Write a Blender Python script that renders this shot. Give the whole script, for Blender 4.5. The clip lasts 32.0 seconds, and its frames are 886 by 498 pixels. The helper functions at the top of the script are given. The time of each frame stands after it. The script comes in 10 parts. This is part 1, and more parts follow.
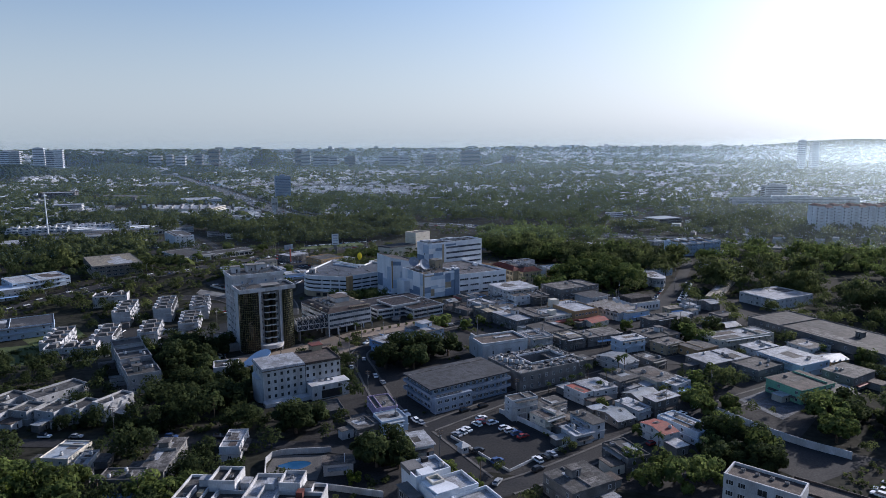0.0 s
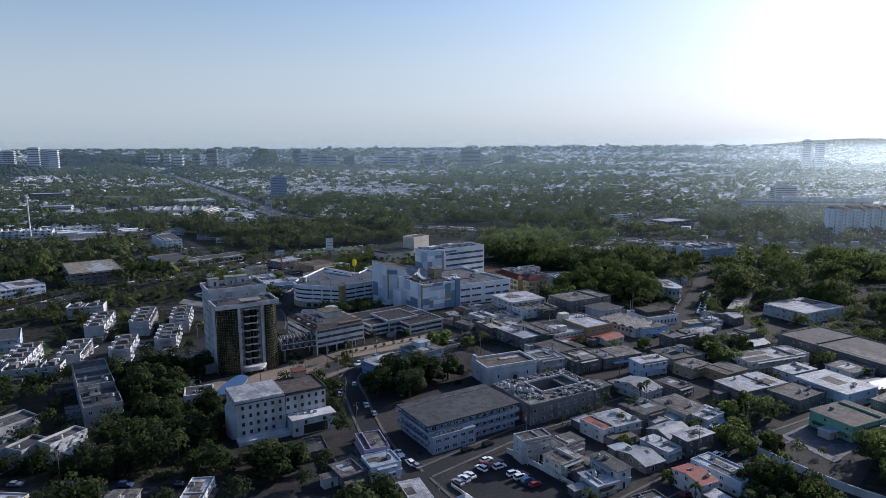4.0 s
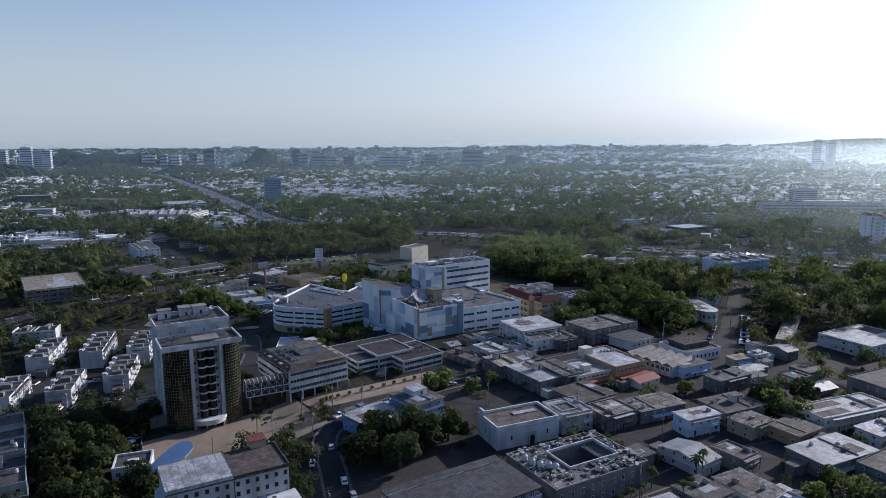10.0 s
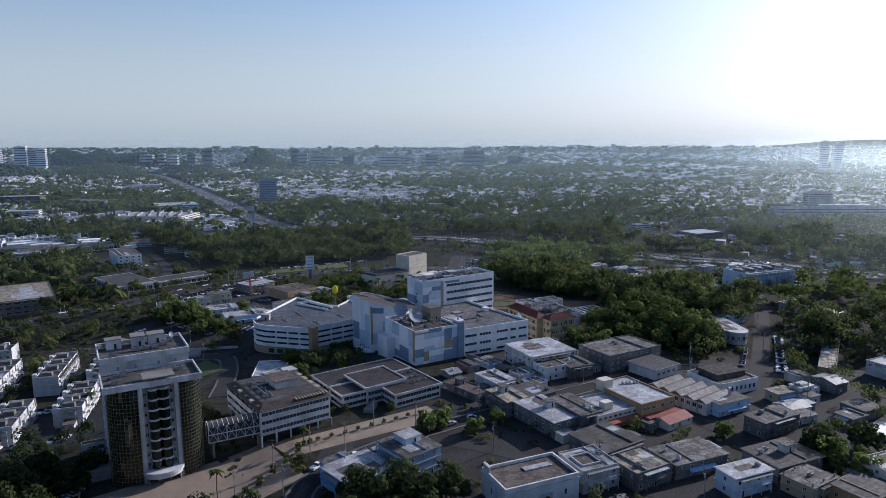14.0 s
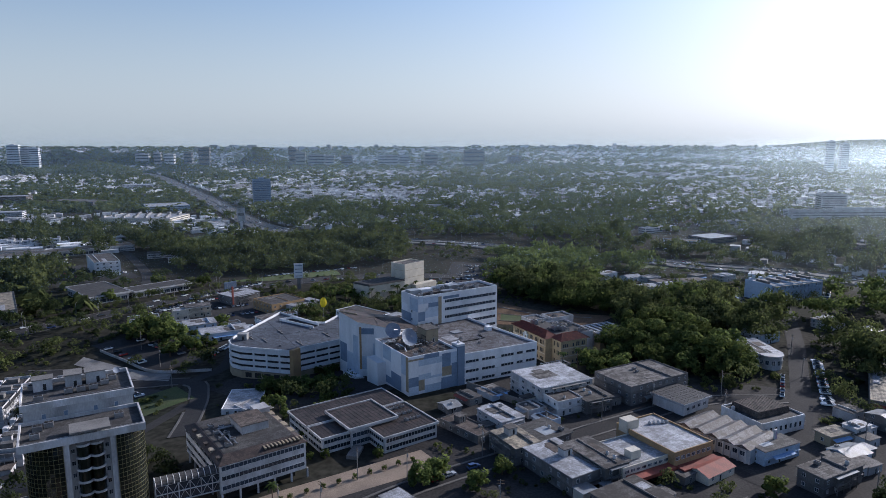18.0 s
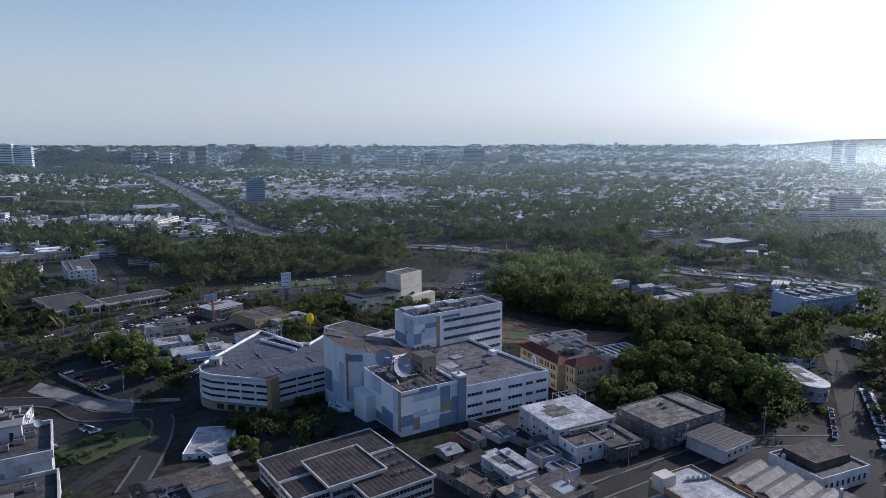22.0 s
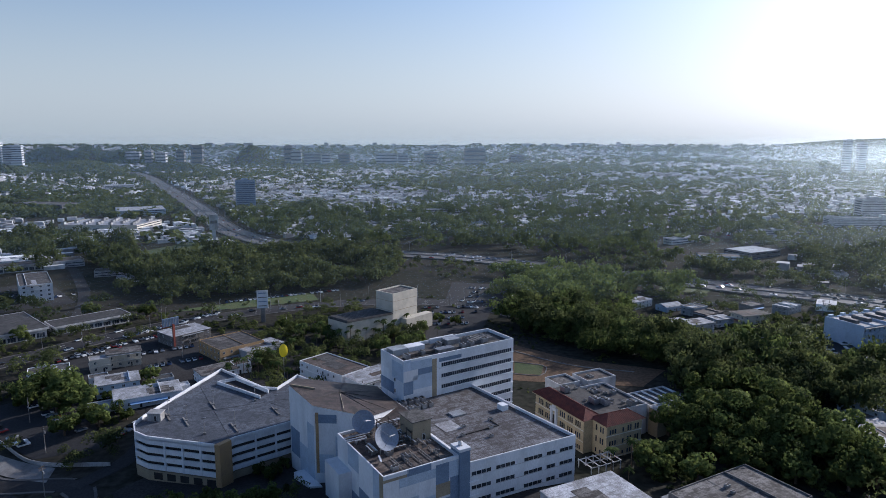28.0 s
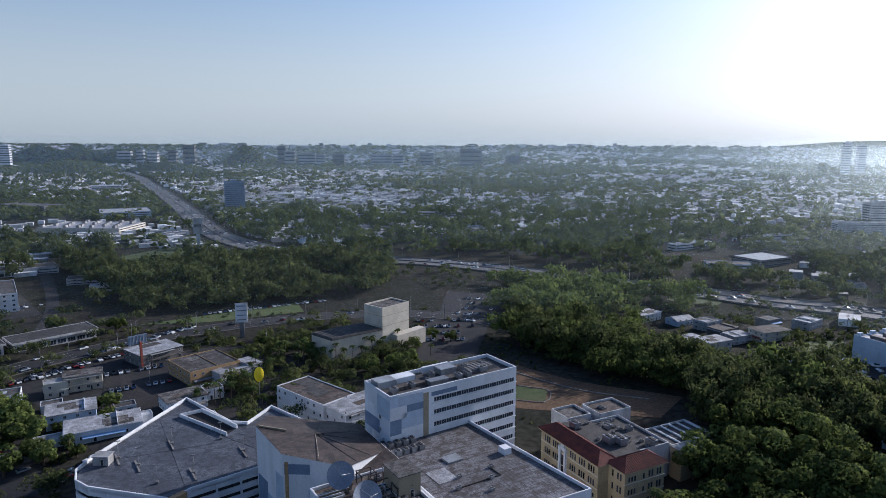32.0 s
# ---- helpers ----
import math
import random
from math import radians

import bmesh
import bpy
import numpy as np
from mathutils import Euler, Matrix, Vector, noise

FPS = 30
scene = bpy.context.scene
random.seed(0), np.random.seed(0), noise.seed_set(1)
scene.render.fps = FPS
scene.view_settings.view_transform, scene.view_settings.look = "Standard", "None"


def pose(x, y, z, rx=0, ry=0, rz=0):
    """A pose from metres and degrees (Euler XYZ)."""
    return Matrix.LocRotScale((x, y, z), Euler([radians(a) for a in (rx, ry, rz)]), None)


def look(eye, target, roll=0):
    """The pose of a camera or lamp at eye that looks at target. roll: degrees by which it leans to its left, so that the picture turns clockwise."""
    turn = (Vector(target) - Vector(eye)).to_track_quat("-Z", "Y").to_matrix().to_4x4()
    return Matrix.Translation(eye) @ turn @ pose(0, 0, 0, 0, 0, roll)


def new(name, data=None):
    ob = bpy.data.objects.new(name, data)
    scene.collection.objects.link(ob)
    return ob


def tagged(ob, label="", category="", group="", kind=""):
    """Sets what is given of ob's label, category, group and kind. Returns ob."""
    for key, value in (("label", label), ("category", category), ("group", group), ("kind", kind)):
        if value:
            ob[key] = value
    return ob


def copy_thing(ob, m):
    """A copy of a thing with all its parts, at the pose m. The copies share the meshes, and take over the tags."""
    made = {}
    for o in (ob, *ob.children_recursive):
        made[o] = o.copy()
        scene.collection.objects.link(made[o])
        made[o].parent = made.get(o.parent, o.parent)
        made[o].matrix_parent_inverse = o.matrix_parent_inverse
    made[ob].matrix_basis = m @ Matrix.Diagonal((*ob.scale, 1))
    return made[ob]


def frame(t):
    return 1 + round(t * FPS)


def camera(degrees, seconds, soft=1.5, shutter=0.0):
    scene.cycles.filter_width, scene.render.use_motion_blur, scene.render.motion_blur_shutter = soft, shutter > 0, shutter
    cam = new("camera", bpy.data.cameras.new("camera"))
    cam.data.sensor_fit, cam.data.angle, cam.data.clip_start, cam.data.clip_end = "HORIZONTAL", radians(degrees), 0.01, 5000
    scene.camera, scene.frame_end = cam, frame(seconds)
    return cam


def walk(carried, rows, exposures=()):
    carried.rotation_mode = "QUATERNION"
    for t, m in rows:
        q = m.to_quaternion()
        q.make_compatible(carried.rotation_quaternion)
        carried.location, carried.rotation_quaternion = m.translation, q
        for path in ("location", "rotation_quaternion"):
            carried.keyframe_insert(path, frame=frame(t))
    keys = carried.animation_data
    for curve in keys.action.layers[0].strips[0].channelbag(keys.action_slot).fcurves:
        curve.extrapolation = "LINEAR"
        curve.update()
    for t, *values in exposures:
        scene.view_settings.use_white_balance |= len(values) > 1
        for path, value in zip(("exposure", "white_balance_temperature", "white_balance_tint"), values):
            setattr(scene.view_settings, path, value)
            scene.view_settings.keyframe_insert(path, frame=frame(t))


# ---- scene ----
cam = camera(68.0, 32.0, soft=0.5)
PATH = [
    (0, (0.808, -1.162, 99.395), (0.769, 0.812, 99.079), -0.3),
    (6, (0.373, 48.941, 99.64), (0.333, 50.915, 99.322), -0.3),
    (9, (0.166, 77.603, 100.543), (0.122, 79.577, 100.224), -0.3),
    (13, (-0.208, 115.802, 100.656), (-0.25, 117.777, 100.34), -0.1),
    (14, (0.149, 125.795, 100.805), (0.103, 127.769, 100.487), -0.1),
    (19, (0.107, 172.376, 101.047), (0.062, 174.35, 100.726), -0.0),
    (23, (-0.264, 210.127, 101.374), (-0.309, 212.1, 101.05), 0.0),
    (28, (-0.522, 257.967, 101.502), (-0.568, 259.94, 101.176), 0.1),
    (32, (-0.601, 288.582, 101.587), (-0.633, 290.555, 101.263), 0.3),
]
walk(cam, [(t, look(e, a, r)) for t, e, a, r in PATH], [(0, 0.5, 5650, 17), (32, 0.5, 5650, 17)])
# world, sun
SUN_AZ, SUN_EL = 52.0, 22.0  # degrees clockwise from +y, above the horizon
world = bpy.data.worlds.new("sky")
scene.world = world
world.use_nodes = True
wn = world.node_tree.nodes
sky = wn.new("ShaderNodeTexSky")
sky.sky_type = "NISHITA"
sky.sun_disc = False
sky.sun_elevation, sky.sun_rotation = radians(SUN_EL), radians(SUN_AZ)
sky.air_density, sky.dust_density, sky.ozone_density = 1.2, 2.1, 4.0
wn["Background"].inputs["Strength"].default_value = 0.093
# moist grey-blue air towards the horizon
wl = world.node_tree.links
wco, wsep, wfac, wmix = wn.new("ShaderNodeTexCoord"), wn.new("ShaderNodeSeparateXYZ"), wn.new("ShaderNodeMapRange"), wn.new("ShaderNodeMix")
wl.new(wco.outputs["Generated"], wsep.inputs[0])
wl.new(wsep.outputs["Z"], wfac.inputs["Value"])
wfac.inputs["From Min"].default_value, wfac.inputs["From Max"].default_value = 0.0, 0.28
wfac.inputs["To Min"].default_value, wfac.inputs["To Max"].default_value = 0.5, 0.0
wmix.data_type = "RGBA"
wmix.inputs["B"].default_value = (6.1, 6.9, 6.7, 1)
wl.new(wfac.outputs[0], wmix.inputs["Factor"])
# droplets near the ground scatter all colours alike
wgrey, wpale, wlow = wn.new("ShaderNodeRGBToBW"), wn.new("ShaderNodeMix"), wn.new("ShaderNodeMapRange")
wlow.inputs["From Min"].default_value, wlow.inputs["From Max"].default_value = 0.02, 0.22
wlow.inputs["To Min"].default_value, wlow.inputs["To Max"].default_value = 0.7, 0.0
wpale.data_type = "RGBA"
wl.new(wsep.outputs["Z"], wlow.inputs["Value"])
wl.new(sky.outputs[0], wgrey.inputs[0])
wl.new(wlow.outputs[0], wpale.inputs["Factor"])
wl.new(sky.outputs[0], wpale.inputs["A"])
wl.new(wgrey.outputs[0], wpale.inputs["B"])
wl.new(wpale.outputs["Result"], wmix.inputs["A"])
wl.new(wmix.outputs["Result"], wn["Background"].inputs["Color"])
sun = new("sun", bpy.data.lights.new("sun", "SUN"))
sun.data.energy, sun.data.angle, sun.data.color = 4.3, radians(0.6), (1.0, 0.90, 0.76)
sd = Vector((math.sin(radians(SUN_AZ)) * math.cos(radians(SUN_EL)), math.cos(radians(SUN_AZ)) * math.cos(radians(SUN_EL)), math.sin(radians(SUN_EL))))
sun.matrix_world = look(sd * 300, (0, 0, 0))
scene.view_settings.exposure = 0.0
# ---- materials ----
def material(name, a, b=None, rough=0.85, scale=0.3, fine=4.0, bump=0.15, vary=0.0, metal=0.0, grime=0.35, spec=0.3, stretch=(1, 1, 1), island=False):
    """Two colours mixed by large blotches, darkened by fine grain, each object a little different."""
    m = bpy.data.materials.new(name)
    m.use_nodes = True
    n, l = m.node_tree.nodes, m.node_tree.links
    p = n["Principled BSDF"]
    b = b or tuple(c * 0.7 for c in a)
    co = n.new("ShaderNodeTexCoord")
    mp = n.new("ShaderNodeMapping")
    mp.inputs["Scale"].default_value = stretch
    l.new(co.outputs["Object"], mp.inputs["Vector"])
    info = n.new("ShaderNodeObjectInfo")
    big = n.new("ShaderNodeTexNoise")
    big.noise_dimensions = "4D"
    big.inputs["Scale"].default_value, big.inputs["Detail"].default_value = scale, 5
    l.new(mp.outputs[0], big.inputs["Vector"])
    wv = n.new("ShaderNodeMath")
    wv.operation = "MULTIPLY"
    wv.inputs[1].default_value = 37.0
    l.new(info.outputs["Random"], wv.inputs[0])
    l.new(wv.outputs[0], big.inputs["W"])
    ramp = n.new("ShaderNodeValToRGB")
    ramp.color_ramp.elements[0].position, ramp.color_ramp.elements[1].position = 0.38, 0.66
    ramp.color_ramp.elements[0].color, ramp.color_ramp.elements[1].color = (*a, 1), (*b, 1)
    l.new(big.outputs["Fac"], ramp.inputs["Fac"])
    small = n.new("ShaderNodeTexNoise")
    small.inputs["Scale"].default_value, small.inputs["Detail"].default_value = fine, 6
    l.new(mp.outputs[0], small.inputs["Vector"])
    rg = n.new("ShaderNodeMapRange")
    rg.inputs["From Min"].default_value, rg.inputs["From Max"].default_value = 0.3, 0.7
    rg.inputs["To Min"].default_value, rg.inputs["To Max"].default_value = 1 - grime, 1 + grime * 0.4
    l.new(small.outputs["Fac"], rg.inputs["Value"])
    mul = n.new("ShaderNodeMix")
    mul.data_type, mul.blend_type = "RGBA", "MULTIPLY"
    mul.inputs["Factor"].default_value = 1
    l.new(ramp.outputs[0], mul.inputs["A"])
    l.new(rg.outputs[0], mul.inputs["B"])
    out = mul.outputs["Result"]
    if vary:
        hsv = n.new("ShaderNodeHueSaturation")
        vr = n.new("ShaderNodeMapRange")
        vr.inputs["To Min"].default_value, vr.inputs["To Max"].default_value = 1 - vary, 1 + vary
        if island:
            geo = n.new("ShaderNodeNewGeometry")
            l.new(geo.outputs["Random Per Island"], vr.inputs["Value"])
        else:
            l.new(info.outputs["Random"], vr.inputs["Value"])
        l.new(vr.outputs[0], hsv.inputs["Value"])
        l.new(out, hsv.inputs["Color"])
        out = hsv.outputs[0]
    l.new(out, p.inputs["Base Color"])
    p.inputs["Roughness"].default_value, p.inputs["Metallic"].default_value = rough, metal
    p.inputs["Specular IOR Level"].default_value = spec
    if bump:
        bp = n.new("ShaderNodeBump")
        bp.inputs["Strength"].default_value, bp.inputs["Distance"].default_value = bump, 0.05
        l.new(small.outputs["Fac"], bp.inputs["Height"])
        l.new(bp.outputs[0], p.inputs["Normal"])
    return m


def glass_material(name, tint, rough=0.08, spec=0.6, metal=0.0):
    m = bpy.data.materials.new(name)
    m.use_nodes = True
    n, l = m.node_tree.nodes, m.node_tree.links
    p = n["Principled BSDF"]
    info = n.new("ShaderNodeObjectInfo")
    hsv = n.new("ShaderNodeHueSaturation")
    hsv.inputs["Color"].default_value = (*tint, 1)
    vr = n.new("ShaderNodeMapRange")
    vr.inputs["To Min"].default_value, vr.inputs["To Max"].default_value = 0.5, 1.5
    l.new(info.outputs["Random"], vr.inputs["Value"])
    l.new(vr.outputs[0], hsv.inputs["Value"])
    l.new(hsv.outputs[0], p.inputs["Base Color"])
    p.inputs["Roughness"].default_value, p.inputs["Specular IOR Level"].default_value, p.inputs["Metallic"].default_value = rough, spec, metal
    return m


def leaf_material(name, a, b, scale, vary, island):
    """Leaves: part of the light goes through them."""
    m = material(name, a, b, 0.9, scale, 2.0, 0.0, vary, grime=0.3, spec=0.04, island=island)
    n, l = m.node_tree.nodes, m.node_tree.links
    p = n["Principled BSDF"]
    tr, mx = n.new("ShaderNodeBsdfTranslucent"), n.new("ShaderNodeMixShader")
    hs = n.new("ShaderNodeHueSaturation")
    hs.inputs["Saturation"].default_value, hs.inputs["Value"].default_value = 1.0, 1.3
    l.new(p.inputs["Base Color"].links[0].from_socket, hs.inputs["Color"])
    l.new(hs.outputs[0], tr.inputs["Color"])
    mx.inputs["Fac"].default_value = 0.42
    l.new(p.outputs[0], mx.inputs[1])
    l.new(tr.outputs[0], mx.inputs[2])
    l.new(mx.outputs[0], n["Material Output"].inputs["Surface"])
    return m


def haze_material(name, density):
    """A tinted sheet that imitates haze: mostly clear, the rest scatters light; thinner with height."""
    m = bpy.data.materials.new(name)
    m.use_nodes = True
    n, l = m.node_tree.nodes, m.node_tree.links
    n.remove(n["Principled BSDF"])
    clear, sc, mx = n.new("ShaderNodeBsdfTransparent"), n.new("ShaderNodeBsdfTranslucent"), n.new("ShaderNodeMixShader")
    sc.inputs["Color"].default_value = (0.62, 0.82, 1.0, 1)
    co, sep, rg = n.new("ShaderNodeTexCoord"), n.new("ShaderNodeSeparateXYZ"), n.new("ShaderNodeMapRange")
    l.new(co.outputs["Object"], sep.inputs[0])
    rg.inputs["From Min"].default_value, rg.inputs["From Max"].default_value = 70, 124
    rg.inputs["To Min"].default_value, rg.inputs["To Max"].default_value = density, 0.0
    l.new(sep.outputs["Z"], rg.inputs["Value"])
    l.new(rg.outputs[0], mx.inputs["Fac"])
    # rough refraction throws most light forward, as droplets would
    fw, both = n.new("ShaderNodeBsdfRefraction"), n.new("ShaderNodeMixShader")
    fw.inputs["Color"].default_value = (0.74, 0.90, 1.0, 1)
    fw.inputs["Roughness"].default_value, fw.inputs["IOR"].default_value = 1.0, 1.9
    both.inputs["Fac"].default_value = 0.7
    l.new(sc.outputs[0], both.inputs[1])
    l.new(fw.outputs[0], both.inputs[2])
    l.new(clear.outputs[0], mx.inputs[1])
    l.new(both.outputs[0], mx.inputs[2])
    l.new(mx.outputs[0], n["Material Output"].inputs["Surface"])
    return m


def roof_material(name, a, b, c, scale=0.16, vary=0.2, rough=0.85, spec=0.25, streak=0.5, dirt=1.0):
    """A flat roof: worn coating, mouldy puddle rings, streaks along one side, dark grain."""
    m = material(name, a, b, rough, scale, 2.6, 0.25, vary, grime=0.5, spec=spec)
    n, l = m.node_tree.nodes, m.node_tree.links
    p = n["Principled BSDF"]
    src = p.inputs["Base Color"].links[0].from_socket
    co, info, add = n.new("ShaderNodeTexCoord"), n.new("ShaderNodeObjectInfo"), n.new("ShaderNodeVectorMath")
    l.new(co.outputs["Object"], add.inputs[0])
    l.new(info.outputs["Random"], add.inputs[1])
    mp = n.new("ShaderNodeMapping")
    mp.inputs["Scale"].default_value = (0.10, 1.3, 1.0)
    l.new(add.outputs[0], mp.inputs["Vector"])
    for vec, sc, lo, hi, fac in ((mp.outputs[0], 1.0, 0.48, 0.60, streak), (add.outputs[0], 0.42, 0.48, 0.57, 0.8), (add.outputs[0], 1.4, 0.55, 0.63, 0.7)):
        tx, rg, mx = n.new("ShaderNodeTexNoise"), n.new("ShaderNodeMapRange"), n.new("ShaderNodeMix")
        tx.inputs["Scale"].default_value, tx.inputs["Detail"].default_value, tx.inputs["Roughness"].default_value = sc, 6, 0.65
        l.new(vec, tx.inputs["Vector"])
        rg.inputs["From Min"].default_value, rg.inputs["From Max"].default_value = lo, hi
        rg.inputs["To Max"].default_value = fac * dirt
        l.new(tx.outputs["Fac"], rg.inputs["Value"])
        mx.data_type = "RGBA"
        mx.inputs["B"].default_value = (*c, 1)
        l.new(rg.outputs[0], mx.inputs["Factor"])
        l.new(src, mx.inputs["A"])
        src = mx.outputs["Result"]
    l.new(src, p.inputs["Base Color"])
    return m


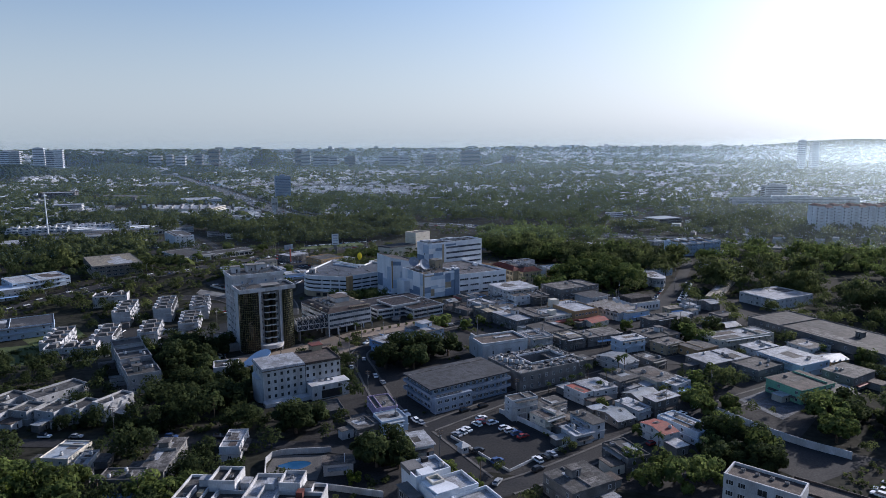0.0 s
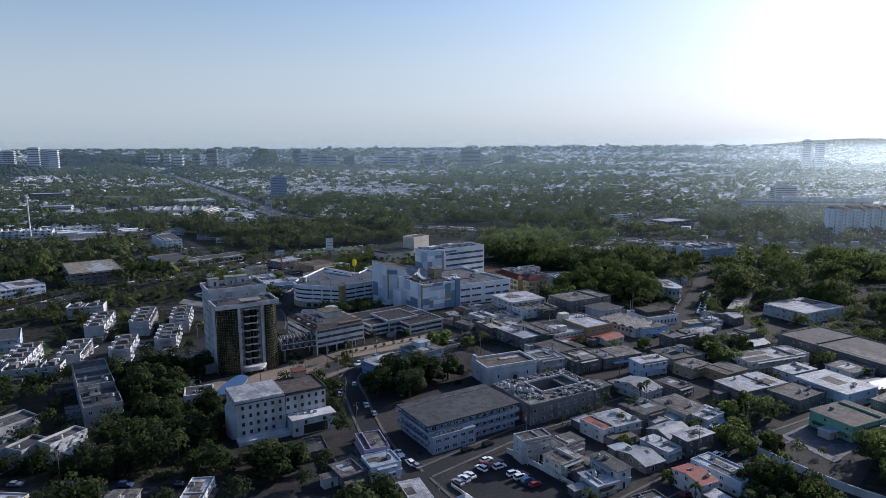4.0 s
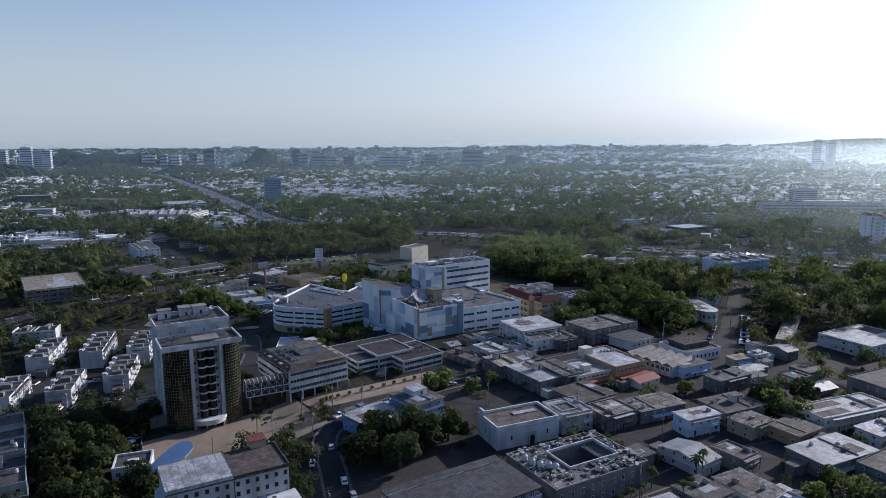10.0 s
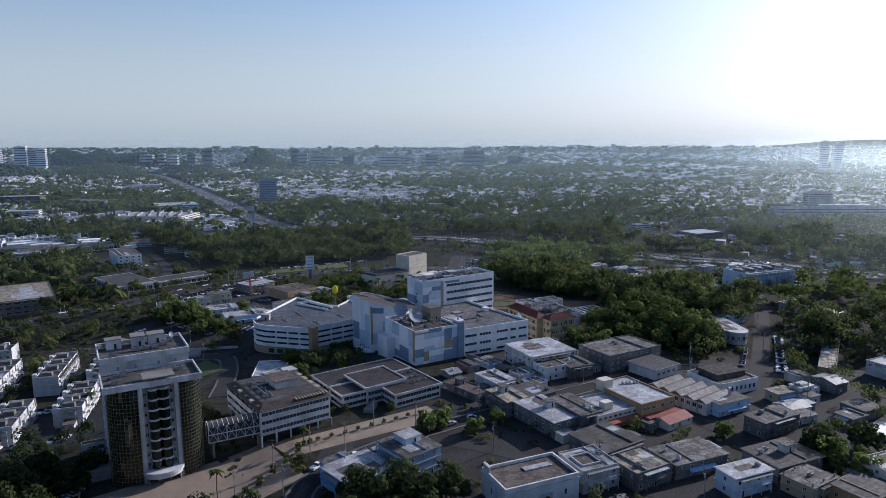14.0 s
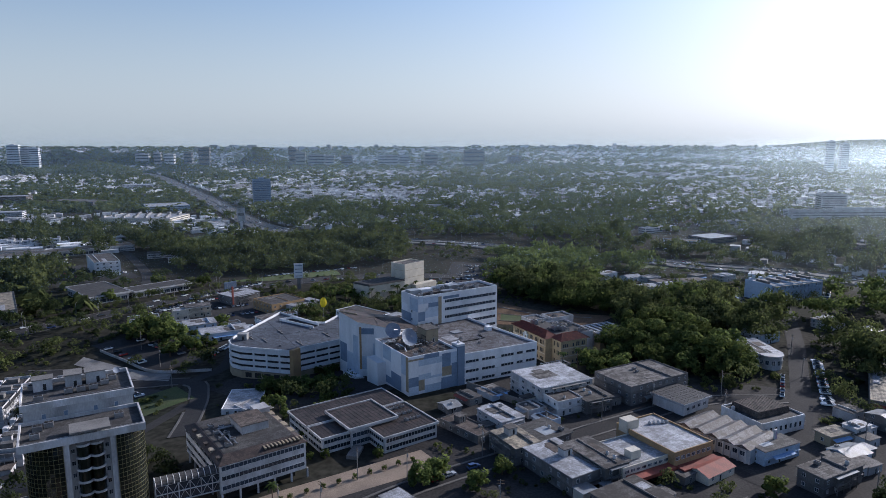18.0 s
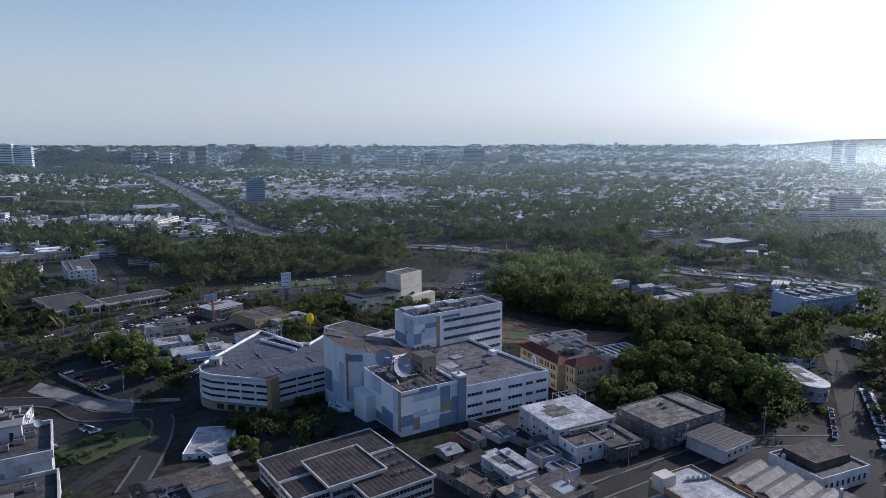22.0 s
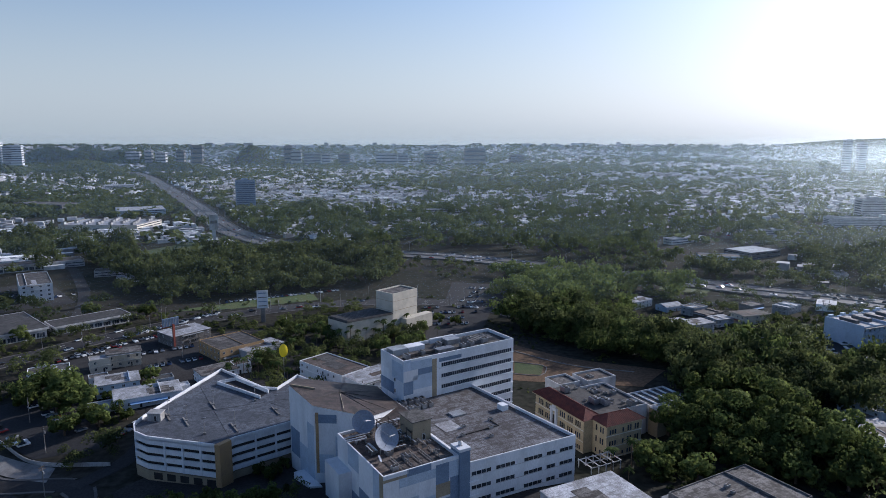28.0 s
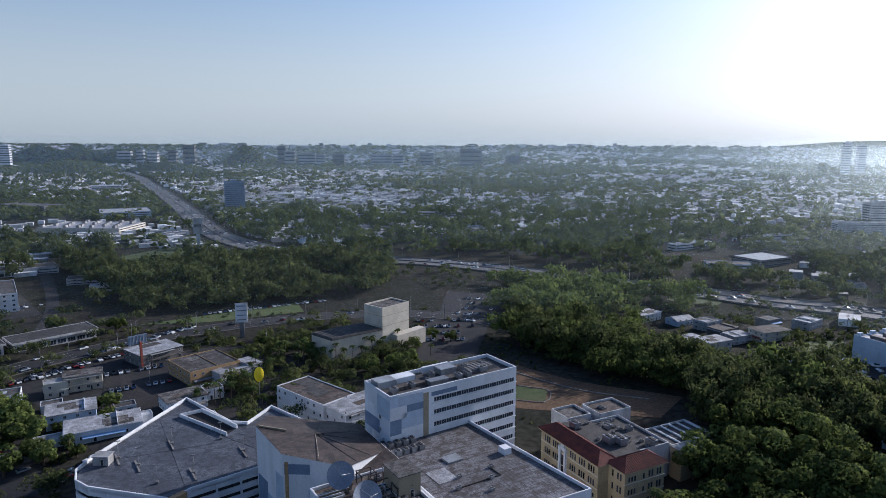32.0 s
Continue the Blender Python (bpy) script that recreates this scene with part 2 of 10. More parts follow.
M = {
    "white": material("white_paint", (0.50, 0.505, 0.52), (0.31, 0.305, 0.30), 0.7, 0.25, 3, 0.08, 0.16, grime=0.18, stretch=(1, 1, 0.4)),
    "bright": material("clean_white_render", (0.66, 0.68, 0.71), (0.53, 0.55, 0.58), 0.7, 0.2, 3, 0.06, 0.05, grime=0.12, stretch=(1, 1, 0.4)),
    "dull": material("dull_white_paint", (0.33, 0.335, 0.345), (0.21, 0.21, 0.205), 0.75, 0.25, 3, 0.08, 0.12, grime=0.25, stretch=(1, 1, 0.4)),
    "yard": material("yard_concrete", (0.050, 0.048, 0.047), (0.028, 0.027, 0.028), 0.9, 0.07, 1.2, 0.2, 0.0, grime=0.45, spec=0.1),
    "cream": material("cream_paint", (0.55, 0.51, 0.43), (0.43, 0.40, 0.34), 0.75, 0.25, 3, 0.08, 0.08, grime=0.2),
    "grey": material("grey_paint", (0.165, 0.160, 0.156), (0.088, 0.086, 0.085), 0.8, 0.25, 3, 0.1, 0.15, grime=0.25),
    "dusty_blue": material("dusty_blue_paint", (0.25, 0.29, 0.36), (0.18, 0.21, 0.27), 0.75, 0.3, 3, 0.08, 0.06, grime=0.25),
    "blue": material("blue_paint", (0.22, 0.36, 0.58), (0.18, 0.30, 0.50), 0.7, 0.3, 3, 0.08, 0.06, grime=0.2),
    "pale_blue": material("pale_blue_paint", (0.42, 0.50, 0.60), (0.35, 0.42, 0.51), 0.7, 0.3, 3, 0.08, 0.06, grime=0.2),
    "slate_blue": material("slate_blue_paint", (0.17, 0.235, 0.33), (0.14, 0.19, 0.27), 0.7, 0.3, 3, 0.08, 0.06, grime=0.2),
    "sand": material("sand_paint", (0.31, 0.26, 0.18), (0.25, 0.21, 0.15), 0.75, 0.3, 3, 0.08, 0.06, grime=0.2),
    "ochre": material("ochre_paint", (0.36, 0.24, 0.12), (0.28, 0.19, 0.11), 0.75, 0.3, 3, 0.08, 0.08, grime=0.25),
    "green": material("green_paint", (0.20, 0.42, 0.29), (0.15, 0.33, 0.23), 0.7, 0.3, 3, 0.08, 0.06, grime=0.2),
    "pink": material("pink_paint", (0.36, 0.29, 0.42), (0.29, 0.24, 0.34), 0.7, 0.3, 3, 0.08, 0.06, grime=0.2),
    "red": material("red_paint", (0.27, 0.065, 0.045), (0.17, 0.05, 0.04), 0.7, 0.4, 4, 0.1, 0.1, grime=0.3),
    "yellow": material("yellow_fabric", (0.85, 0.66, 0.02), (0.75, 0.55, 0.02), 0.6, 0.4, 4, 0.05, grime=0.1),
    "roof": roof_material("weathered_roof", (0.185, 0.177, 0.172), (0.072, 0.068, 0.064), (0.028, 0.025, 0.024), vary=0.45),
    "roof_dark": roof_material("dark_roof_membrane", (0.062, 0.061, 0.064), (0.10, 0.098, 0.095), (0.03, 0.029, 0.028), 0.12),
    "roof_brown": roof_material("rusty_brown_roof", (0.085, 0.064, 0.055), (0.14, 0.12, 0.105), (0.035, 0.03, 0.028)),
    "roof_white": roof_material("white_roof_coating", (0.48, 0.495, 0.53), (0.23, 0.235, 0.25), (0.10, 0.095, 0.088), 0.22, 0.15, 0.6, dirt=0.6),
    "ribbed_brown": roof_material("brown_sheet_roof", (0.055, 0.040, 0.036), (0.085, 0.066, 0.058), (0.022, 0.019, 0.018), vary=0.1, rough=0.6),
    "ward_roof": roof_material("pale_sheet_roof", (0.185, 0.188, 0.205), (0.10, 0.10, 0.107), (0.045, 0.038, 0.035), 0.12, 0.1, 0.7, streak=0.7),
    "slate_roof": roof_material("slate_grey_roof", (0.070, 0.074, 0.084), (0.048, 0.05, 0.056), (0.026, 0.026, 0.028), 0.12, 0.1, 0.75),
    "stucco": material("ochre_cream_stucco", (0.42, 0.34, 0.21), (0.33, 0.27, 0.17), 0.8, 0.3, 3, 0.1, 0.05, grime=0.25),
    "roof_tan": roof_material("tan_roof_coating", (0.42, 0.36, 0.27), (0.25, 0.23, 0.19), (0.08, 0.072, 0.06), 0.22),
    "tin": material("corrugated_tin", (0.30, 0.33, 0.36), (0.19, 0.195, 0.20), 0.55, 0.3, 2.0, 0.1, 0.35, metal=0.1, grime=0.3),
    "tile": material("terracotta_tiles", (0.155, 0.045, 0.034), (0.085, 0.030, 0.026), 0.85, 0.5, 6, 0.4, 0.1, grime=0.45),
    "concrete": material("bare_concrete", (0.22, 0.214, 0.205), (0.135, 0.13, 0.125), 0.9, 0.2, 3, 0.25, 0.12, grime=0.35),
    "deck": roof_material("parking_deck", (0.112, 0.126, 0.155), (0.066, 0.074, 0.092), (0.036, 0.040, 0.048), 0.09, 0.0, 0.7, streak=0.35),
    "asphalt": material("asphalt", (0.028, 0.029, 0.032), (0.045, 0.044, 0.044), 0.9, 0.06, 1.5, 0.2, 0.15, grime=0.35, spec=0.12),
    "motorway": material("worn_motorway", (0.125, 0.125, 0.127), (0.085, 0.085, 0.086), 0.85, 0.02, 0.5, 0.0, 0.0, grime=0.25),
    "paving": material("plaza_paving", (0.24, 0.19, 0.145), (0.17, 0.135, 0.105), 0.85, 0.15, 2.5, 0.2, 0.08, grime=0.3),
    "kerb": material("pavement_concrete", (0.115, 0.11, 0.105), (0.075, 0.072, 0.07), 0.9, 0.2, 3, 0.2, 0.1, grime=0.35),
    "grass": material("lawn", (0.052, 0.080, 0.022), (0.072, 0.086, 0.032), 0.95, 0.12, 2.0, 0.4, 0.15, grime=0.5),
    "soil": material("bare_red_soil", (0.15, 0.10, 0.065), (0.10, 0.072, 0.05), 0.95, 0.05, 0.8, 0.4, 0.0, grime=0.4, spec=0.05),
    "ground": material("ground_mix", (0.028, 0.030, 0.022), (0.044, 0.041, 0.035), 0.95, 0.03, 0.35, 0.3, 0.0, grime=0.55, spec=0.04),
    # near-black for doors and grilles; also paints the shade inside openings
    "dark": material("door_dark_and_shade", (0.02, 0.02, 0.022), (0.03, 0.03, 0.03), 0.8, 0.5, 4, 0.0, grime=0.2),
    "metal": material("grey_metal", (0.35, 0.36, 0.37), (0.25, 0.25, 0.26), 0.45, 0.8, 6, 0.05, 0.2, metal=0.6, grime=0.3),
    "black": material("black_rubber", (0.02, 0.02, 0.02), (0.03, 0.03, 0.03), 0.9, 1, 8, 0.05, grime=0.2),
    "bark": material("bark", (0.14, 0.10, 0.07), (0.09, 0.07, 0.05), 0.95, 1.0, 6, 0.5, 0.2, grime=0.5),
    "leaf": leaf_material("leaves", (0.056, 0.082, 0.030), (0.132, 0.162, 0.046), 0.35, 0.30, False),
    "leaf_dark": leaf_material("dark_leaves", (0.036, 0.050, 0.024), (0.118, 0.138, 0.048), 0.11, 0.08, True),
    "leaf_deep": leaf_material("deep_green_leaves", (0.028, 0.042, 0.020), (0.062, 0.078, 0.030), 0.35, 0.25, False),
    "leaf_fresh": leaf_material("fresh_leaves", (0.065, 0.095, 0.018), (0.14, 0.165, 0.03), 0.35, 0.2, False),
    "palm": leaf_material("palm_fronds", (0.05, 0.08, 0.025), (0.08, 0.10, 0.035), 0.6, 0.25, False),
    "far_roofs": material("distant_roofs", (0.60, 0.61, 0.62), (0.22, 0.215, 0.21), 0.85, 0.01, 0.2, 0.0, 0.6, grime=0.3, island=True),
    "window": glass_material("window_glass", (0.03, 0.04, 0.055)),
    "dark_glass": glass_material("dark_curtain_glass", (0.008, 0.010, 0.008), 0.06, 0.4),
    "blue_glass": glass_material("blue_curtain_glass", (0.03, 0.06, 0.12), 0.1, 0.6),
    "frame": material("window_frame", (0.60, 0.61, 0.62), None, 0.5, 1, 5, 0, 0.1, grime=0.1),
    "gold_frame": material("bronze_mullion", (0.26, 0.24, 0.13), None, 0.4, 1, 5, 0, 0.1, metal=0.5, grime=0.2),
    "paint_line": material("road_paint", (0.7, 0.7, 0.68), (0.5, 0.5, 0.48), 0.8, 1, 6, 0.0, grime=0.4),
    "pool_water": glass_material("pool_water", (0.012, 0.05, 0.115), 0.05, 0.5),
    "car_white": material("white_car_paint", (0.75, 0.76, 0.77), (0.7, 0.7, 0.71), 0.25, 1, 5, 0, grime=0.06, spec=0.5),
    "car_silver": material("silver_car_paint", (0.42, 0.43, 0.45), (0.38, 0.39, 0.41), 0.25, 1, 5, 0, metal=0.4, grime=0.06, spec=0.5),
    "car_black": material("black_car_paint", (0.02, 0.02, 0.022), (0.03, 0.03, 0.03), 0.2, 1, 5, 0, grime=0.06, spec=0.5),
    "car_red": material("red_car_paint", (0.25, 0.03, 0.03), (0.22, 0.03, 0.03), 0.25, 1, 5, 0, grime=0.06, spec=0.5),
    "car_blue": material("blue_car_paint", (0.05, 0.09, 0.2), (0.05, 0.08, 0.18), 0.25, 1, 5, 0, grime=0.06, spec=0.5),
}
# ---- building helpers ----
def smooth(a, b, v):
    v = min(1, max(0, (v - a) / (b - a)))
    return v * v * (3 - 2 * v)


def gz(x, y):
    """Height of the ground: the town's shoulder, the lower plain behind it, the rise at the skyline."""
    r = 76 * smooth(3000, 4950, y + 0.05 * abs(x))
    return -7.5 * smooth(430, 545, y - 0.9 * x) * (1 - smooth(60, 400, x)) - 3 * smooth(500, 900, y) - 5 * smooth(1500, 4000, y) - 2.8 * (1 - smooth(22, 50, math.hypot(x + 95, y - 312))) - 4.5 * (1 - smooth(18, 55, math.hypot(x - 50, y - 482))) - 7 * smooth(112, 165, -x) * smooth(285, 335, y) * (1 - smooth(440, 530, y)) + r


class Shape:
    """Collects boxes, prisms and strips into one mesh."""

    def __init__(self):
        self.v, self.f, self.m, self.mat = [], [], [], 0

    def poly(self, pts):
        i = len(self.v)
        self.v += [tuple(p) for p in pts]
        self.f.append(tuple(range(i, i + len(pts))))
        self.m.append(self.mat)
        return self

    def box(self, x0, y0, z0, x1, y1, z1, rot=0.0, skip=""):
        return self.prism([(x0, y0), (x1, y0), (x1, y1), (x0, y1)], z0, z1, rot, skip)

    def prism(self, pts, z0, z1, rot=0.0, skip="", scale=1.0):
        if rot:
            cx, cy = sum(p[0] for p in pts) / len(pts), sum(p[1] for p in pts) / len(pts)
            c, s = math.cos(radians(rot)), math.sin(radians(rot))
            pts = [(cx + (x - cx) * c - (y - cy) * s, cy + (x - cx) * s + (y - cy) * c) for x, y in pts]
        cx, cy = sum(p[0] for p in pts) / len(pts), sum(p[1] for p in pts) / len(pts)
        n, i = len(pts), len(self.v)
        self.v += [(x, y, z0) for x, y in pts] + [(cx + (x - cx) * scale, cy + (y - cy) * scale, z1) for x, y in pts]
        faces = [(i + k, i + (k + 1) % n, i + n + (k + 1) % n, i + n + k) for k in range(n)]
        if "t" not in skip:
            faces.append(tuple(range(i + n, i + 2 * n)))
        if "b" not in skip:
            faces.append(tuple(range(i + n - 1, i - 1, -1)))
        self.f += faces
        self.m += [self.mat] * len(faces)
        return self

    def ring(self, pts, t, z0, z1):
        """A wall of thickness t standing along the inside of a closed outline."""
        n, i = len(pts), len(self.v)
        inner = [inset(pts, k, t) for k in range(n)]
        for p in (pts, inner):
            for z in (z0, z1):
                self.v += [(x, y, z) for x, y in p]
        for k in range(n):
            j = (k + 1) % n
            self.f += [(i + k, i + j, i + n + j, i + n + k), (i + n + k, i + n + j, i + 3 * n + j, i + 3 * n + k), (i + 3 * n + k, i + 3 * n + j, i + 2 * n + j, i + 2 * n + k), (i + 2 * n + k, i + 2 * n + j, i + j, i + k)]
        self.m += [self.mat] * 4 * n
        return self

    def tube(self, x, y, z0, z1, r, n=10, r2=None):
        pts = [(x + r * math.cos(2 * math.pi * k / n), y + r * math.sin(2 * math.pi * k / n)) for k in range(n)]
        return self.prism(pts, z0, z1, scale=1.0 if r2 is None else r2 / r)

    def rod(self, a, b, r, n=5, r2=None):
        a, b = Vector(a), Vector(b)
        q = (b - a).to_track_quat("Z", "Y")
        i, r2 = len(self.v), r if r2 is None else r2
        for p, rr in ((a, r), (b, r2)):
            self.v += [tuple(p + q @ Vector((rr * math.cos(2 * math.pi * k / n), rr * math.sin(2 * math.pi * k / n), 0))) for k in range(n)]
        self.f += [(i + k, i + (k + 1) % n, i + n + (k + 1) % n, i + n + k) for k in range(n)] + [tuple(range(i + n, i + 2 * n)), tuple(range(i + n - 1, i - 1, -1))]
        self.m += [self.mat] * (n + 2)
        return self

    def mesh(self, name, mats):
        me = bpy.data.meshes.new(name)
        me.from_pydata(self.v, [], self.f)
        for m in mats if isinstance(mats, (list, tuple)) else [mats]:
            me.materials.append(M[m])
        if any(self.m):
            me.polygons.foreach_set("material_index", self.m)
        return me


def inset(pts, k, t):
    n = len(pts)
    p, a, b = Vector(pts[k]), Vector(pts[k - 1]), Vector(pts[(k + 1) % n])
    u, v = (p - a).normalized(), (b - p).normalized()
    nu, nv = Vector((-u.y, u.x)), Vector((-v.y, v.x))
    m = (nu + nv).normalized()
    return tuple(p + m * (t / max(0.3, m.dot(nu))))


def thing(name, x, y, z, rot, label, category, group="", kind=""):
    ob = new(name)
    ob.empty_display_size = 1
    ob.matrix_basis = pose(x, y, z, 0, 0, rot)
    return tagged(ob, label, category, group, kind)


def part(name, shape, mats, parent, label="", at=None):
    """One mesh under a thing or a part; shape may be a mesh already made."""
    ob = new(name, shape if isinstance(shape, bpy.types.Mesh) else shape.mesh(name, mats))
    ob.parent = parent
    if at is not None:
        ob.matrix_basis = at
    return tagged(ob, label) if label else ob


def single(name, shape, mats, x, y, z, rot, label, category, group="", kind=""):
    ob = new(name, shape if isinstance(shape, bpy.types.Mesh) else shape.mesh(name, mats))
    ob.matrix_basis = pose(x, y, z, 0, 0, rot)
    return tagged(ob, label, category, group, kind)


cache = {}
FOOT = []


def claim(x, y, rot, w, d):
    FOOT.append((x, y, math.cos(radians(rot)), math.sin(radians(rot)), w / 2, d / 2))


def free(x, y, r):
    """Whether a disc stands clear of every building claimed so far."""
    for cx, cy, c, s, a, b in FOOT:
        u, v = (x - cx) * c + (y - cy) * s, -(x - cx) * s + (y - cy) * c
        if abs(u) < a + r and abs(v) < b + r:
            return False
    return True



def window_mesh(w, h, frame_mat="frame", glass="window", bars=1):
    """A window that faces -y: a frame 6 cm proud of the wall, the pane set back in it, bars between."""
    key = (round(w, 2), round(h, 2), frame_mat, glass, bars)
    if key not in cache:
        s, t = Shape(), min(0.07, w * 0.08)
        xs = [-w / 2, -w / 2 + t]
        for k in range(1, bars + 1):
            xs += [-w / 2 + w * k / (bars + 1) - 0.03, -w / 2 + w * k / (bars + 1) + 0.03]
        xs += [w / 2 - t, w / 2]
        zs = [0, t, h - t, h]
        n = len(xs)
        s.v = [(x, y, z) for y in (-0.07, 0.03) for z in zs for x in xs]
        b = 4 * n
        for r in range(3):
            for c in range(n - 1):
                o = r * n + c
                if r == 1 and c % 2 == 1:
                    p = len(s.v)
                    s.v += [(xs[c], -0.02, zs[1]), (xs[c + 1], -0.02, zs[1]), (xs[c + 1], -0.02, zs[2]), (xs[c], -0.02, zs[2])]
                    e = [o, o + 1, o + n + 1, o + n]
                    s.f += [(e[k], e[(k + 1) % 4], p + (k + 1) % 4, p + k) for k in range(4)] + [(p, p + 1, p + 2, p + 3)]
                    s.m += [0, 0, 0, 0, 1]
                else:
                    s.f.append((o, o + 1, o + n + 1, o + n))
                    s.m.append(0)
        for c in range(n - 1):
            s.f += [(b + c, b + c + 1, c + 1, c), (3 * n + c, 3 * n + c + 1, b + 3 * n + c + 1, b + 3 * n + c)]
        for r in range(3):
            s.f += [(r * n, (r + 1) * n, b + (r + 1) * n, b + r * n), (b + r * n + n - 1, b + (r + 1) * n + n - 1, (r + 1) * n + n - 1, r * n + n - 1)]
        s.m += [0] * (2 * (n - 1) + 6)
        cache[key] = s.mesh("window", [frame_mat, glass])
    return cache[key]


def side_pose(w, d, side, s, z):
    """A place on a side of a w x d block: s along it from its middle, facing out. Sides: front -y, right +x, back +y, left -x."""
    return {"f": pose(s, -d / 2, z), "r": pose(w / 2, s, z, 0, 0, 90), "b": pose(-s, d / 2, z, 0, 0, 180), "l": pose(-w / 2, -s, z, 0, 0, -90)}[side]


def window_rows(root, w, d, sides, floors, fh, ww, wh, step, sill=1.0, base=0.0, frame_mat="frame", glass="window", bars=1, skip=0.0, name="window"):
    for side in sides:
        run = w if side in "fb" else d
        n = max(1, int((run - 0.8) / step))
        for fl in range(floors):
            for k in range(n):
                if skip and random.random() < skip:
                    continue
                s = (k - (n - 1) / 2) * (run / n if n > 1 else 0)
                part(name, window_mesh(ww, wh, frame_mat, glass, bars), None, root, at=side_pose(w, d, side, s, base + fl * fh + sill))


def shell(root, w, d, h, wall, roof, par=0.6, t=0.2, x=0, y=0, z=0, deep=2.0):
    """Walls with a parapet round a sunk flat roof."""
    o = [(x - w / 2, y - d / 2), (x + w / 2, y - d / 2), (x + w / 2, y + d / 2), (x - w / 2, y + d / 2)]
    s = Shape().prism(o, z - deep, z + h - par, skip="t")
    s.ring(o, t, z + h - par, z + h)
    part("wall", s, wall, root)
    part("roof", Shape().box(x - w / 2 + t, y - d / 2 + t, z + h - par - 0.15, x + w / 2 - t, y + d / 2 - t, z + h - par + 0.02), roof, root)


HOUSES = []
TONES = {"roof": ("roof", "roof_dark", "roof", "roof_brown", "roof_white"), "roof_white": ("roof", "roof_brown", "roof"), "roof_dark": ("roof", "roof", "tin"), "roof_brown": ("roof", "roof_dark", "roof"), "roof_tan": ("roof", "roof_white", "roof"), "tin": ("roof_brown", "roof_white", "roof"), "red": ("roof_brown", "roof_white", "roof")}
EXTRA = random.Random(404)


def house_extras(root, w, d, h, par, fh, floors, wall, roof):
    """What owners add: roof patches, low kerb walls, a veranda, an awning, bare column ends, a drain pipe."""
    z = h - par + 0.02
    pick = TONES.get(roof, ("roof", "roof_dark", "roof_white"))
    for k in range(EXTRA.choice((1, 1, 2, 3))):
        pw, pd = w * EXTRA.uniform(0.2, 0.45), d * EXTRA.uniform(0.2, 0.45)
        px, py = EXTRA.uniform(-0.5, 0.5) * (w - pw - 1), EXTRA.uniform(-0.5, 0.5) * (d - pd - 1)
        part("roof_patch", Shape().box(px - pw / 2, py - pd / 2, z, px + pw / 2, py + pd / 2, z + 0.05 + 0.02 * k), EXTRA.choice(pick), root)
    if EXTRA.random() < 0.6:
        px = EXTRA.uniform(-0.3, 0.3) * w
        part("roof_kerb", Shape().box(px - 0.12, -d / 2 + 0.25, z, px + 0.12, d / 2 - 0.25, z + EXTRA.uniform(0.25, 0.9)), wall, root)
    if EXTRA.random() < 0.05:
        for sx in (-1, 0, 1):
            for sy in (-1, 1):
                part("column_stub", Shape().box(-0.16, -0.16, 0, 0.16, 0.16, 0.9), "concrete", root, at=pose(sx * (w / 2 - 0.5), sy * (d / 2 - 0.5), z))
    side, run = ("f", w) if EXTRA.random() < 0.6 else ("l", d)
    at = side_pose(w, d, side, 0, 0)
    r = run * EXTRA.uniform(0.5, 0.95) / 2
    if floors > 1 and EXTRA.random() < 0.6:
        zb = (floors - 1) * fh
        ver = part("veranda", Shape().box(-r, -1.3, zb - 0.15, r, 0, zb).box(-r, -1.3, zb, r, -1.2, zb + 0.25).box(-r, -1.35, zb + 0.85, r, -1.2, zb + 0.95), wall, root, at=at)
        part("veranda_roof", Shape().box(-r - 0.2, -1.5, zb + fh - 0.35, r + 0.2, 0, zb + fh - 0.22), EXTRA.choice((roof, "tin", "concrete")), root, at=at)
        n = max(2, int(r * 2 / 3))
        for k in range(n + 1):
            x = -r + 0.1 + (2 * r - 0.2) * k / n
            part("veranda_post", Shape().box(x - 0.1, -1.3, 0, x + 0.1, -1.1, zb + fh - 0.35), wall, ver)
    elif EXTRA.random() < 0.8:
        s = Shape()
        s.poly([(-r, 0, 2.75), (r, 0, 2.75), (r, -1.6, 2.35), (-r, -1.6, 2.35)]).poly([(-r, 0, 2.65), (-r, -1.6, 2.25), (r, -1.6, 2.25), (r, 0, 2.65)])
        s.poly([(-r, -1.6, 2.35), (r, -1.6, 2.35), (r, -1.6, 2.25), (-r, -1.6, 2.25)])
        part("awning", s, EXTRA.choice(("tin", "roof_brown", "tin", "red", "blue", "roof")), root, at=at)


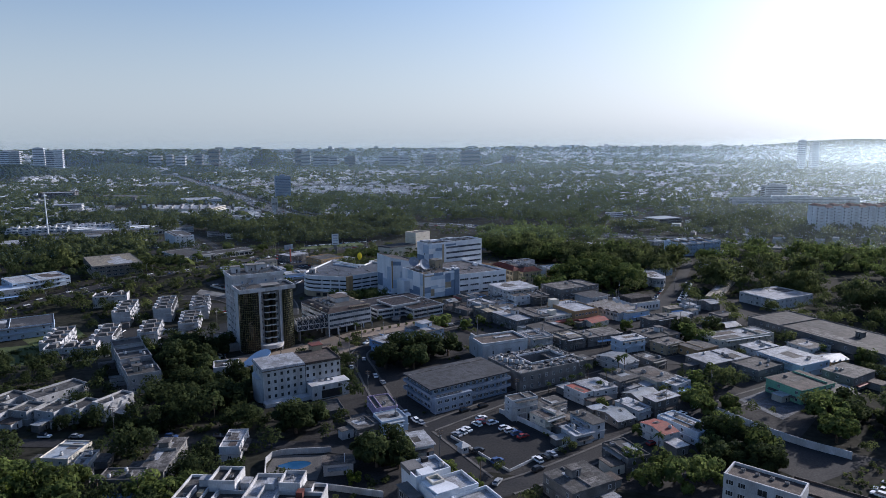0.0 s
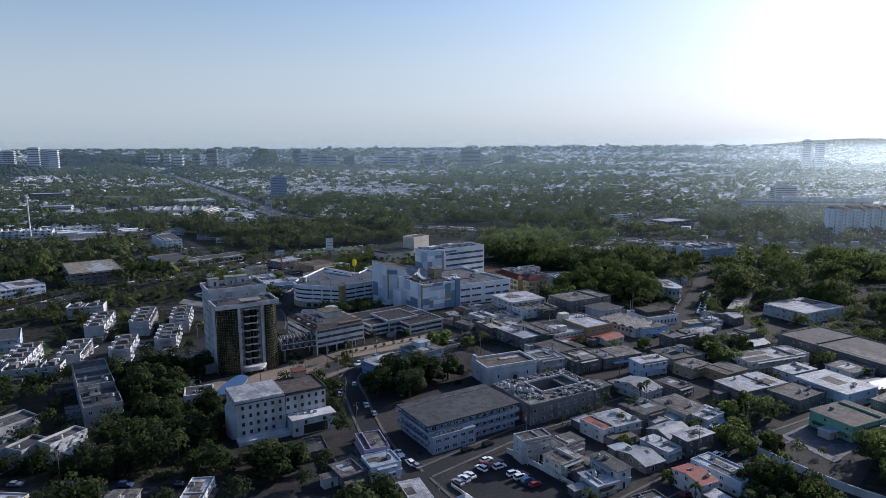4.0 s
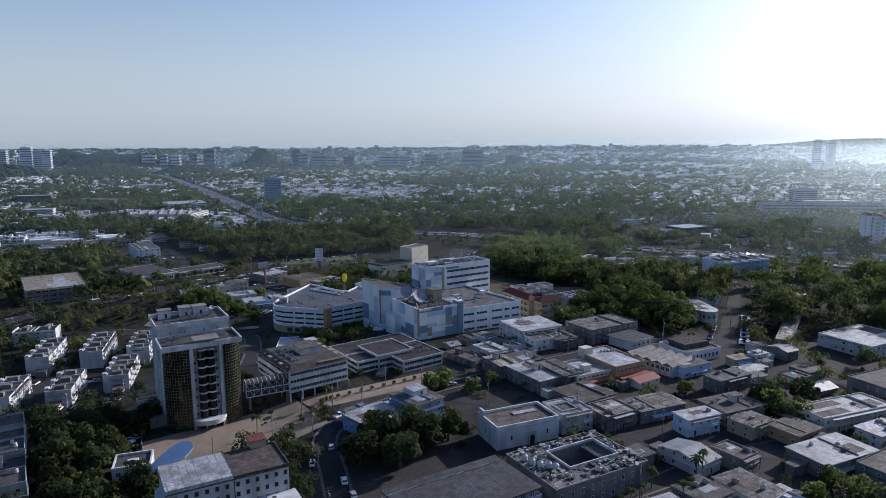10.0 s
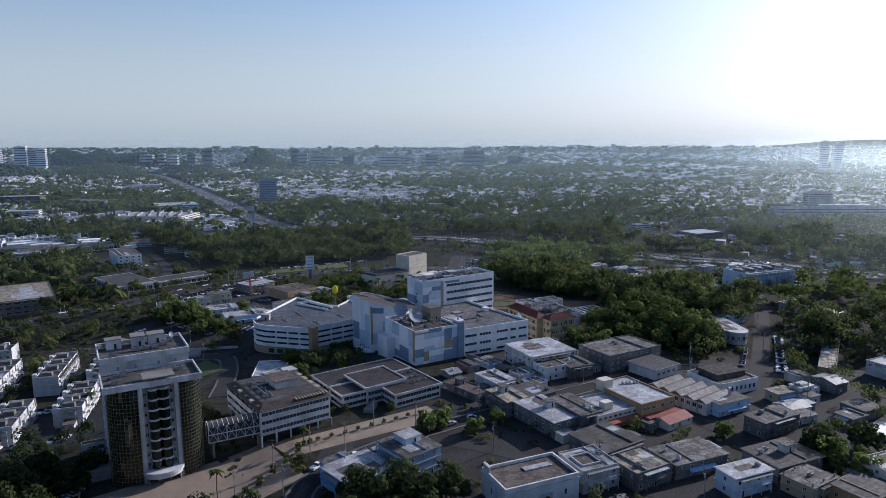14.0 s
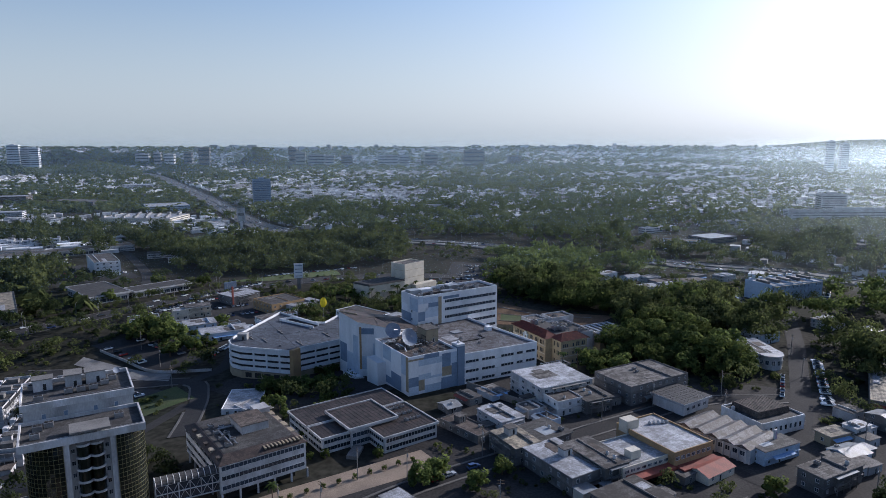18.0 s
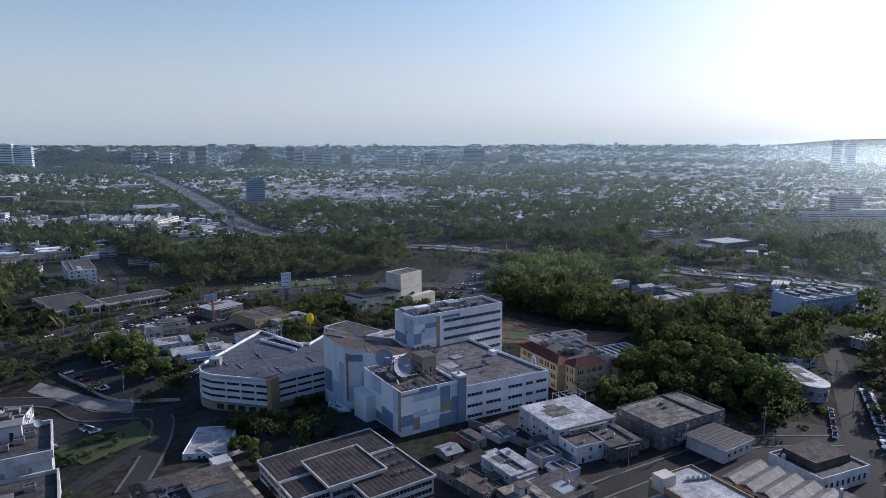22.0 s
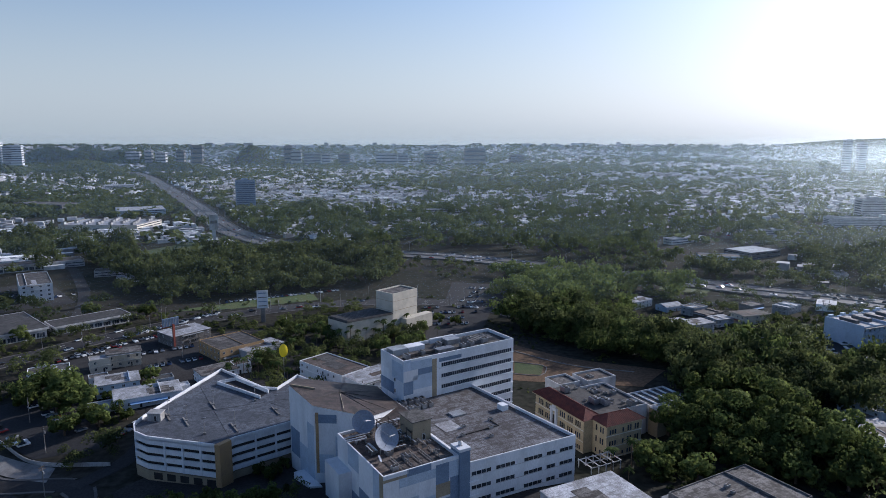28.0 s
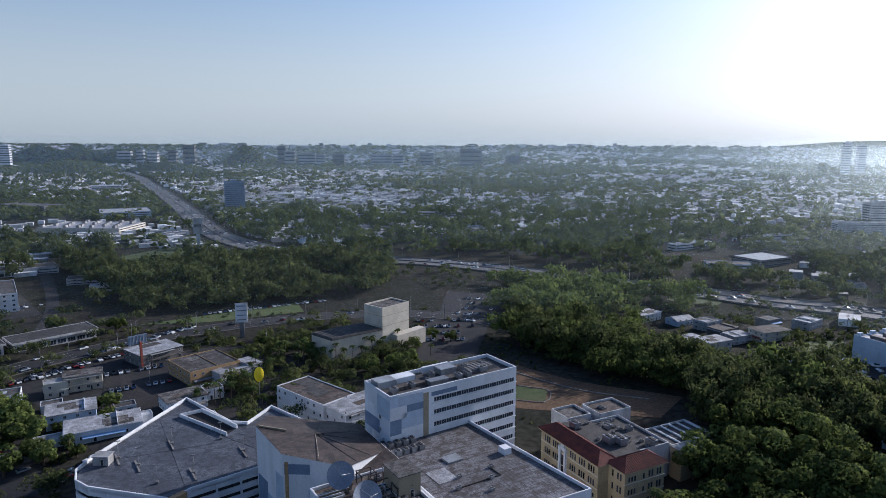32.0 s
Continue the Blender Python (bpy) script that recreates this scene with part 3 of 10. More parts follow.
def pitched_roof(root, w, d, h, wall, roof):
    """A low gable of corrugated sheets over plain walls; returns how far the eaves lie under the top."""
    rise, e, n = min(w, d) * 0.16, 0.35, max(6, int(w / 0.8))
    part("wall", Shape().box(-w / 2, -d / 2, -2, w / 2, d / 2, h - rise), wall, root)
    s = Shape()
    for sy in (-1, 1):
        for k in range(n):
            x0, x1 = -w / 2 - e + (w + 2 * e) * k / n, -w / 2 - e + (w + 2 * e) * (k + 1) / n
            xm, b = (x0 + x1) / 2, 0.025
            lo, hi = (sy * (d / 2 + e), h - rise - 0.08), (0, h)
            for xa, xb, za, zb in ((x0, xm, 0, b), (xm, x1, b, 0)):
                q = [(xa, lo[0], lo[1] + za), (xb, lo[0], lo[1] + zb), (xb, hi[0], hi[1] + zb), (xa, hi[0], hi[1] + za)]
                s.poly(q if sy < 0 else q[::-1])
    part("sheet_roof", s, roof, root, "ribbed sheet roof")
    for sx in (-1, 1):
        s = Shape().poly([(sx * w / 2, -d / 2, h - rise), (sx * w / 2, d / 2, h - rise), (sx * w / 2, 0, h - 0.05)])
        part("gable", s, wall, root)
    return rise


def house(x, y, rot, w, d, h, label, wall="white", roof="roof", floors=0, sides="fl", par=0.4, slab=True, name="house", z=None, category="house", group="houses of the town", ww=1.1, step=3.4, skip=0.25, clutter=True):
    """A flat-roofed concrete town house with a door, windows and a floor slab proud of the wall."""
    z = gz(x, y) if z is None else z
    root = thing(name, x, y, z, rot, label, category, group)
    floors = floors or max(1, round(h / 3.1))
    fh = (h - 0.4) / floors
    claim(x, y, rot, w, d)
    style = EXTRA.random()
    if y > 690 or not clutter or max(w, d) > 30 or name != "house" or style < 0.25:
        shell(root, w, d, h, wall, roof, par)
    elif roof in ("tin", "red") or (style > 0.86 and min(w, d) < 10):
        par = pitched_roof(root, w, d, h, wall, roof if roof in ("tin", "red", "roof_brown") else "tin")
        clutter = False
    else:
        # a plain slab that overhangs the walls
        par = 0.0
        e = EXTRA.uniform(0.15, 0.7)
        part("wall", Shape().box(-w / 2, -d / 2, -2, w / 2, d / 2, h - 0.2), wall, root)
        part("roof_slab", Shape().box(-w / 2 - e, -d / 2 - e, h - 0.2, w / 2 + e, d / 2 + e, h - 0.04), "concrete" if EXTRA.random() < 0.5 else wall, root)
        part("roof", Shape().box(-w / 2 - e + 0.12, -d / 2 - e + 0.12, h - 0.04, w / 2 + e - 0.12, d / 2 + e - 0.12, h + 0.02), roof, root)
    HOUSES.append((x, y, z, rot, w, d, h - par + 0.02))
    if y > 690 and name != "office_block":
        # far off: one ribbon a storey and side
        for side in "fl" if x > 0 else "fr":
            run = (w if side in "fb" else d) - 1.2
            for fl in range(floors):
                part("window_band", window_mesh(run, fh * 0.4, "frame", "window", max(1, int(run / step))), None, root, at=side_pose(w, d, side, 0, fl * fh + fh * 0.33))
        return root
    window_rows(root, w, d, sides, floors, fh, ww, min(1.3, fh * 0.45), step, fh * 0.33, skip=skip)
    if slab and floors > 1:
        for k in range(1, floors):
            part("floor_slab", Shape().ring([(-w / 2 - 0.25, -d / 2 - 0.25), (w / 2 + 0.25, -d / 2 - 0.25), (w / 2 + 0.25, d / 2 + 0.25), (-w / 2 - 0.25, d / 2 + 0.25)], 0.3, k * fh - 0.1, k * fh + 0.1), wall, root)
    part("door", window_mesh(1.0, 2.1, "frame", "dark", 0), None, root, at=side_pose(w, d, "f", w * random.uniform(-0.3, 0.3), 0.02))
    if name == "apartment_block" and z < 5 and y < 690:
        # stair bays and stepped cross walls of walk-up flats
        n = max(2, int(w / 8))
        for k in range(n + 1):
            x0 = -w / 2 + w * k / n
            part("cross_wall", Shape().box(x0 - 0.15, -d / 2 - 0.5, -1, x0 + 0.15, d / 2 + 0.5, h + 0.7 - 0.5 * (k % 2)), wall, root)
            if k < n:
                xm = x0 + w / n * 0.5
                part("stair_bay", Shape().box(xm - 1.3, d / 2, -1, xm + 1.3, d / 2 + 1.6, h + 0.9), wall, root)
                for j in (1, 2):
                    part("balcony", Shape().box(xm - 2.4, -d / 2 - 1.1, j * fh - 0.1, xm + 2.4, -d / 2, j * fh + 0.9), wall, root)
                part("roof_room", Shape().box(xm - 1.5, -d * 0.2, h - 0.4, xm + 1.2, d * 0.25, h + 1.5), "grey", root)
    if clutter:
        house_extras(root, w, d, h, par, fh, floors, wall, roof)
    return root
# ---- ground, roads, lots ----
def sheet(name, mat, xs, ys, up, label, category, kind="structure"):
    vs = [(x, y, gz(x, y) + up) for y in ys for x in xs]
    n = len(xs)
    fs = [(j * n + i, j * n + i + 1, (j + 1) * n + i + 1, (j + 1) * n + i) for j in range(len(ys) - 1) for i in range(n - 1)]
    me = bpy.data.meshes.new(name)
    me.from_pydata(vs, [], fs)
    me.materials.append(M[mat])
    me.polygons.foreach_set("use_smooth", [True] * len(fs))
    return tagged(new(name, me), label, category, kind=kind)


def steps(spans):
    out = []
    for a, b, s in spans:
        v = a
        while v < b - 1e-6:
            out.append(v)
            v += s
    return out + [spans[-1][1]]


sheet("ground", "ground", steps([(-9000, -3000, 500), (-3000, -600, 60), (-600, -320, 20), (-320, 320, 5), (320, 620, 20), (620, 3020, 60), (3020, 9020, 500)]),
      steps([(-3000, 0, 250), (0, 120, 20), (120, 700, 5), (700, 1400, 20), (1400, 5000, 60), (5000, 9000, 500)]), 0, "dark earth and scrub ground of the town", "ground")


LOTS = []


def quad(name, mat, p, up, label, n=10, category="pavement", kind="structure"):
    """A flat area with four corners laid over the ground."""
    LOTS.append((name, p))
    a, b, c, d = [Vector(q) for q in p]
    up += 0.004 * len(LOTS) - 0.05
    vs, fs = [], []
    for j in range(n + 1):
        for i in range(n + 1):
            q = a.lerp(b, i / n).lerp(d.lerp(c, i / n), j / n)
            vs.append((q.x, q.y, gz(q.x, q.y) + up))
    for j in range(n):
        for i in range(n):
            k = j * (n + 1) + i
            fs.append((k, k + 1, k + n + 2, k + n + 1))
    me = bpy.data.meshes.new(name)
    me.from_pydata(vs, [], fs)
    me.materials.append(M[mat])
    return tagged(new(name, me), label, category, kind=kind)


def spline(pts, gap=5.0):
    """Points along a smooth line through the given ones."""
    p = [Vector(q) for q in pts]
    p = [2 * p[0] - p[1]] + p + [2 * p[-1] - p[-2]]
    out = []
    for k in range(1, len(p) - 2):
        a, b, c, d = p[k - 1:k + 3]
        n = max(2, int((c - b).length / gap))
        for i in range(n):
            t = i / n
            out.append(0.5 * ((2 * b) + (c - a) * t + (2 * a - 5 * b + 4 * c - d) * t * t + (3 * b - a - 3 * c + d) * t ** 3))
    return out + [p[-2]]


def strip_mesh(name, mat, line, off0, off1, up, thick=0.0):
    vs, fs, n = [], [], len(line)
    for k, q in enumerate(line):
        t = (line[min(k + 1, n - 1)] - line[max(k - 1, 0)]).normalized()
        nrm = Vector((-t.y, t.x))
        for o in (off0, off1):
            w = q + nrm * o
            z = gz(w.x, w.y) + up
            vs += [(w.x, w.y, z)] + ([(w.x, w.y, z - thick)] if thick else [])
    m = 4 if thick else 2
    for k in range(n - 1):
        a, b = k * m, (k + 1) * m
        if thick:
            fs += [(a, b, b + 2, a + 2), (a + 1, b + 1, b, a), (a + 2, b + 2, b + 3, a + 3)]
        else:
            fs.append((a, b, b + 1, a + 1))
    me = bpy.data.meshes.new(name)
    me.from_pydata(vs, [], fs)
    me.materials.append(M[mat])
    return me


ROADS = []


def road(pts, width, label, kerbs=True, up=0.06, line_dash=True, gap=5.0, lanes=1):
    line = spline(pts, gap)
    ROADS.append(line)
    SPECS.append((line, width, label, kerbs, up + 0.012 * len(SPECS), line_dash, lanes))
    return line


SPECS = []


def strip_faces(name, mat, line, off0, off1, up, thick, skip):
    """A raised strip beside a road, broken where another road meets it."""
    me = strip_mesh(name, mat, line, off0, off1, up, thick)
    mid = [line[k].lerp(line[k + 1], 0.5) for k in range(len(line) - 1)]
    bad = set()
    for k, q in enumerate(mid):
        t = (line[k + 1] - line[k]).normalized()
        w = q + Vector((-t.y, t.x)) * (off0 + off1) / 2
        if any((w - o).length < d for l, d in skip for o in l):
            bad.add(k)
    vs = [tuple(v.co) for v in me.vertices]
    fs = [tuple(p.vertices) for i, p in enumerate(me.polygons) if i // 3 not in bad]
    out = bpy.data.meshes.new(name)
    out.from_pydata(vs, [], fs)
    out.materials.append(M[mat])
    return out


def build_roads():
    """Each carriageway with raised pavements and its worn painted dashes."""
    for line, width, label, kerbs, up, line_dash, lanes in SPECS:
        tagged(new("road", strip_mesh("road", "motorway" if width > 25 else "asphalt", line, -width / 2, width / 2, up)), label, "road", kind="structure")
        skip = [(l, w / 2 + 1.2) for l, w, *_ in SPECS if l is not line]
        if kerbs:
            for s in (-1, 1):
                a, b = sorted((s * width / 2, s * (width / 2 + 0.9)))
                tagged(new("pavement", strip_faces("pavement", "kerb", line, a, b, up + 0.14, 0.4, skip)), "raised concrete pavement along the street", "pavement", kind="structure")
        if not line_dash:
            continue
        for l in range(lanes):
            o = (l - (lanes - 1) / 2) * width / (lanes + 1)
            vs, fs = [], []
            for k in range(0, len(line) - 1, 2):
                a, b = line[k], line[k + 1]
                t = (b - a).normalized()
                nrm = Vector((-t.y, t.x))
                i = len(vs)
                for q in (a, a.lerp(b, 0.6)):
                    for w in (o - 0.07, o + 0.07):
                        p = q + nrm * w
                        vs.append((p.x, p.y, gz(p.x, p.y) + up + 0.02))
                fs.append((i, i + 2, i + 3, i + 1))
            me = bpy.data.meshes.new("lane_marking")
            me.from_pydata(vs, [], fs)
            me.materials.append(M["paint_line"])
            tagged(new("lane_marking", me), "worn white lane dashes", "road marking", kind="structure")


street = road([(14, 172), (-13, 217), (-25, 237), (-38, 275), (-45, 307), (-20, 338), (20, 366), (60, 392), (96, 412), (130, 415)], 7, "narrow asphalt street through the town centre", line_dash=False)
road([(-60, 130), (-10, 163), (23, 182), (36, 191), (69, 216), (107, 242), (150, 268), (200, 300)], 7, "asphalt side street between houses", line_dash=False)
road([(-13, 215), (10, 236), (31, 254), (60, 271), (83, 286), (110, 297)], 6, "narrow street beside the courtyard building", line_dash=False)
road([(101, 350), (124, 390), (138, 417), (156, 455), (171, 487), (193, 540), (215, 600)], 8, "asphalt road lined with parked cars", kerbs=False, line_dash=False)
road([(-6, 338), (30, 322), (62, 302), (92, 290), (125, 290)], 5, "narrow lane between the houses", kerbs=False, line_dash=False)
road([(60, 392), (75, 372), (95, 345), (118, 325)], 5, "cross street between shops", kerbs=False, line_dash=False)
avenue = road([(-330, 430), (-275, 498), (-240, 545), (-219, 574), (-204, 599), (-181, 629), (-156, 651), (-133, 668), (-92, 690), (-40, 702), (10, 692), (40, 665)], 16, "four-lane avenue with a kerb", lanes=3)
road([(-215, 470), (-178, 471), (-157, 459), (-123, 450), (-112, 432), (-104, 405), (-98, 380)], 7, "curved drive below the garage", line_dash=False)
road([(-123, 450), (-114, 470), (-122, 505), (-150, 560), (-168, 600)], 7, "side road beside the garage", kerbs=False, line_dash=False)
road([(-230, 300), (-185, 300), (-140, 300), (-120, 330), (-118, 375), (-112, 420)], 6, "estate road between walk-up flats", kerbs=False, line_dash=False)
road([(-260, 205), (-190, 208), (-140, 205), (-100, 207), (-60, 205), (-30, 200)], 6, "shaded street behind the hedge", kerbs=False, line_dash=False)
road([(-222, 612), (-262, 700), (-320, 790), (-385, 880), (-412, 965)], 8, "side road climbing to the superstore", kerbs=False, line_dash=False)
hwy = road([(-1500, 3100), (-988, 2318), (-792, 1978), (-636, 1703), (-467, 1400), (-362, 1203), (-284, 1064), (-227, 990), (-185, 952), (-134, 925), (-55, 900), (-2, 883), (54, 852), (131, 796), (186, 756), (234, 708), (292, 648), (420, 560)], 30, "wide pale motorway crossing the plain", up=0.5, kerbs=False, lanes=5, gap=12)
tagged(new("crash_barrier", strip_mesh("crash_barrier", "concrete", hwy, -0.3, 0.3, 1.4, 1.0)), "concrete barrier along the motorway middle", "barrier", kind="structure")
for o in (-16, 16):
    tagged(new("crash_barrier", strip_mesh("crash_barrier", "concrete", hwy, o - 0.2, o + 0.2, 1.3, 1.0)), "concrete edge barrier of the motorway", "barrier", kind="structure")
road([(270, 1190), (400, 1250), (523, 1312), (800, 1500)], 16, "broad road between distant shops", kerbs=False, lanes=3, gap=10)
build_roads()
for p in ([(-52, 215), (0, 190), (32, 300), (-45, 335)], [(-62, 160), (14, 165), (0, 200), (-50, 222)], [(0, 190), (80, 168), (195, 300), (60, 430)], [(-45, 330), (60, 296), (132, 410), (20, 440)], [(60, 430), (195, 300), (215, 400), (125, 430)], [(-112, 440), (-60, 400), (40, 470), (-40, 560)], [(-180, 600), (-110, 480), (-40, 540), (-100, 640)]):
    quad("yard", "yard", p, 0.075, "worn concrete and asphalt yards between the houses", 26)
LOTS.clear()
quad("pavement_plaza", "paving", [(-113, 300), (-88, 268), (-46, 312), (-66, 338)], 0.10, "warm-toned paved plaza before the glass tower", 26)
quad("pavement_walk", "paving", [(-62, 334), (-54, 325), (-4, 357), (-12, 368)], 0.10, "brick-paved walkway before the offices")
quad("car_park_square", "asphalt", [(-48, 316), (-36, 304), (-8, 330), (-18, 346)], 0.09, "asphalt car park beside the plaza")
quad("car_park_fenced", "asphalt", [(-1, 211), (16, 188), (37, 205), (17, 231)], 0.09, "dark asphalt car park with a low wall")
quad("car_park_lower", "asphalt", [(-200, 505), (-152, 474), (-128, 478), (-170, 535)], 0.09, "asphalt car park behind a white fence")
quad("car_park_upper", "asphalt", [(-190, 462), (-150, 425), (-128, 440), (-150, 455)], 0.09, "asphalt forecourt beside the lawn")
quad("car_park_east", "asphalt", [(100, 222), (86, 207), (106, 180), (135, 196)], 0.09, "dark car park under trees")
quad("car_park_back", "asphalt", [(-20, 600), (8, 595), (22, 680), (-16, 690)], 0.09, "large asphalt car park by the theatre")
quad("car_park_side", "asphalt", [(-175, 560), (-155, 548), (-110, 600), (-130, 625)], 0.08, "asphalt yard between shops")
quad("car_park_shops", "asphalt", [(-205, 572), (-128, 505), (-96, 552), (-168, 618)], 0.05, "worn asphalt lots between shops", 20)
quad("car_park_condo", "asphalt", [(-215, 345), (-120, 345), (-120, 400), (-225, 395)], 0.05, "asphalt court between walk-up flats")
quad("car_park_flats", "asphalt", [(176, 560), (196, 552), (203, 588), (186, 596)], 0.09, "asphalt car park beside the blue flats")
quad("lawn_valley", "grass", [(172, 600), (190, 594), (204, 622), (184, 628)], 0.15, "bright lawn below the houses", category="lawn")
quad("lawn_bank", "grass", [(150, 742), (176, 722), (190, 738), (160, 764)], 0.15, "mown bank beside the motorway", category="lawn")
quad("car_park_depot", "asphalt", [(290, 985), (350, 960), (385, 1050), (330, 1065)], 0.09, "asphalt car park along the far road")
quad("car_park_north", "asphalt", [(-10, 700), (70, 680), (90, 745), (-5, 770)], 0.08, "full car park beneath the motorway")
quad("drive_concrete", "concrete", [(-196, 481), (-196, 490), (-139, 466), (-136, 456)], 0.16, "pale concrete entrance drive", category="road")
quad("car_park_west", "asphalt", [(-380, 690), (-320, 640), (-262, 690), (-330, 765)], 0.10, "asphalt car park west of the avenue")
quad("sports_court", "deck", [(111, 245), (126, 255), (134, 238), (119, 226)], 0.12, "bare concrete sports court")
quad("bare_lot", "soil", [(20, 548), (78, 524), (94, 546), (26, 606)], 0.06, "cleared lot of bare reddish soil")
quad("lawn_lot", "grass", [(26.5, 557), (38.5, 552), (41.5, 567), (28, 573)], 0.10, "patch of grass in the cleared lot", category="lawn")
quad("lawn_garage", "grass", [(-155, 430), (-128, 408), (-112, 428), (-128, 446)], 0.12, "green lawn beside the curved drive", category="lawn")
quad("lawn_far", "grass", [(-325, 905), (-246, 862), (-236, 900), (-296, 975)], 0.15, "bright mown lawn beyond the woods", category="lawn")
quad("lawn_far_back", "grass", [(-330, 985), (-270, 965), (-255, 990), (-310, 1020)], 0.15, "strip of mown lawn beside the motorway", category="lawn")
quad("lawn_avenue", "grass", [(-190, 668), (-150, 676), (-98, 704), (-108, 728)], 0.15, "grassy verge along the avenue", category="lawn")
quad("lawn_estate", "grass", [(-268, 352), (-205, 292), (-192, 312), (-244, 362)], 0.06, "lawn between walk-up flats", category="lawn")
quad("lawn_field", "grass", [(-258, 372), (-236, 352), (-222, 378), (-244, 402)], 0.06, "rough grass beside the warehouse", category="lawn")
quad("lawn_side", "grass", [(240, 640), (270, 625), (285, 660), (255, 680)], 0.15, "small green field beside houses", category="lawn")
# ---- trees ----
def leaf_cloud(rng, centres, radii, n, size, flat=0.75, upper=False):
    """Small leaf quads scattered through the shells of several clumps."""
    c = rng.integers(0, len(centres), n)
    d = rng.normal(size=(n, 3))
    if upper:
        d[:, 2] = np.abs(d[:, 2]) - 0.25
    d /= np.linalg.norm(d, axis=1)[:, None]
    rad = radii[c] * (0.72 + 0.32 * rng.random(n))
    p = centres[c] + d * rad[:, None] * np.array([1, 1, flat])
    u = rng.normal(size=(n, 3))
    u -= (u * d).sum(1)[:, None] * d * 0.6
    u /= np.linalg.norm(u, axis=1)[:, None]
    w = np.cross(u, rng.normal(size=(n, 3)) * 0.6 + d)
    w /= np.linalg.norm(w, axis=1)[:, None]
    s = size * (0.6 + 0.8 * rng.random(n))[:, None]
    # turn every leaf's face outwards
    w *= np.where((np.cross(u, w) * d).sum(1) < 0, -1.0, 1.0)[:, None]
    return np.stack([p - u * s - w * s * 0.5, p + u * s * 0.3 - w * s * 0.8, p + u * s + w * s * 0.4, p - u * s * 0.3 + w * s * 0.9, p - d * size], 1)


def quads_mesh(name, q, mat):
    """A mesh of loose quads from an array of shape (n, 4, 3); a fifth point lies inside the clump and rounds the shading."""
    n, soft = len(q), None
    if q.shape[1] == 5:
        mid = q[:, :4].mean(1)
        soft = mid - q[:, 4]
        soft /= np.linalg.norm(soft, axis=1)[:, None]
        own = np.cross(q[:, 1] - q[:, 0], q[:, 3] - q[:, 0])
        own /= np.maximum(np.linalg.norm(own, axis=1), 1e-9)[:, None]
        soft = soft + own * 0.3
        soft /= np.linalg.norm(soft, axis=1)[:, None]
        q = q[:, :4]
    me = bpy.data.meshes.new(name)
    me.vertices.add(n * 4)
    me.vertices.foreach_set("co", np.ascontiguousarray(q, dtype=np.float32).ravel())
    me.loops.add(n * 4)
    me.loops.foreach_set("vertex_index", np.arange(n * 4, dtype=np.int32))
    me.polygons.add(n)
    me.polygons.foreach_set("loop_start", np.arange(0, n * 4, 4, dtype=np.int32))
    me.materials.append(M[mat])
    me.update(calc_edges=True)
    if soft is not None:
        at = me.attributes.new("custom_normal", "FLOAT_VECTOR", "POINT")
        at.data.foreach_set("vector", np.repeat(soft, 4, 0).astype(np.float32).ravel())
        me.update()
    return me


def make_tree(seed, h, r, leaves, size, label, mat="leaf"):
    rng = np.random.default_rng(seed)
    root = thing("tree", 0, -900, 0, 0, label, "tree", "trees of the town")
    th = h * 0.3
    s = Shape().rod((0, 0, -0.6), (0, 0, th), r * 0.07 + 0.12, 7, r * 0.05 + 0.08)
    k = 9
    cs, rs = [], []
    for i in range(k):
        a, e = 2 * math.pi * i / k * 1.6 + rng.random(), rng.random()
        tip = np.array([math.cos(a) * r * (0.25 + 0.45 * rng.random()), math.sin(a) * r * (0.25 + 0.45 * rng.random()), h * (0.36 + 0.44 * e)])
        s.rod((0, 0, th * 0.9), tuple(tip), 0.16, 5, 0.05)
        cs.append(tip)
        rs.append(r * (0.30 + 0.22 * rng.random()))
    for i in range(10):
        a = rng.random() * 6.28
        cs.append(np.array([math.cos(a) * r * 0.75, math.sin(a) * r * 0.75, h * (0.18 + 0.36 * rng.random())]))
        rs.append(r * (0.16 + 0.16 * rng.random()))
    part("trunk", s, "bark", root)
    part("crown", quads_mesh("crown", leaf_cloud(rng, np.array(cs), np.array(rs), leaves, size), mat), None, root)
    return root


def make_palm(seed, h, label):
    rng = random.Random(seed)
    root = thing("palm_tree", 0, -900, 0, 0, label, "palm tree", "palm trees")
    s = Shape()
    p = Vector((0, 0, -0.5))
    for k in range(5):
        q = p + Vector((0.12 * rng.uniform(-1, 1), 0.12 * rng.uniform(-1, 1), (h + 0.5) / 5))
        s.rod(p, q, 0.24 - 0.02 * k, 6, 0.22 - 0.02 * k)
        p = q
    part("trunk", s, "bark", root)
    s = Shape()
    for k in range(17):
        a, lift = 2 * math.pi * k / 17 + rng.uniform(-0.2, 0.2), rng.uniform(0.1, 1.1)
        ln = rng.uniform(2.2, 3.2)
        prev, c, sn = None, math.cos(a), math.sin(a)
        for i in range(6):
            t = i / 5
            rr, zz = ln * t, h + lift * ln * 0.6 * t - 1.0 * ln * t * t * (0.7 + 0.3 * (1 - lift))
            w = 0.42 * math.sin(math.pi * min(1, t * 0.9 + 0.08)) + 0.03
            e = ((c * rr - sn * w, sn * rr + c * w, zz - 0.22 * w), (c * rr, sn * rr, zz), (c * rr + sn * w, sn * rr - c * w, zz - 0.22 * w))
            if prev:
                s.poly([prev[0], prev[1], e[1], e[0]]).poly([prev[1], prev[2], e[2], e[1]])
            prev = e
    part("fronds", s, "palm", root)
    return root


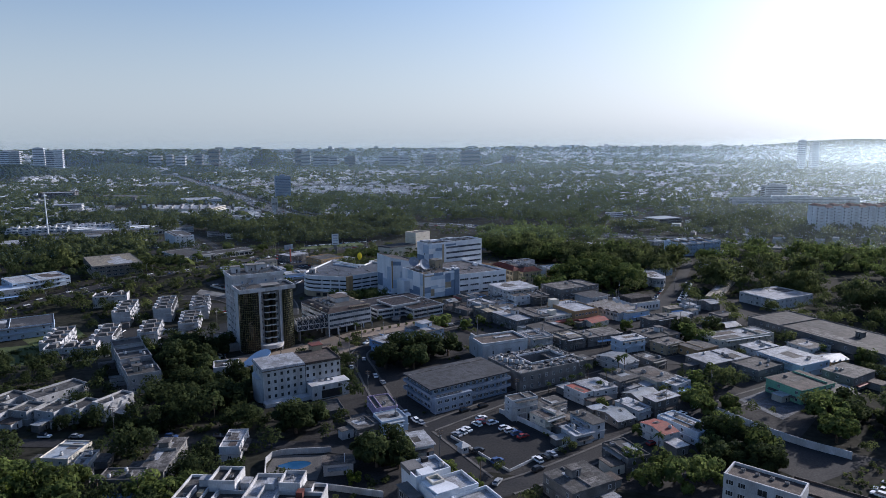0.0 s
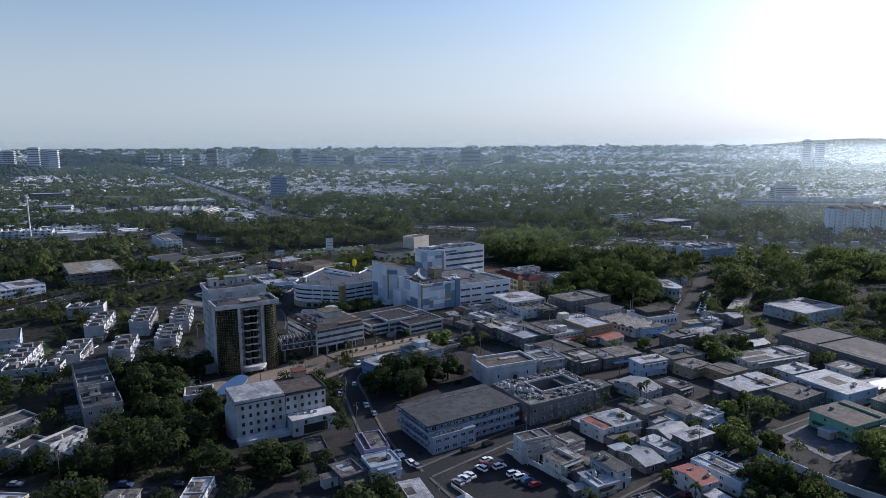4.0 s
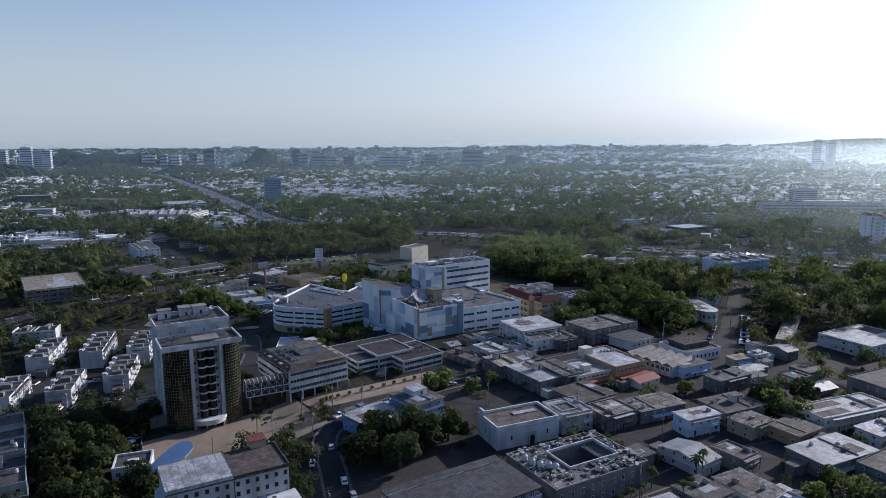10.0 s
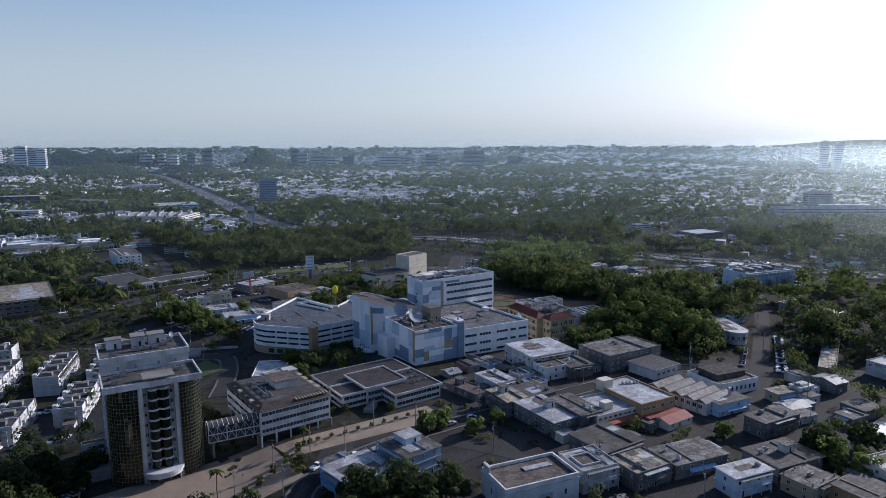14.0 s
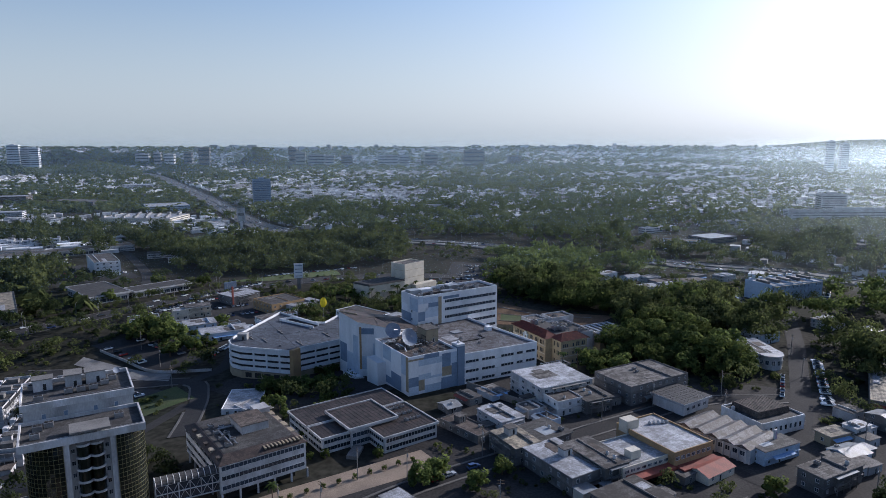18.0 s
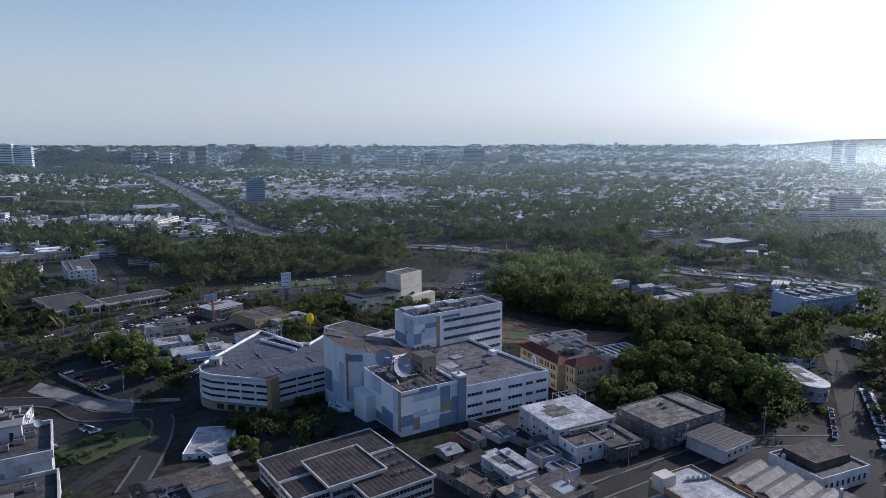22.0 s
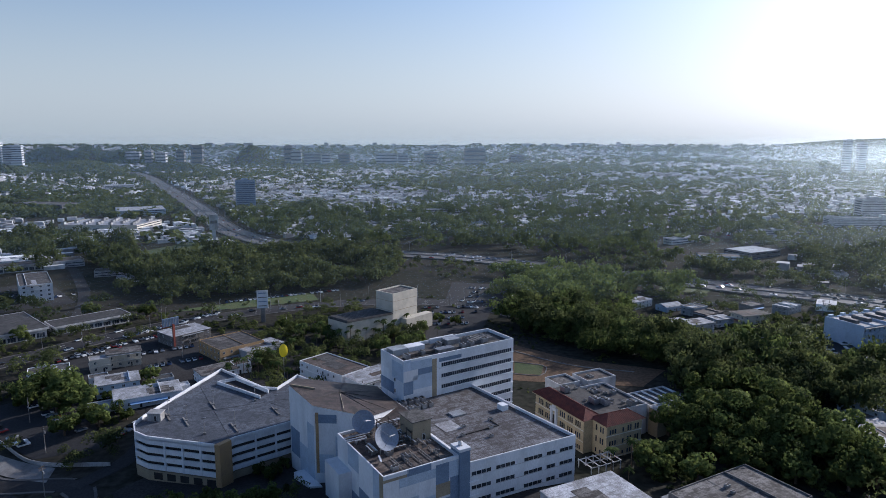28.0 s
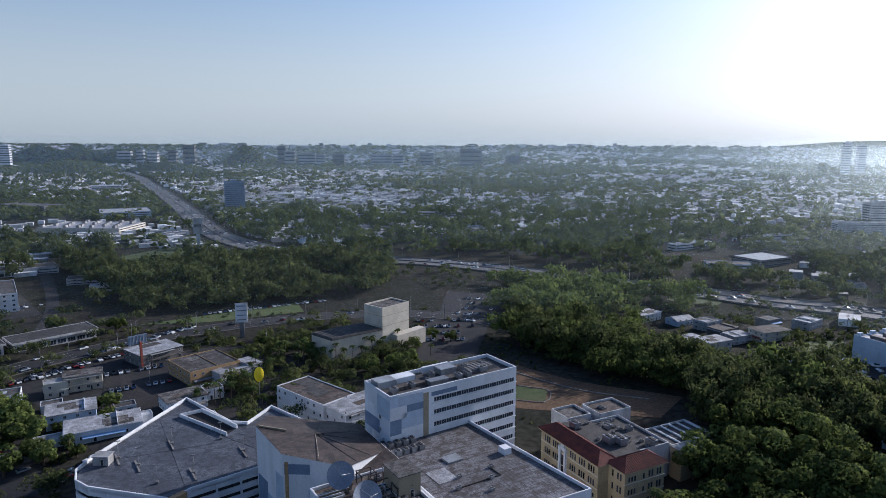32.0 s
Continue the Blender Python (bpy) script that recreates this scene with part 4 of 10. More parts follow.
def plant(proto, x, y, size=1.0, label=""):
    ob = copy_thing(proto, pose(x, y, gz(x, y), 0, 0, random.uniform(0, 360)))
    ob.scale = (size, size, size * random.uniform(0.9, 1.1))
    if label:
        ob["label"] = label
    return ob


TREES = [make_tree(1, 10, 5.2, 1600, 0.42, "broad leafy green shade tree"), make_tree(2, 8, 3.8, 1000, 0.42, "green street tree with a rounded crown"),
         make_tree(3, 12, 6.5, 2000, 0.46, "large spreading dark green tree"), make_tree(4, 6, 2.8, 600, 0.36, "small light green garden tree"), make_tree(5, 11, 6.0, 2000, 0.40, "dense deep green mango tree", "leaf_deep"), make_tree(6, 9, 5.2, 1500, 0.40, "dark rounded shade tree", "leaf_deep"),
         make_tree(7, 17, 9.0, 5600, 0.46, "great domed green tree"), make_tree(8, 8, 4.6, 1500, 0.36, "fresh yellow-green garden tree", "leaf_fresh")]
PALMS = [make_palm(1, 8, "slender palm tree with drooping fronds"), make_palm(2, 11, "tall palm tree with a bare trunk")]


def grove(n, area, sizes=(0.7, 1.2), kinds=(0, 1, 2), seed=1):
    """Trees scattered in a four-cornered area."""
    rng = random.Random(seed)
    a, b, c, d = [Vector(q) for q in area]
    for _ in range(n):
        u, v = rng.random(), rng.random()
        q = a.lerp(b, u).lerp(d.lerp(c, u), v)
        plant(TREES[rng.choice(kinds)], q.x, q.y, rng.uniform(*sizes))


# the two great trees by the car park and the dark stands beside the flats
for x, y, s in [(-24, 288, 1.3), (-12, 293, 1.35), (-31, 281, 1.15), (-3, 299, 1.1), (-18, 280, 1.15), (-16, 300, 1.1), (-27, 296, 1.1)]:
    plant(TREES[4], x, y, s * 1.05, "great dense rounded shade tree by the car park")
grove(20, [(-128, 272), (-108, 266), (-116, 322), (-142, 318)], (0.9, 1.3), (4, 5), 2)
grove(22, [(-124, 240), (-82, 232), (-80, 262), (-118, 268)], (0.6, 0.95), (4, 5, 4, 1), 3)
grove(26, [(-200, 213), (-100, 213), (-100, 218), (-200, 218)], (0.45, 0.62), (5, 5, 4), 4)
grove(4, [(-125, 150), (-92, 150), (-96, 166), (-128, 170)], (0.7, 1.1), (0, 1), 5)
for x, y, s in [(-55, 214, 1.25), (-50, 220, 1.0), (-59, 219, 1.05), (-24, 190, 1.2), (-20, 196, 1.1), (-28, 196, 1.0), (-17, 189, 1.0)]:
    plant(TREES[4], x, y, s, "great dark mango tree beside houses")
    claim(x, y, 0, 8, 8)
grove(7, [(-12, 176), (4, 168), (10, 178), (-4, 188)], (0.45, 0.7), (0, 1), 8)
grove(16, [(74, 190), (98, 180), (106, 206), (90, 214)], (0.6, 1.0), (4, 5, 1), 9)
grove(14, [(130, 203), (165, 205), (170, 240), (142, 236)], (0.7, 1.2), (4, 5), 10)
grove(7, [(92, 232), (106, 232), (104, 262), (92, 258)], (0.6, 0.9), (0, 1), 11)
for x, y, s in [(118, 322, 1.0), (124, 315, 0.9), (110, 268, 0.75), (114, 262, 0.8), (184, 285, 0.9), (200, 270, 1.0), (172, 300, 0.7), (14, 352, 0.6), (-10, 345, 0.85), (-6, 350, 0.8), (6, 344, 0.7), (56, 236, 0.5), (64, 214, 0.5), (92, 342, 0.7)]:
    plant(TREES[0], x, y, s)
for x, y, s in [(91, 238, 0.85), (92, 232, 0.7), (132, 221, 1.1), (128, 208, 1.0), (138, 228, 0.9), (91, 208, 1.0), (98, 196, 0.9), (-184, 520, 1.0), (-176, 528, 0.9), (-164, 508, 1.0), (-156, 512, 1.1), (-145, 500, 0.8), (-150, 490, 0.9), (-168, 522, 1.1), (-178, 512, 0.9), (-140, 496, 0.7), (-241, 600, 0.8), (-196, 655, 0.9), (-230, 652, 0.9), (-181, 529, 1.0), (-169, 520, 1.0), (-141, 542, 0.7), (-2, 642, 0.6), (-12, 648, 0.6), (-29, 595, 0.8), (-22, 600, 0.7), (-21, 630, 0.5), (-89, 617, 0.7), (-79, 615, 0.75), (-72, 610, 0.7), (-96, 622, 0.7), (-40, 588, 0.75), (-104, 630, 0.7)]:
    plant(TREES[2], x, y, s)
for x, y, s in [(63, 184, 0.8), (55, 190, 0.6), (66, 177, 0.9), (74, 181, 0.9), (56, 177, 0.7), (-127, 172, 1.0), (-116, 168, 1.0), (-79, 167, 0.9), (-74, 172, 0.8), (-88, 170, 0.9), (-110, 174, 0.8), (-98, 172, 0.7)]:
    plant(TREES[2], x, y, s)
    claim(x, y, 0, 7, 7)
for x, y in [(121, 331), (135, 333), (116, 327)]:
    plant(TREES[4], x, y, 1.0, "dense dark tree between the houses")
    claim(x, y, 0, 8, 8)
for x, y, t in [(76, 484, 0.8), (84, 470, 0.85), (92, 482, 0.95), (102, 478, 1.0), (99, 460, 0.9), (118, 486, 1.0), (110, 455, 0.95), (112, 468, 1.05), (121, 449, 0.9), (126, 464, 1.0), (127, 446, 0.7), (120, 526, 0.9), (106, 514, 0.95), (94, 500, 0.9), (112, 500, 1.0)]:
    plant(TREES[6], x, y, t)
for x, y, t in [(44.6, 255.5, 0.62), (48.5, 258.5, 0.7), (52.5, 262, 0.6), (57, 268, 0.75), (38, 251.5, 0.55)]:
    plant(PALMS[0], x, y, t)
for x, y, t in [(-123, 168, 1.0), (-116, 170, 0.9), (-128, 172, 0.9), (-30, 180, 0.6)]:
    plant(TREES[7], x, y, t)
    claim(x, y, 0, 6, 6)
grove(8, [(-62, 372), (-44, 352), (-24, 362), (-40, 382)], (0.4, 0.6), (1, 3), 12)
grove(16, [(-96, 398), (-66, 402), (-44, 436), (-80, 440)], (0.55, 0.9), (0, 1), 13)
grove(8, [(-70, 395), (-60, 388), (-36, 412), (-46, 425)], (0.4, 0.6), (1,), 14)
grove(5, [(-70, 452), (-60, 452), (-56, 462), (-66, 460)], (0.5, 0.7), (1,), 15)
grove(10, [(-150, 505), (-130, 500), (-125, 540), (-150, 545)], (0.5, 0.8), (0, 1), 17)
grove(26, [(48, 450), (128, 430), (142, 480), (70, 470)], (0.75, 1.25), (0, 2), 18)
grove(14, [(70, 470), (140, 470), (150, 520), (85, 508)], (0.8, 1.25), (0, 2), 19)
grove(16, [(-150, 270), (-128, 300), (-128, 330), (-160, 320)], (0.4, 0.7), (1, 3), 22)
grove(8, [(-105, 570), (-60, 560), (-40, 600), (-85, 610)], (0.35, 0.6), (1, 3), 23)
for k, (x, y) in enumerate([(-68, 634), (-59, 603), (-55, 604), (-51, 606), (-44, 604), (-36, 614), (-12, 615), (-100, 554), (-95, 554), (-103, 548), (-106, 545), (-93, 565), (-98, 562), (-90, 560), (-143, 499), (-135, 503), (-94, 232), (-88, 226), (-108, 222), (-98, 165), (-78, 168), (-120, 175), (67, 202), (79, 196), (66, 178), (62, 256), (66, 262), (70, 268), (58, 250), (74, 274), (138, 226), (150, 218), (142, 236), (8, 182), (-48, 172), (48, 452), (52, 446), (56, 458), (-142, 396), (-158, 392), (-178, 372), (-70, 302), (-52, 334)]):
    plant(PALMS[k % 2], x, y, random.uniform(0.7, 0.95))
for k in range(34):
    t = k / 33
    plant(PALMS[k % 2], -96 + 60 * t + random.uniform(-6, 6), 588 + 34 * t + random.uniform(-10, 12), random.uniform(0.7, 1.0))
for k in range(14):
    plant(PALMS[k % 2], -88 + random.uniform(-26, 24), 548 + random.uniform(-10, 12), random.uniform(0.5, 0.8))


# woods and far city
def in_quad(x, y, p):
    s = 0
    for k in range(4):
        (ax, ay), (bx, by) = p[k], p[(k + 1) % 4]
        c = (bx - ax) * (y - ay) - (by - ay) * (x - ax)
        s += np.where(c > 0, 1, -1)
    return np.abs(s) == 4


def height_at(x, y):
    return np.array([gz(a, b) for a, b in zip(x, y)])


HW = np.array([(q.x, q.y) for q in hwy])
AV = np.array([(q.x, q.y) for q in avenue])


def clear_of(x, y, line, d):
    keep = np.ones(len(x), bool)
    for p in line[::2]:
        keep &= (x - p[0]) ** 2 + (y - p[1]) ** 2 > d * d
    return keep


def wood(name, label, areas, n, size, leaves, leaf, seed, clear=(), mat="leaf_dark", gaps=1.2):
    """Many trees as one mass: each a few clumps of leaf quads on its own height."""
    rng = np.random.default_rng(seed)
    pts = []
    for area in areas:
        a, b, c, d = [np.array(q, float) for q in area]
        u, v = rng.random((n, 1)), rng.random((n, 1))
        pts.append((a * (1 - u) + b * u) * (1 - v) + (d * (1 - u) + c * u) * v)
    p = np.concatenate(pts)
    keep = clear_of(p[:, 0], p[:, 1], HW, 24) & clear_of(p[:, 0], p[:, 1], AV, 14)
    # clearings
    keep &= (p[:, 1] < 560) | (np.sin(p[:, 0] / 29.0 + 1.7 * np.sin(p[:, 1] / 47.0)) + np.sin(p[:, 1] / 23.0 + p[:, 0] / 61.0) < gaps)
    for q in clear:
        keep &= ~in_quad(p[:, 0], p[:, 1], q)
    p = p[keep]
    z = height_at(p[:, 0], p[:, 1])
    temps = []
    for k in range(6):
        cs = np.array([(rng.uniform(-0.5, 0.5), rng.uniform(-0.5, 0.5), rng.uniform(0.45, 1.0)) for _ in range(6)])
        rs = rng.uniform(0.34, 0.56, 6)
        temps.append(np.concatenate([leaf_cloud(rng, cs, rs, leaves, leaf, 0.8, True), leaf_cloud(rng, cs, rs * 0.6, 50, 0.10, 0.75, True)]))
    out = []
    for k in range(len(p)):
        t = temps[k % 6]
        a, s = rng.random() * 6.28, size * rng.uniform(0.5, 1.5)
        c, sn = math.cos(a), math.sin(a)
        r = np.array([[c, sn, 0], [-sn, c, 0], [0, 0, rng.uniform(0.9, 1.4)]])
        out.append((t * s) @ r + np.array([p[k, 0], p[k, 1], z[k]]))
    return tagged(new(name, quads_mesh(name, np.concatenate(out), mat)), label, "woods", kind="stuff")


LAWN_A = [(-335, 895), (-245, 838), (-228, 890), (-300, 990)]
LAWN_B = [(-335, 985), (-270, 960), (-250, 990), (-310, 1025)]
SOIL = [(16, 515), (84, 500), (100, 548), (20, 618)]
HOMES = [(100, 596), (146, 552), (230, 650), (122, 708)]
YARD = [(148, 560), (190, 528), (262, 575), (226, 640)]
VERGE = [(168, 700), (300, 560), (345, 610), (200, 765)]
DEPOT = [(196, 806), (316, 770), (430, 985), (215, 1010)]
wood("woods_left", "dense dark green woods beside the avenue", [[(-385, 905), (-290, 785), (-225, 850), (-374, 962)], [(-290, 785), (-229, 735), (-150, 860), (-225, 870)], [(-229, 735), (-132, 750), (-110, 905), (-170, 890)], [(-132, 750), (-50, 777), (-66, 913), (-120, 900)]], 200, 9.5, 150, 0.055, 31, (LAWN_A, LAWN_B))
wood("woods_right", "dense dark green woods on the slope", [[(20, 640), (110, 505), (330, 640), (60, 850)], [(80, 600), (150, 500), (220, 540), (190, 780)], [(220, 560), (330, 430), (420, 560), (260, 680)]], 250, 8.0, 150, 0.058, 32, (SOIL, HOMES, YARD, VERGE), gaps=1.0, mat="leaf")
wood("woods_slope", "tall trees on the slope below the school", [[(90, 520), (160, 480), (190, 540), (110, 610)], [(18, 616), (76, 553), (112, 600), (40, 700)], [(70, 560), (86, 512), (120, 510), (112, 590)]], 150, 8.6, 330, 0.038, 38, (SOIL, HOMES, YARD), gaps=1.2)
wood("woods_beyond", "wide band of woods beyond the motorway", [[(-150, 960), (60, 900), (300, 1180), (-60, 1260)], [(60, 900), (250, 790), (420, 950), (240, 1150)], [(-330, 1080), (-150, 960), (-60, 1200), (-250, 1330)], [(-60, 1240), (300, 1170), (420, 1450), (-80, 1450)], [(260, 780), (520, 600), (760, 850), (420, 960)]], 300, 9.0, 66, 0.098, 33, (DEPOT,), gaps=1.2, mat="leaf")
wood("woods_west", "belts of trees between shops and flats", [[(-700, 560), (-330, 520), (-330, 640), (-700, 760)], [(-520, 880), (-340, 780), (-420, 1000), (-560, 1030)], [(-640, 800), (-340, 700), (-360, 780), (-640, 900)], [(-430, 400), (-300, 370), (-290, 400), (-430, 470)], [(-470, 640), (-330, 600), (-300, 690), (-420, 730)], [(-560, 900), (-380, 850), (-400, 960), (-580, 1000)]], 75, 9, 170, 0.06, 34, ([(-550, 765), (-385, 715), (-395, 815), (-550, 850)], [(-335, 690), (-275, 690), (-275, 740), (-335, 740)]), gaps=2.0)
wood("woods_east", "dark trees along the east road", [[(165, 430), (230, 400), (260, 480), (190, 500)], [(222, 325), (275, 320), (295, 390), (238, 395)], [(215, 210), (300, 200), (330, 330), (215, 300)]], 60, 9, 320, 0.043, 35)
wood("woods_valley", "trees beyond the motorway bend", [[(80, 830), (330, 650), (480, 640), (250, 850)], [(-330, 640), (-300, 620), (-350, 700), (-380, 690)]], 190, 7.6, 100, 0.075, 37, (DEPOT, VERGE))
wood("woods_depot", "scattered trees between houses and sheds of the far quarter", [[(205, 800), (330, 760), (470, 900), (300, 960)], [(300, 850), (520, 740), (640, 960), (380, 985)]], 330, 6.6, 80, 0.085, 39, ([(225, 815), (290, 815), (320, 900), (235, 900)],), gaps=1.6)
wood("woods_edge", "sunlit green trees along the edge of the woods by the avenue", [[(-270, 775), (-238, 732), (-180, 790), (-229, 805)], [(-238, 732), (-168, 696), (-150, 775), (-225, 790)], [(-165, 698), (-114, 740), (-100, 795), (-160, 785)], [(-114, 740), (-74, 778), (-66, 845), (-110, 800)]], 62, 8.2, 110, 0.066, 40, gaps=1.7)
wood("woods_field", "low trees below the motorway embankment", [[(-70, 778), (0, 776), (5, 850), (-58, 862)], [(0, 776), (70, 765), (60, 825), (5, 850)]], 30, 3.6, 90, 0.09, 41, gaps=1.8)
AVENUE_LAWN = [(-190, 666), (-150, 674), (-96, 702), (-108, 730)]
wood("woods_foot", "dark trees between the woods and the avenue lawn", [[(-250, 712), (-196, 688), (-150, 760), (-235, 765)], [(-190, 700), (-109, 728), (-105, 765), (-150, 775)], [(-109, 732), (-60, 755), (-52, 842), (-90, 862)]], 46, 7.4, 190, 0.052, 42, (AVENUE_LAWN,), gaps=2.0)
wood("woods_soil", "dense trees above the cleared lot", [[(20, 650), (96, 540), (133, 576), (22, 735)], [(60, 600), (100, 545), (125, 590), (70, 690)]], 120, 7.0, 300, 0.040, 43, (HOMES,), gaps=2.0, mat="leaf")
wood("woods_motorway", "trees hiding the motorway below the valley houses", [[(25, 806), (110, 785), (172, 735), (60, 722)], [(24, 730), (90, 680), (120, 720), (60, 770)]], 85, 7.2, 130, 0.062, 44, (HOMES,), gaps=2.0, mat="leaf")
wood("woods_estate", "trees round the flats and the avenue", [[(-300, 270), (-235, 260), (-215, 290), (-290, 300)], [(-320, 200), (-215, 190), (-200, 215), (-320, 240)]], 34, 7, 300, 0.045, 36)
# ---- the far city ----
def boxes_mesh(name, x, y, z, w, d, h, rot, mat, gable=False):
    """Plain far houses, joined: four walls and a roof each."""
    c, s = np.cos(rot), np.sin(rot)
    sx, sy = np.array([-1, 1, 1, -1]) / 2, np.array([-1, -1, 1, 1]) / 2
    px = x[:, None] + (sx * w[:, None]) * c[:, None] - (sy * d[:, None]) * s[:, None]
    py = y[:, None] + (sx * w[:, None]) * s[:, None] + (sy * d[:, None]) * c[:, None]
    lo = np.stack([px, py, np.repeat((z - 1)[:, None], 4, 1)], 2)
    hi = np.stack([px, py, np.repeat((z + h)[:, None], 4, 1)], 2)
    q = [np.stack([lo[:, k], lo[:, (k + 1) % 4], hi[:, (k + 1) % 4], hi[:, k]], 1) for k in range(4)] + [hi]
    return quads_mesh(name, np.concatenate(q), mat)


def suburb(name, label, n, x0, x1, y0, y1, seed, size=(11, 9, 3.6), clear=()):
    rng = np.random.default_rng(seed)
    y = np.sqrt(rng.uniform(y0 ** 2, y1 ** 2, n))
    x = rng.uniform(x0, x1, n) * (y / y1)
    # rows along streets
    a = radians(28) + 0.5 * np.sin(x / 700.0) + 0.4 * np.sin(y / 520.0)
    u, v = x * np.cos(a) + y * np.sin(a), -x * np.sin(a) + y * np.cos(a)
    v = np.round(v / 26) * 26 + rng.choice([-8, 8], n) + rng.normal(0, 0.8, n)
    u = np.round(u / 14) * 14 + rng.normal(0, 1, n)
    x, y = u * np.cos(a) - v * np.sin(a), u * np.sin(a) + v * np.cos(a)
    keep = clear_of(x, y, HW, 34) & (y > y0)
    # stands of trees break the rows
    keep &= np.sin(x / 171.0 + 1.3 * np.sin(y / 260.0)) + np.sin(y / 143.0 + x / 400.0) < rng.uniform(0.2, 1.6, n)
    for q in clear:
        keep &= ~in_quad(x, y, q)
    x, y, a = x[keep], y[keep], a[keep]
    m = len(x)
    z = height_at(x, y)
    me = boxes_mesh(name, x, y, z, size[0] * rng.uniform(0.6, 1.3, m), size[1] * rng.uniform(0.6, 1.3, m), size[2] * rng.uniform(0.7, 1.6, m), a, "far_roofs")
    return tagged(new(name, me), label, "houses", kind="stuff")


WOODED = [[(-130, 960), (40, 900), (260, 1040), (-60, 1090)], [(60, 880), (260, 760), (400, 900), (240, 1040)], [(-420, 860), (-190, 735), (-60, 770), (-190, 1000)]]
suburb("houses_near", "rows of flat-roofed suburb houses among trees", 14000, -1500, 1400, 960, 1900, 41, (9, 8, 3.4), clear=WOODED)
suburb("houses_mid", "wide suburb of small pale-roofed houses", 16000, -2000, 2100, 1800, 3000, 42, (11, 10, 3.8))
suburb("houses_far", "far suburb of pale roofs below the skyline", 14000, -3200, 3300, 2900, 4750, 43, (18, 13, 4.5))
suburb("houses_west", "shops and houses west of the avenue", 420, -980, -420, 800, 1000, 44, (14, 10, 4.2))
suburb("houses_east", "houses among trees beyond the car park", 420, 330, 1100, 640, 980, 45, (12, 9, 4))


def far_trees(name, label, n, x0, x1, y0, y1, size, seed, clear=()):
    rng = np.random.default_rng(seed)
    y = np.sqrt(rng.uniform(y0 ** 2, y1 ** 2, n))
    x = rng.uniform(x0, x1, n) * (y / y1)
    keep = clear_of(x, y, HW, 26)
    for q in clear:
        keep &= ~in_quad(x, y, q)
    # gathered into belts
    keep &= np.sin(x / 171.0 + 1.3 * np.sin(y / 260.0)) + np.sin(y / 143.0 + x / 400.0) > rng.uniform(-2.2, 1.2, n)
    x, y = x[keep], y[keep]
    z = height_at(x, y)
    temps = [leaf_cloud(rng, np.array([(rng.uniform(-0.5, 0.5), rng.uniform(-0.5, 0.5), rng.uniform(0.4, 0.8)) for _ in range(4)]), rng.uniform(0.3, 0.5, 4), 14, 0.34, 0.8) for _ in range(5)]
    out = []
    for k in range(len(x)):
        s = size * rng.uniform(0.5, 1.3)
        out.append(temps[k % 5] * np.array([s * 1.3, s, s]) + np.array([x[k], y[k], z[k]]))
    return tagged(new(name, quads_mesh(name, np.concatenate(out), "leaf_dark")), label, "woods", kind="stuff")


far_trees("suburb_trees_near", "trees between suburb houses", 8000, -1600, 1500, 950, 1900, 7.5, 51, ([(-640, 980), (-380, 980), (-380, 1180), (-640, 1180)],))
far_trees("suburb_trees_mid", "belts of trees across the suburb", 9000, -2400, 2400, 1800, 3000, 9, 52)
far_trees("suburb_trees_far", "dark tree belts below the skyline", 8500, -3700, 3700, 2900, 4800, 13, 53)
far_trees("suburb_trees_east", "trees among houses to the east", 700, 520, 1150, 500, 1000, 9, 54)
far_trees("suburb_trees_west", "trees among shops to the west", 2600, -1250, -420, 560, 1010, 8, 55, ([(-545, 755), (-385, 720), (-390, 815), (-545, 880)],))


def tower_block(x, y, rot, w, d, h, label, wall="white", floors=12, glass="window", z=None, name="tower_block", group="far tower blocks", cols=0):
    """A high block: wall, roof, a lift house, and a glazed band a storey on each side."""
    z = gz(x, y) if z is None else z
    root = thing(name, x, y, z, rot, label, "tower block", group)
    shell(root, w, d, h, wall, "roof", 1.0, 0.3, deep=4)
    part("lift_house", Shape().box(-w * 0.18, -d * 0.2, h - 1.0, w * 0.14, d * 0.2, h + 3.0), wall, root)
    fh = (h - 2) / floors
    cols = cols or max(2, int(w / 5))
    for fl in range(floors):
        part("window_band", window_mesh(w * 0.94, fh * 0.34, wall, glass, cols * 2 - 1), None, root, at=side_pose(w, d, "f", 0, fl * fh + fh * 0.3))
        part("window_band", window_mesh(d * 0.8, fh * 0.55, wall, glass, 3), None, root, at=side_pose(w, d, "l" if x > 0 else "r", 0, fl * fh + fh * 0.3))
    return root


tower_block(-352, 1335, 20, 31, 16, 47, "dark blue glass office tower above the suburb", "slate_blue", 14, "blue_glass", cols=8)
tower_block(1276, 2470, 10, 24, 14, 110, "tall hazy apartment tower", "bright", 14)
tower_block(1322, 2468, 10, 28, 14, 102, "hazy apartment tower beside a taller one", "bright", 14)
tower_block(530, 1036, 0, 196, 14, 17, "long white slab of flats", "white", 7, cols=30)
tower_block(545, 1135, 0, 36, 18, 30, "white block of flats", "white", 9, cols=8)
for x, w, top, tone in [(-1704, 34, 82, "bright"), (-1668, 36, 80, "white"), (-1575, 38, 92, "bright"), (-1528, 36, 81, "white"), (-1500, 30, 83, "bright")]:
    tower_block(x, 2480, 18, w, 24, top - 20, "pale apartment tower on a wooded ridge", tone, 8, z=20)
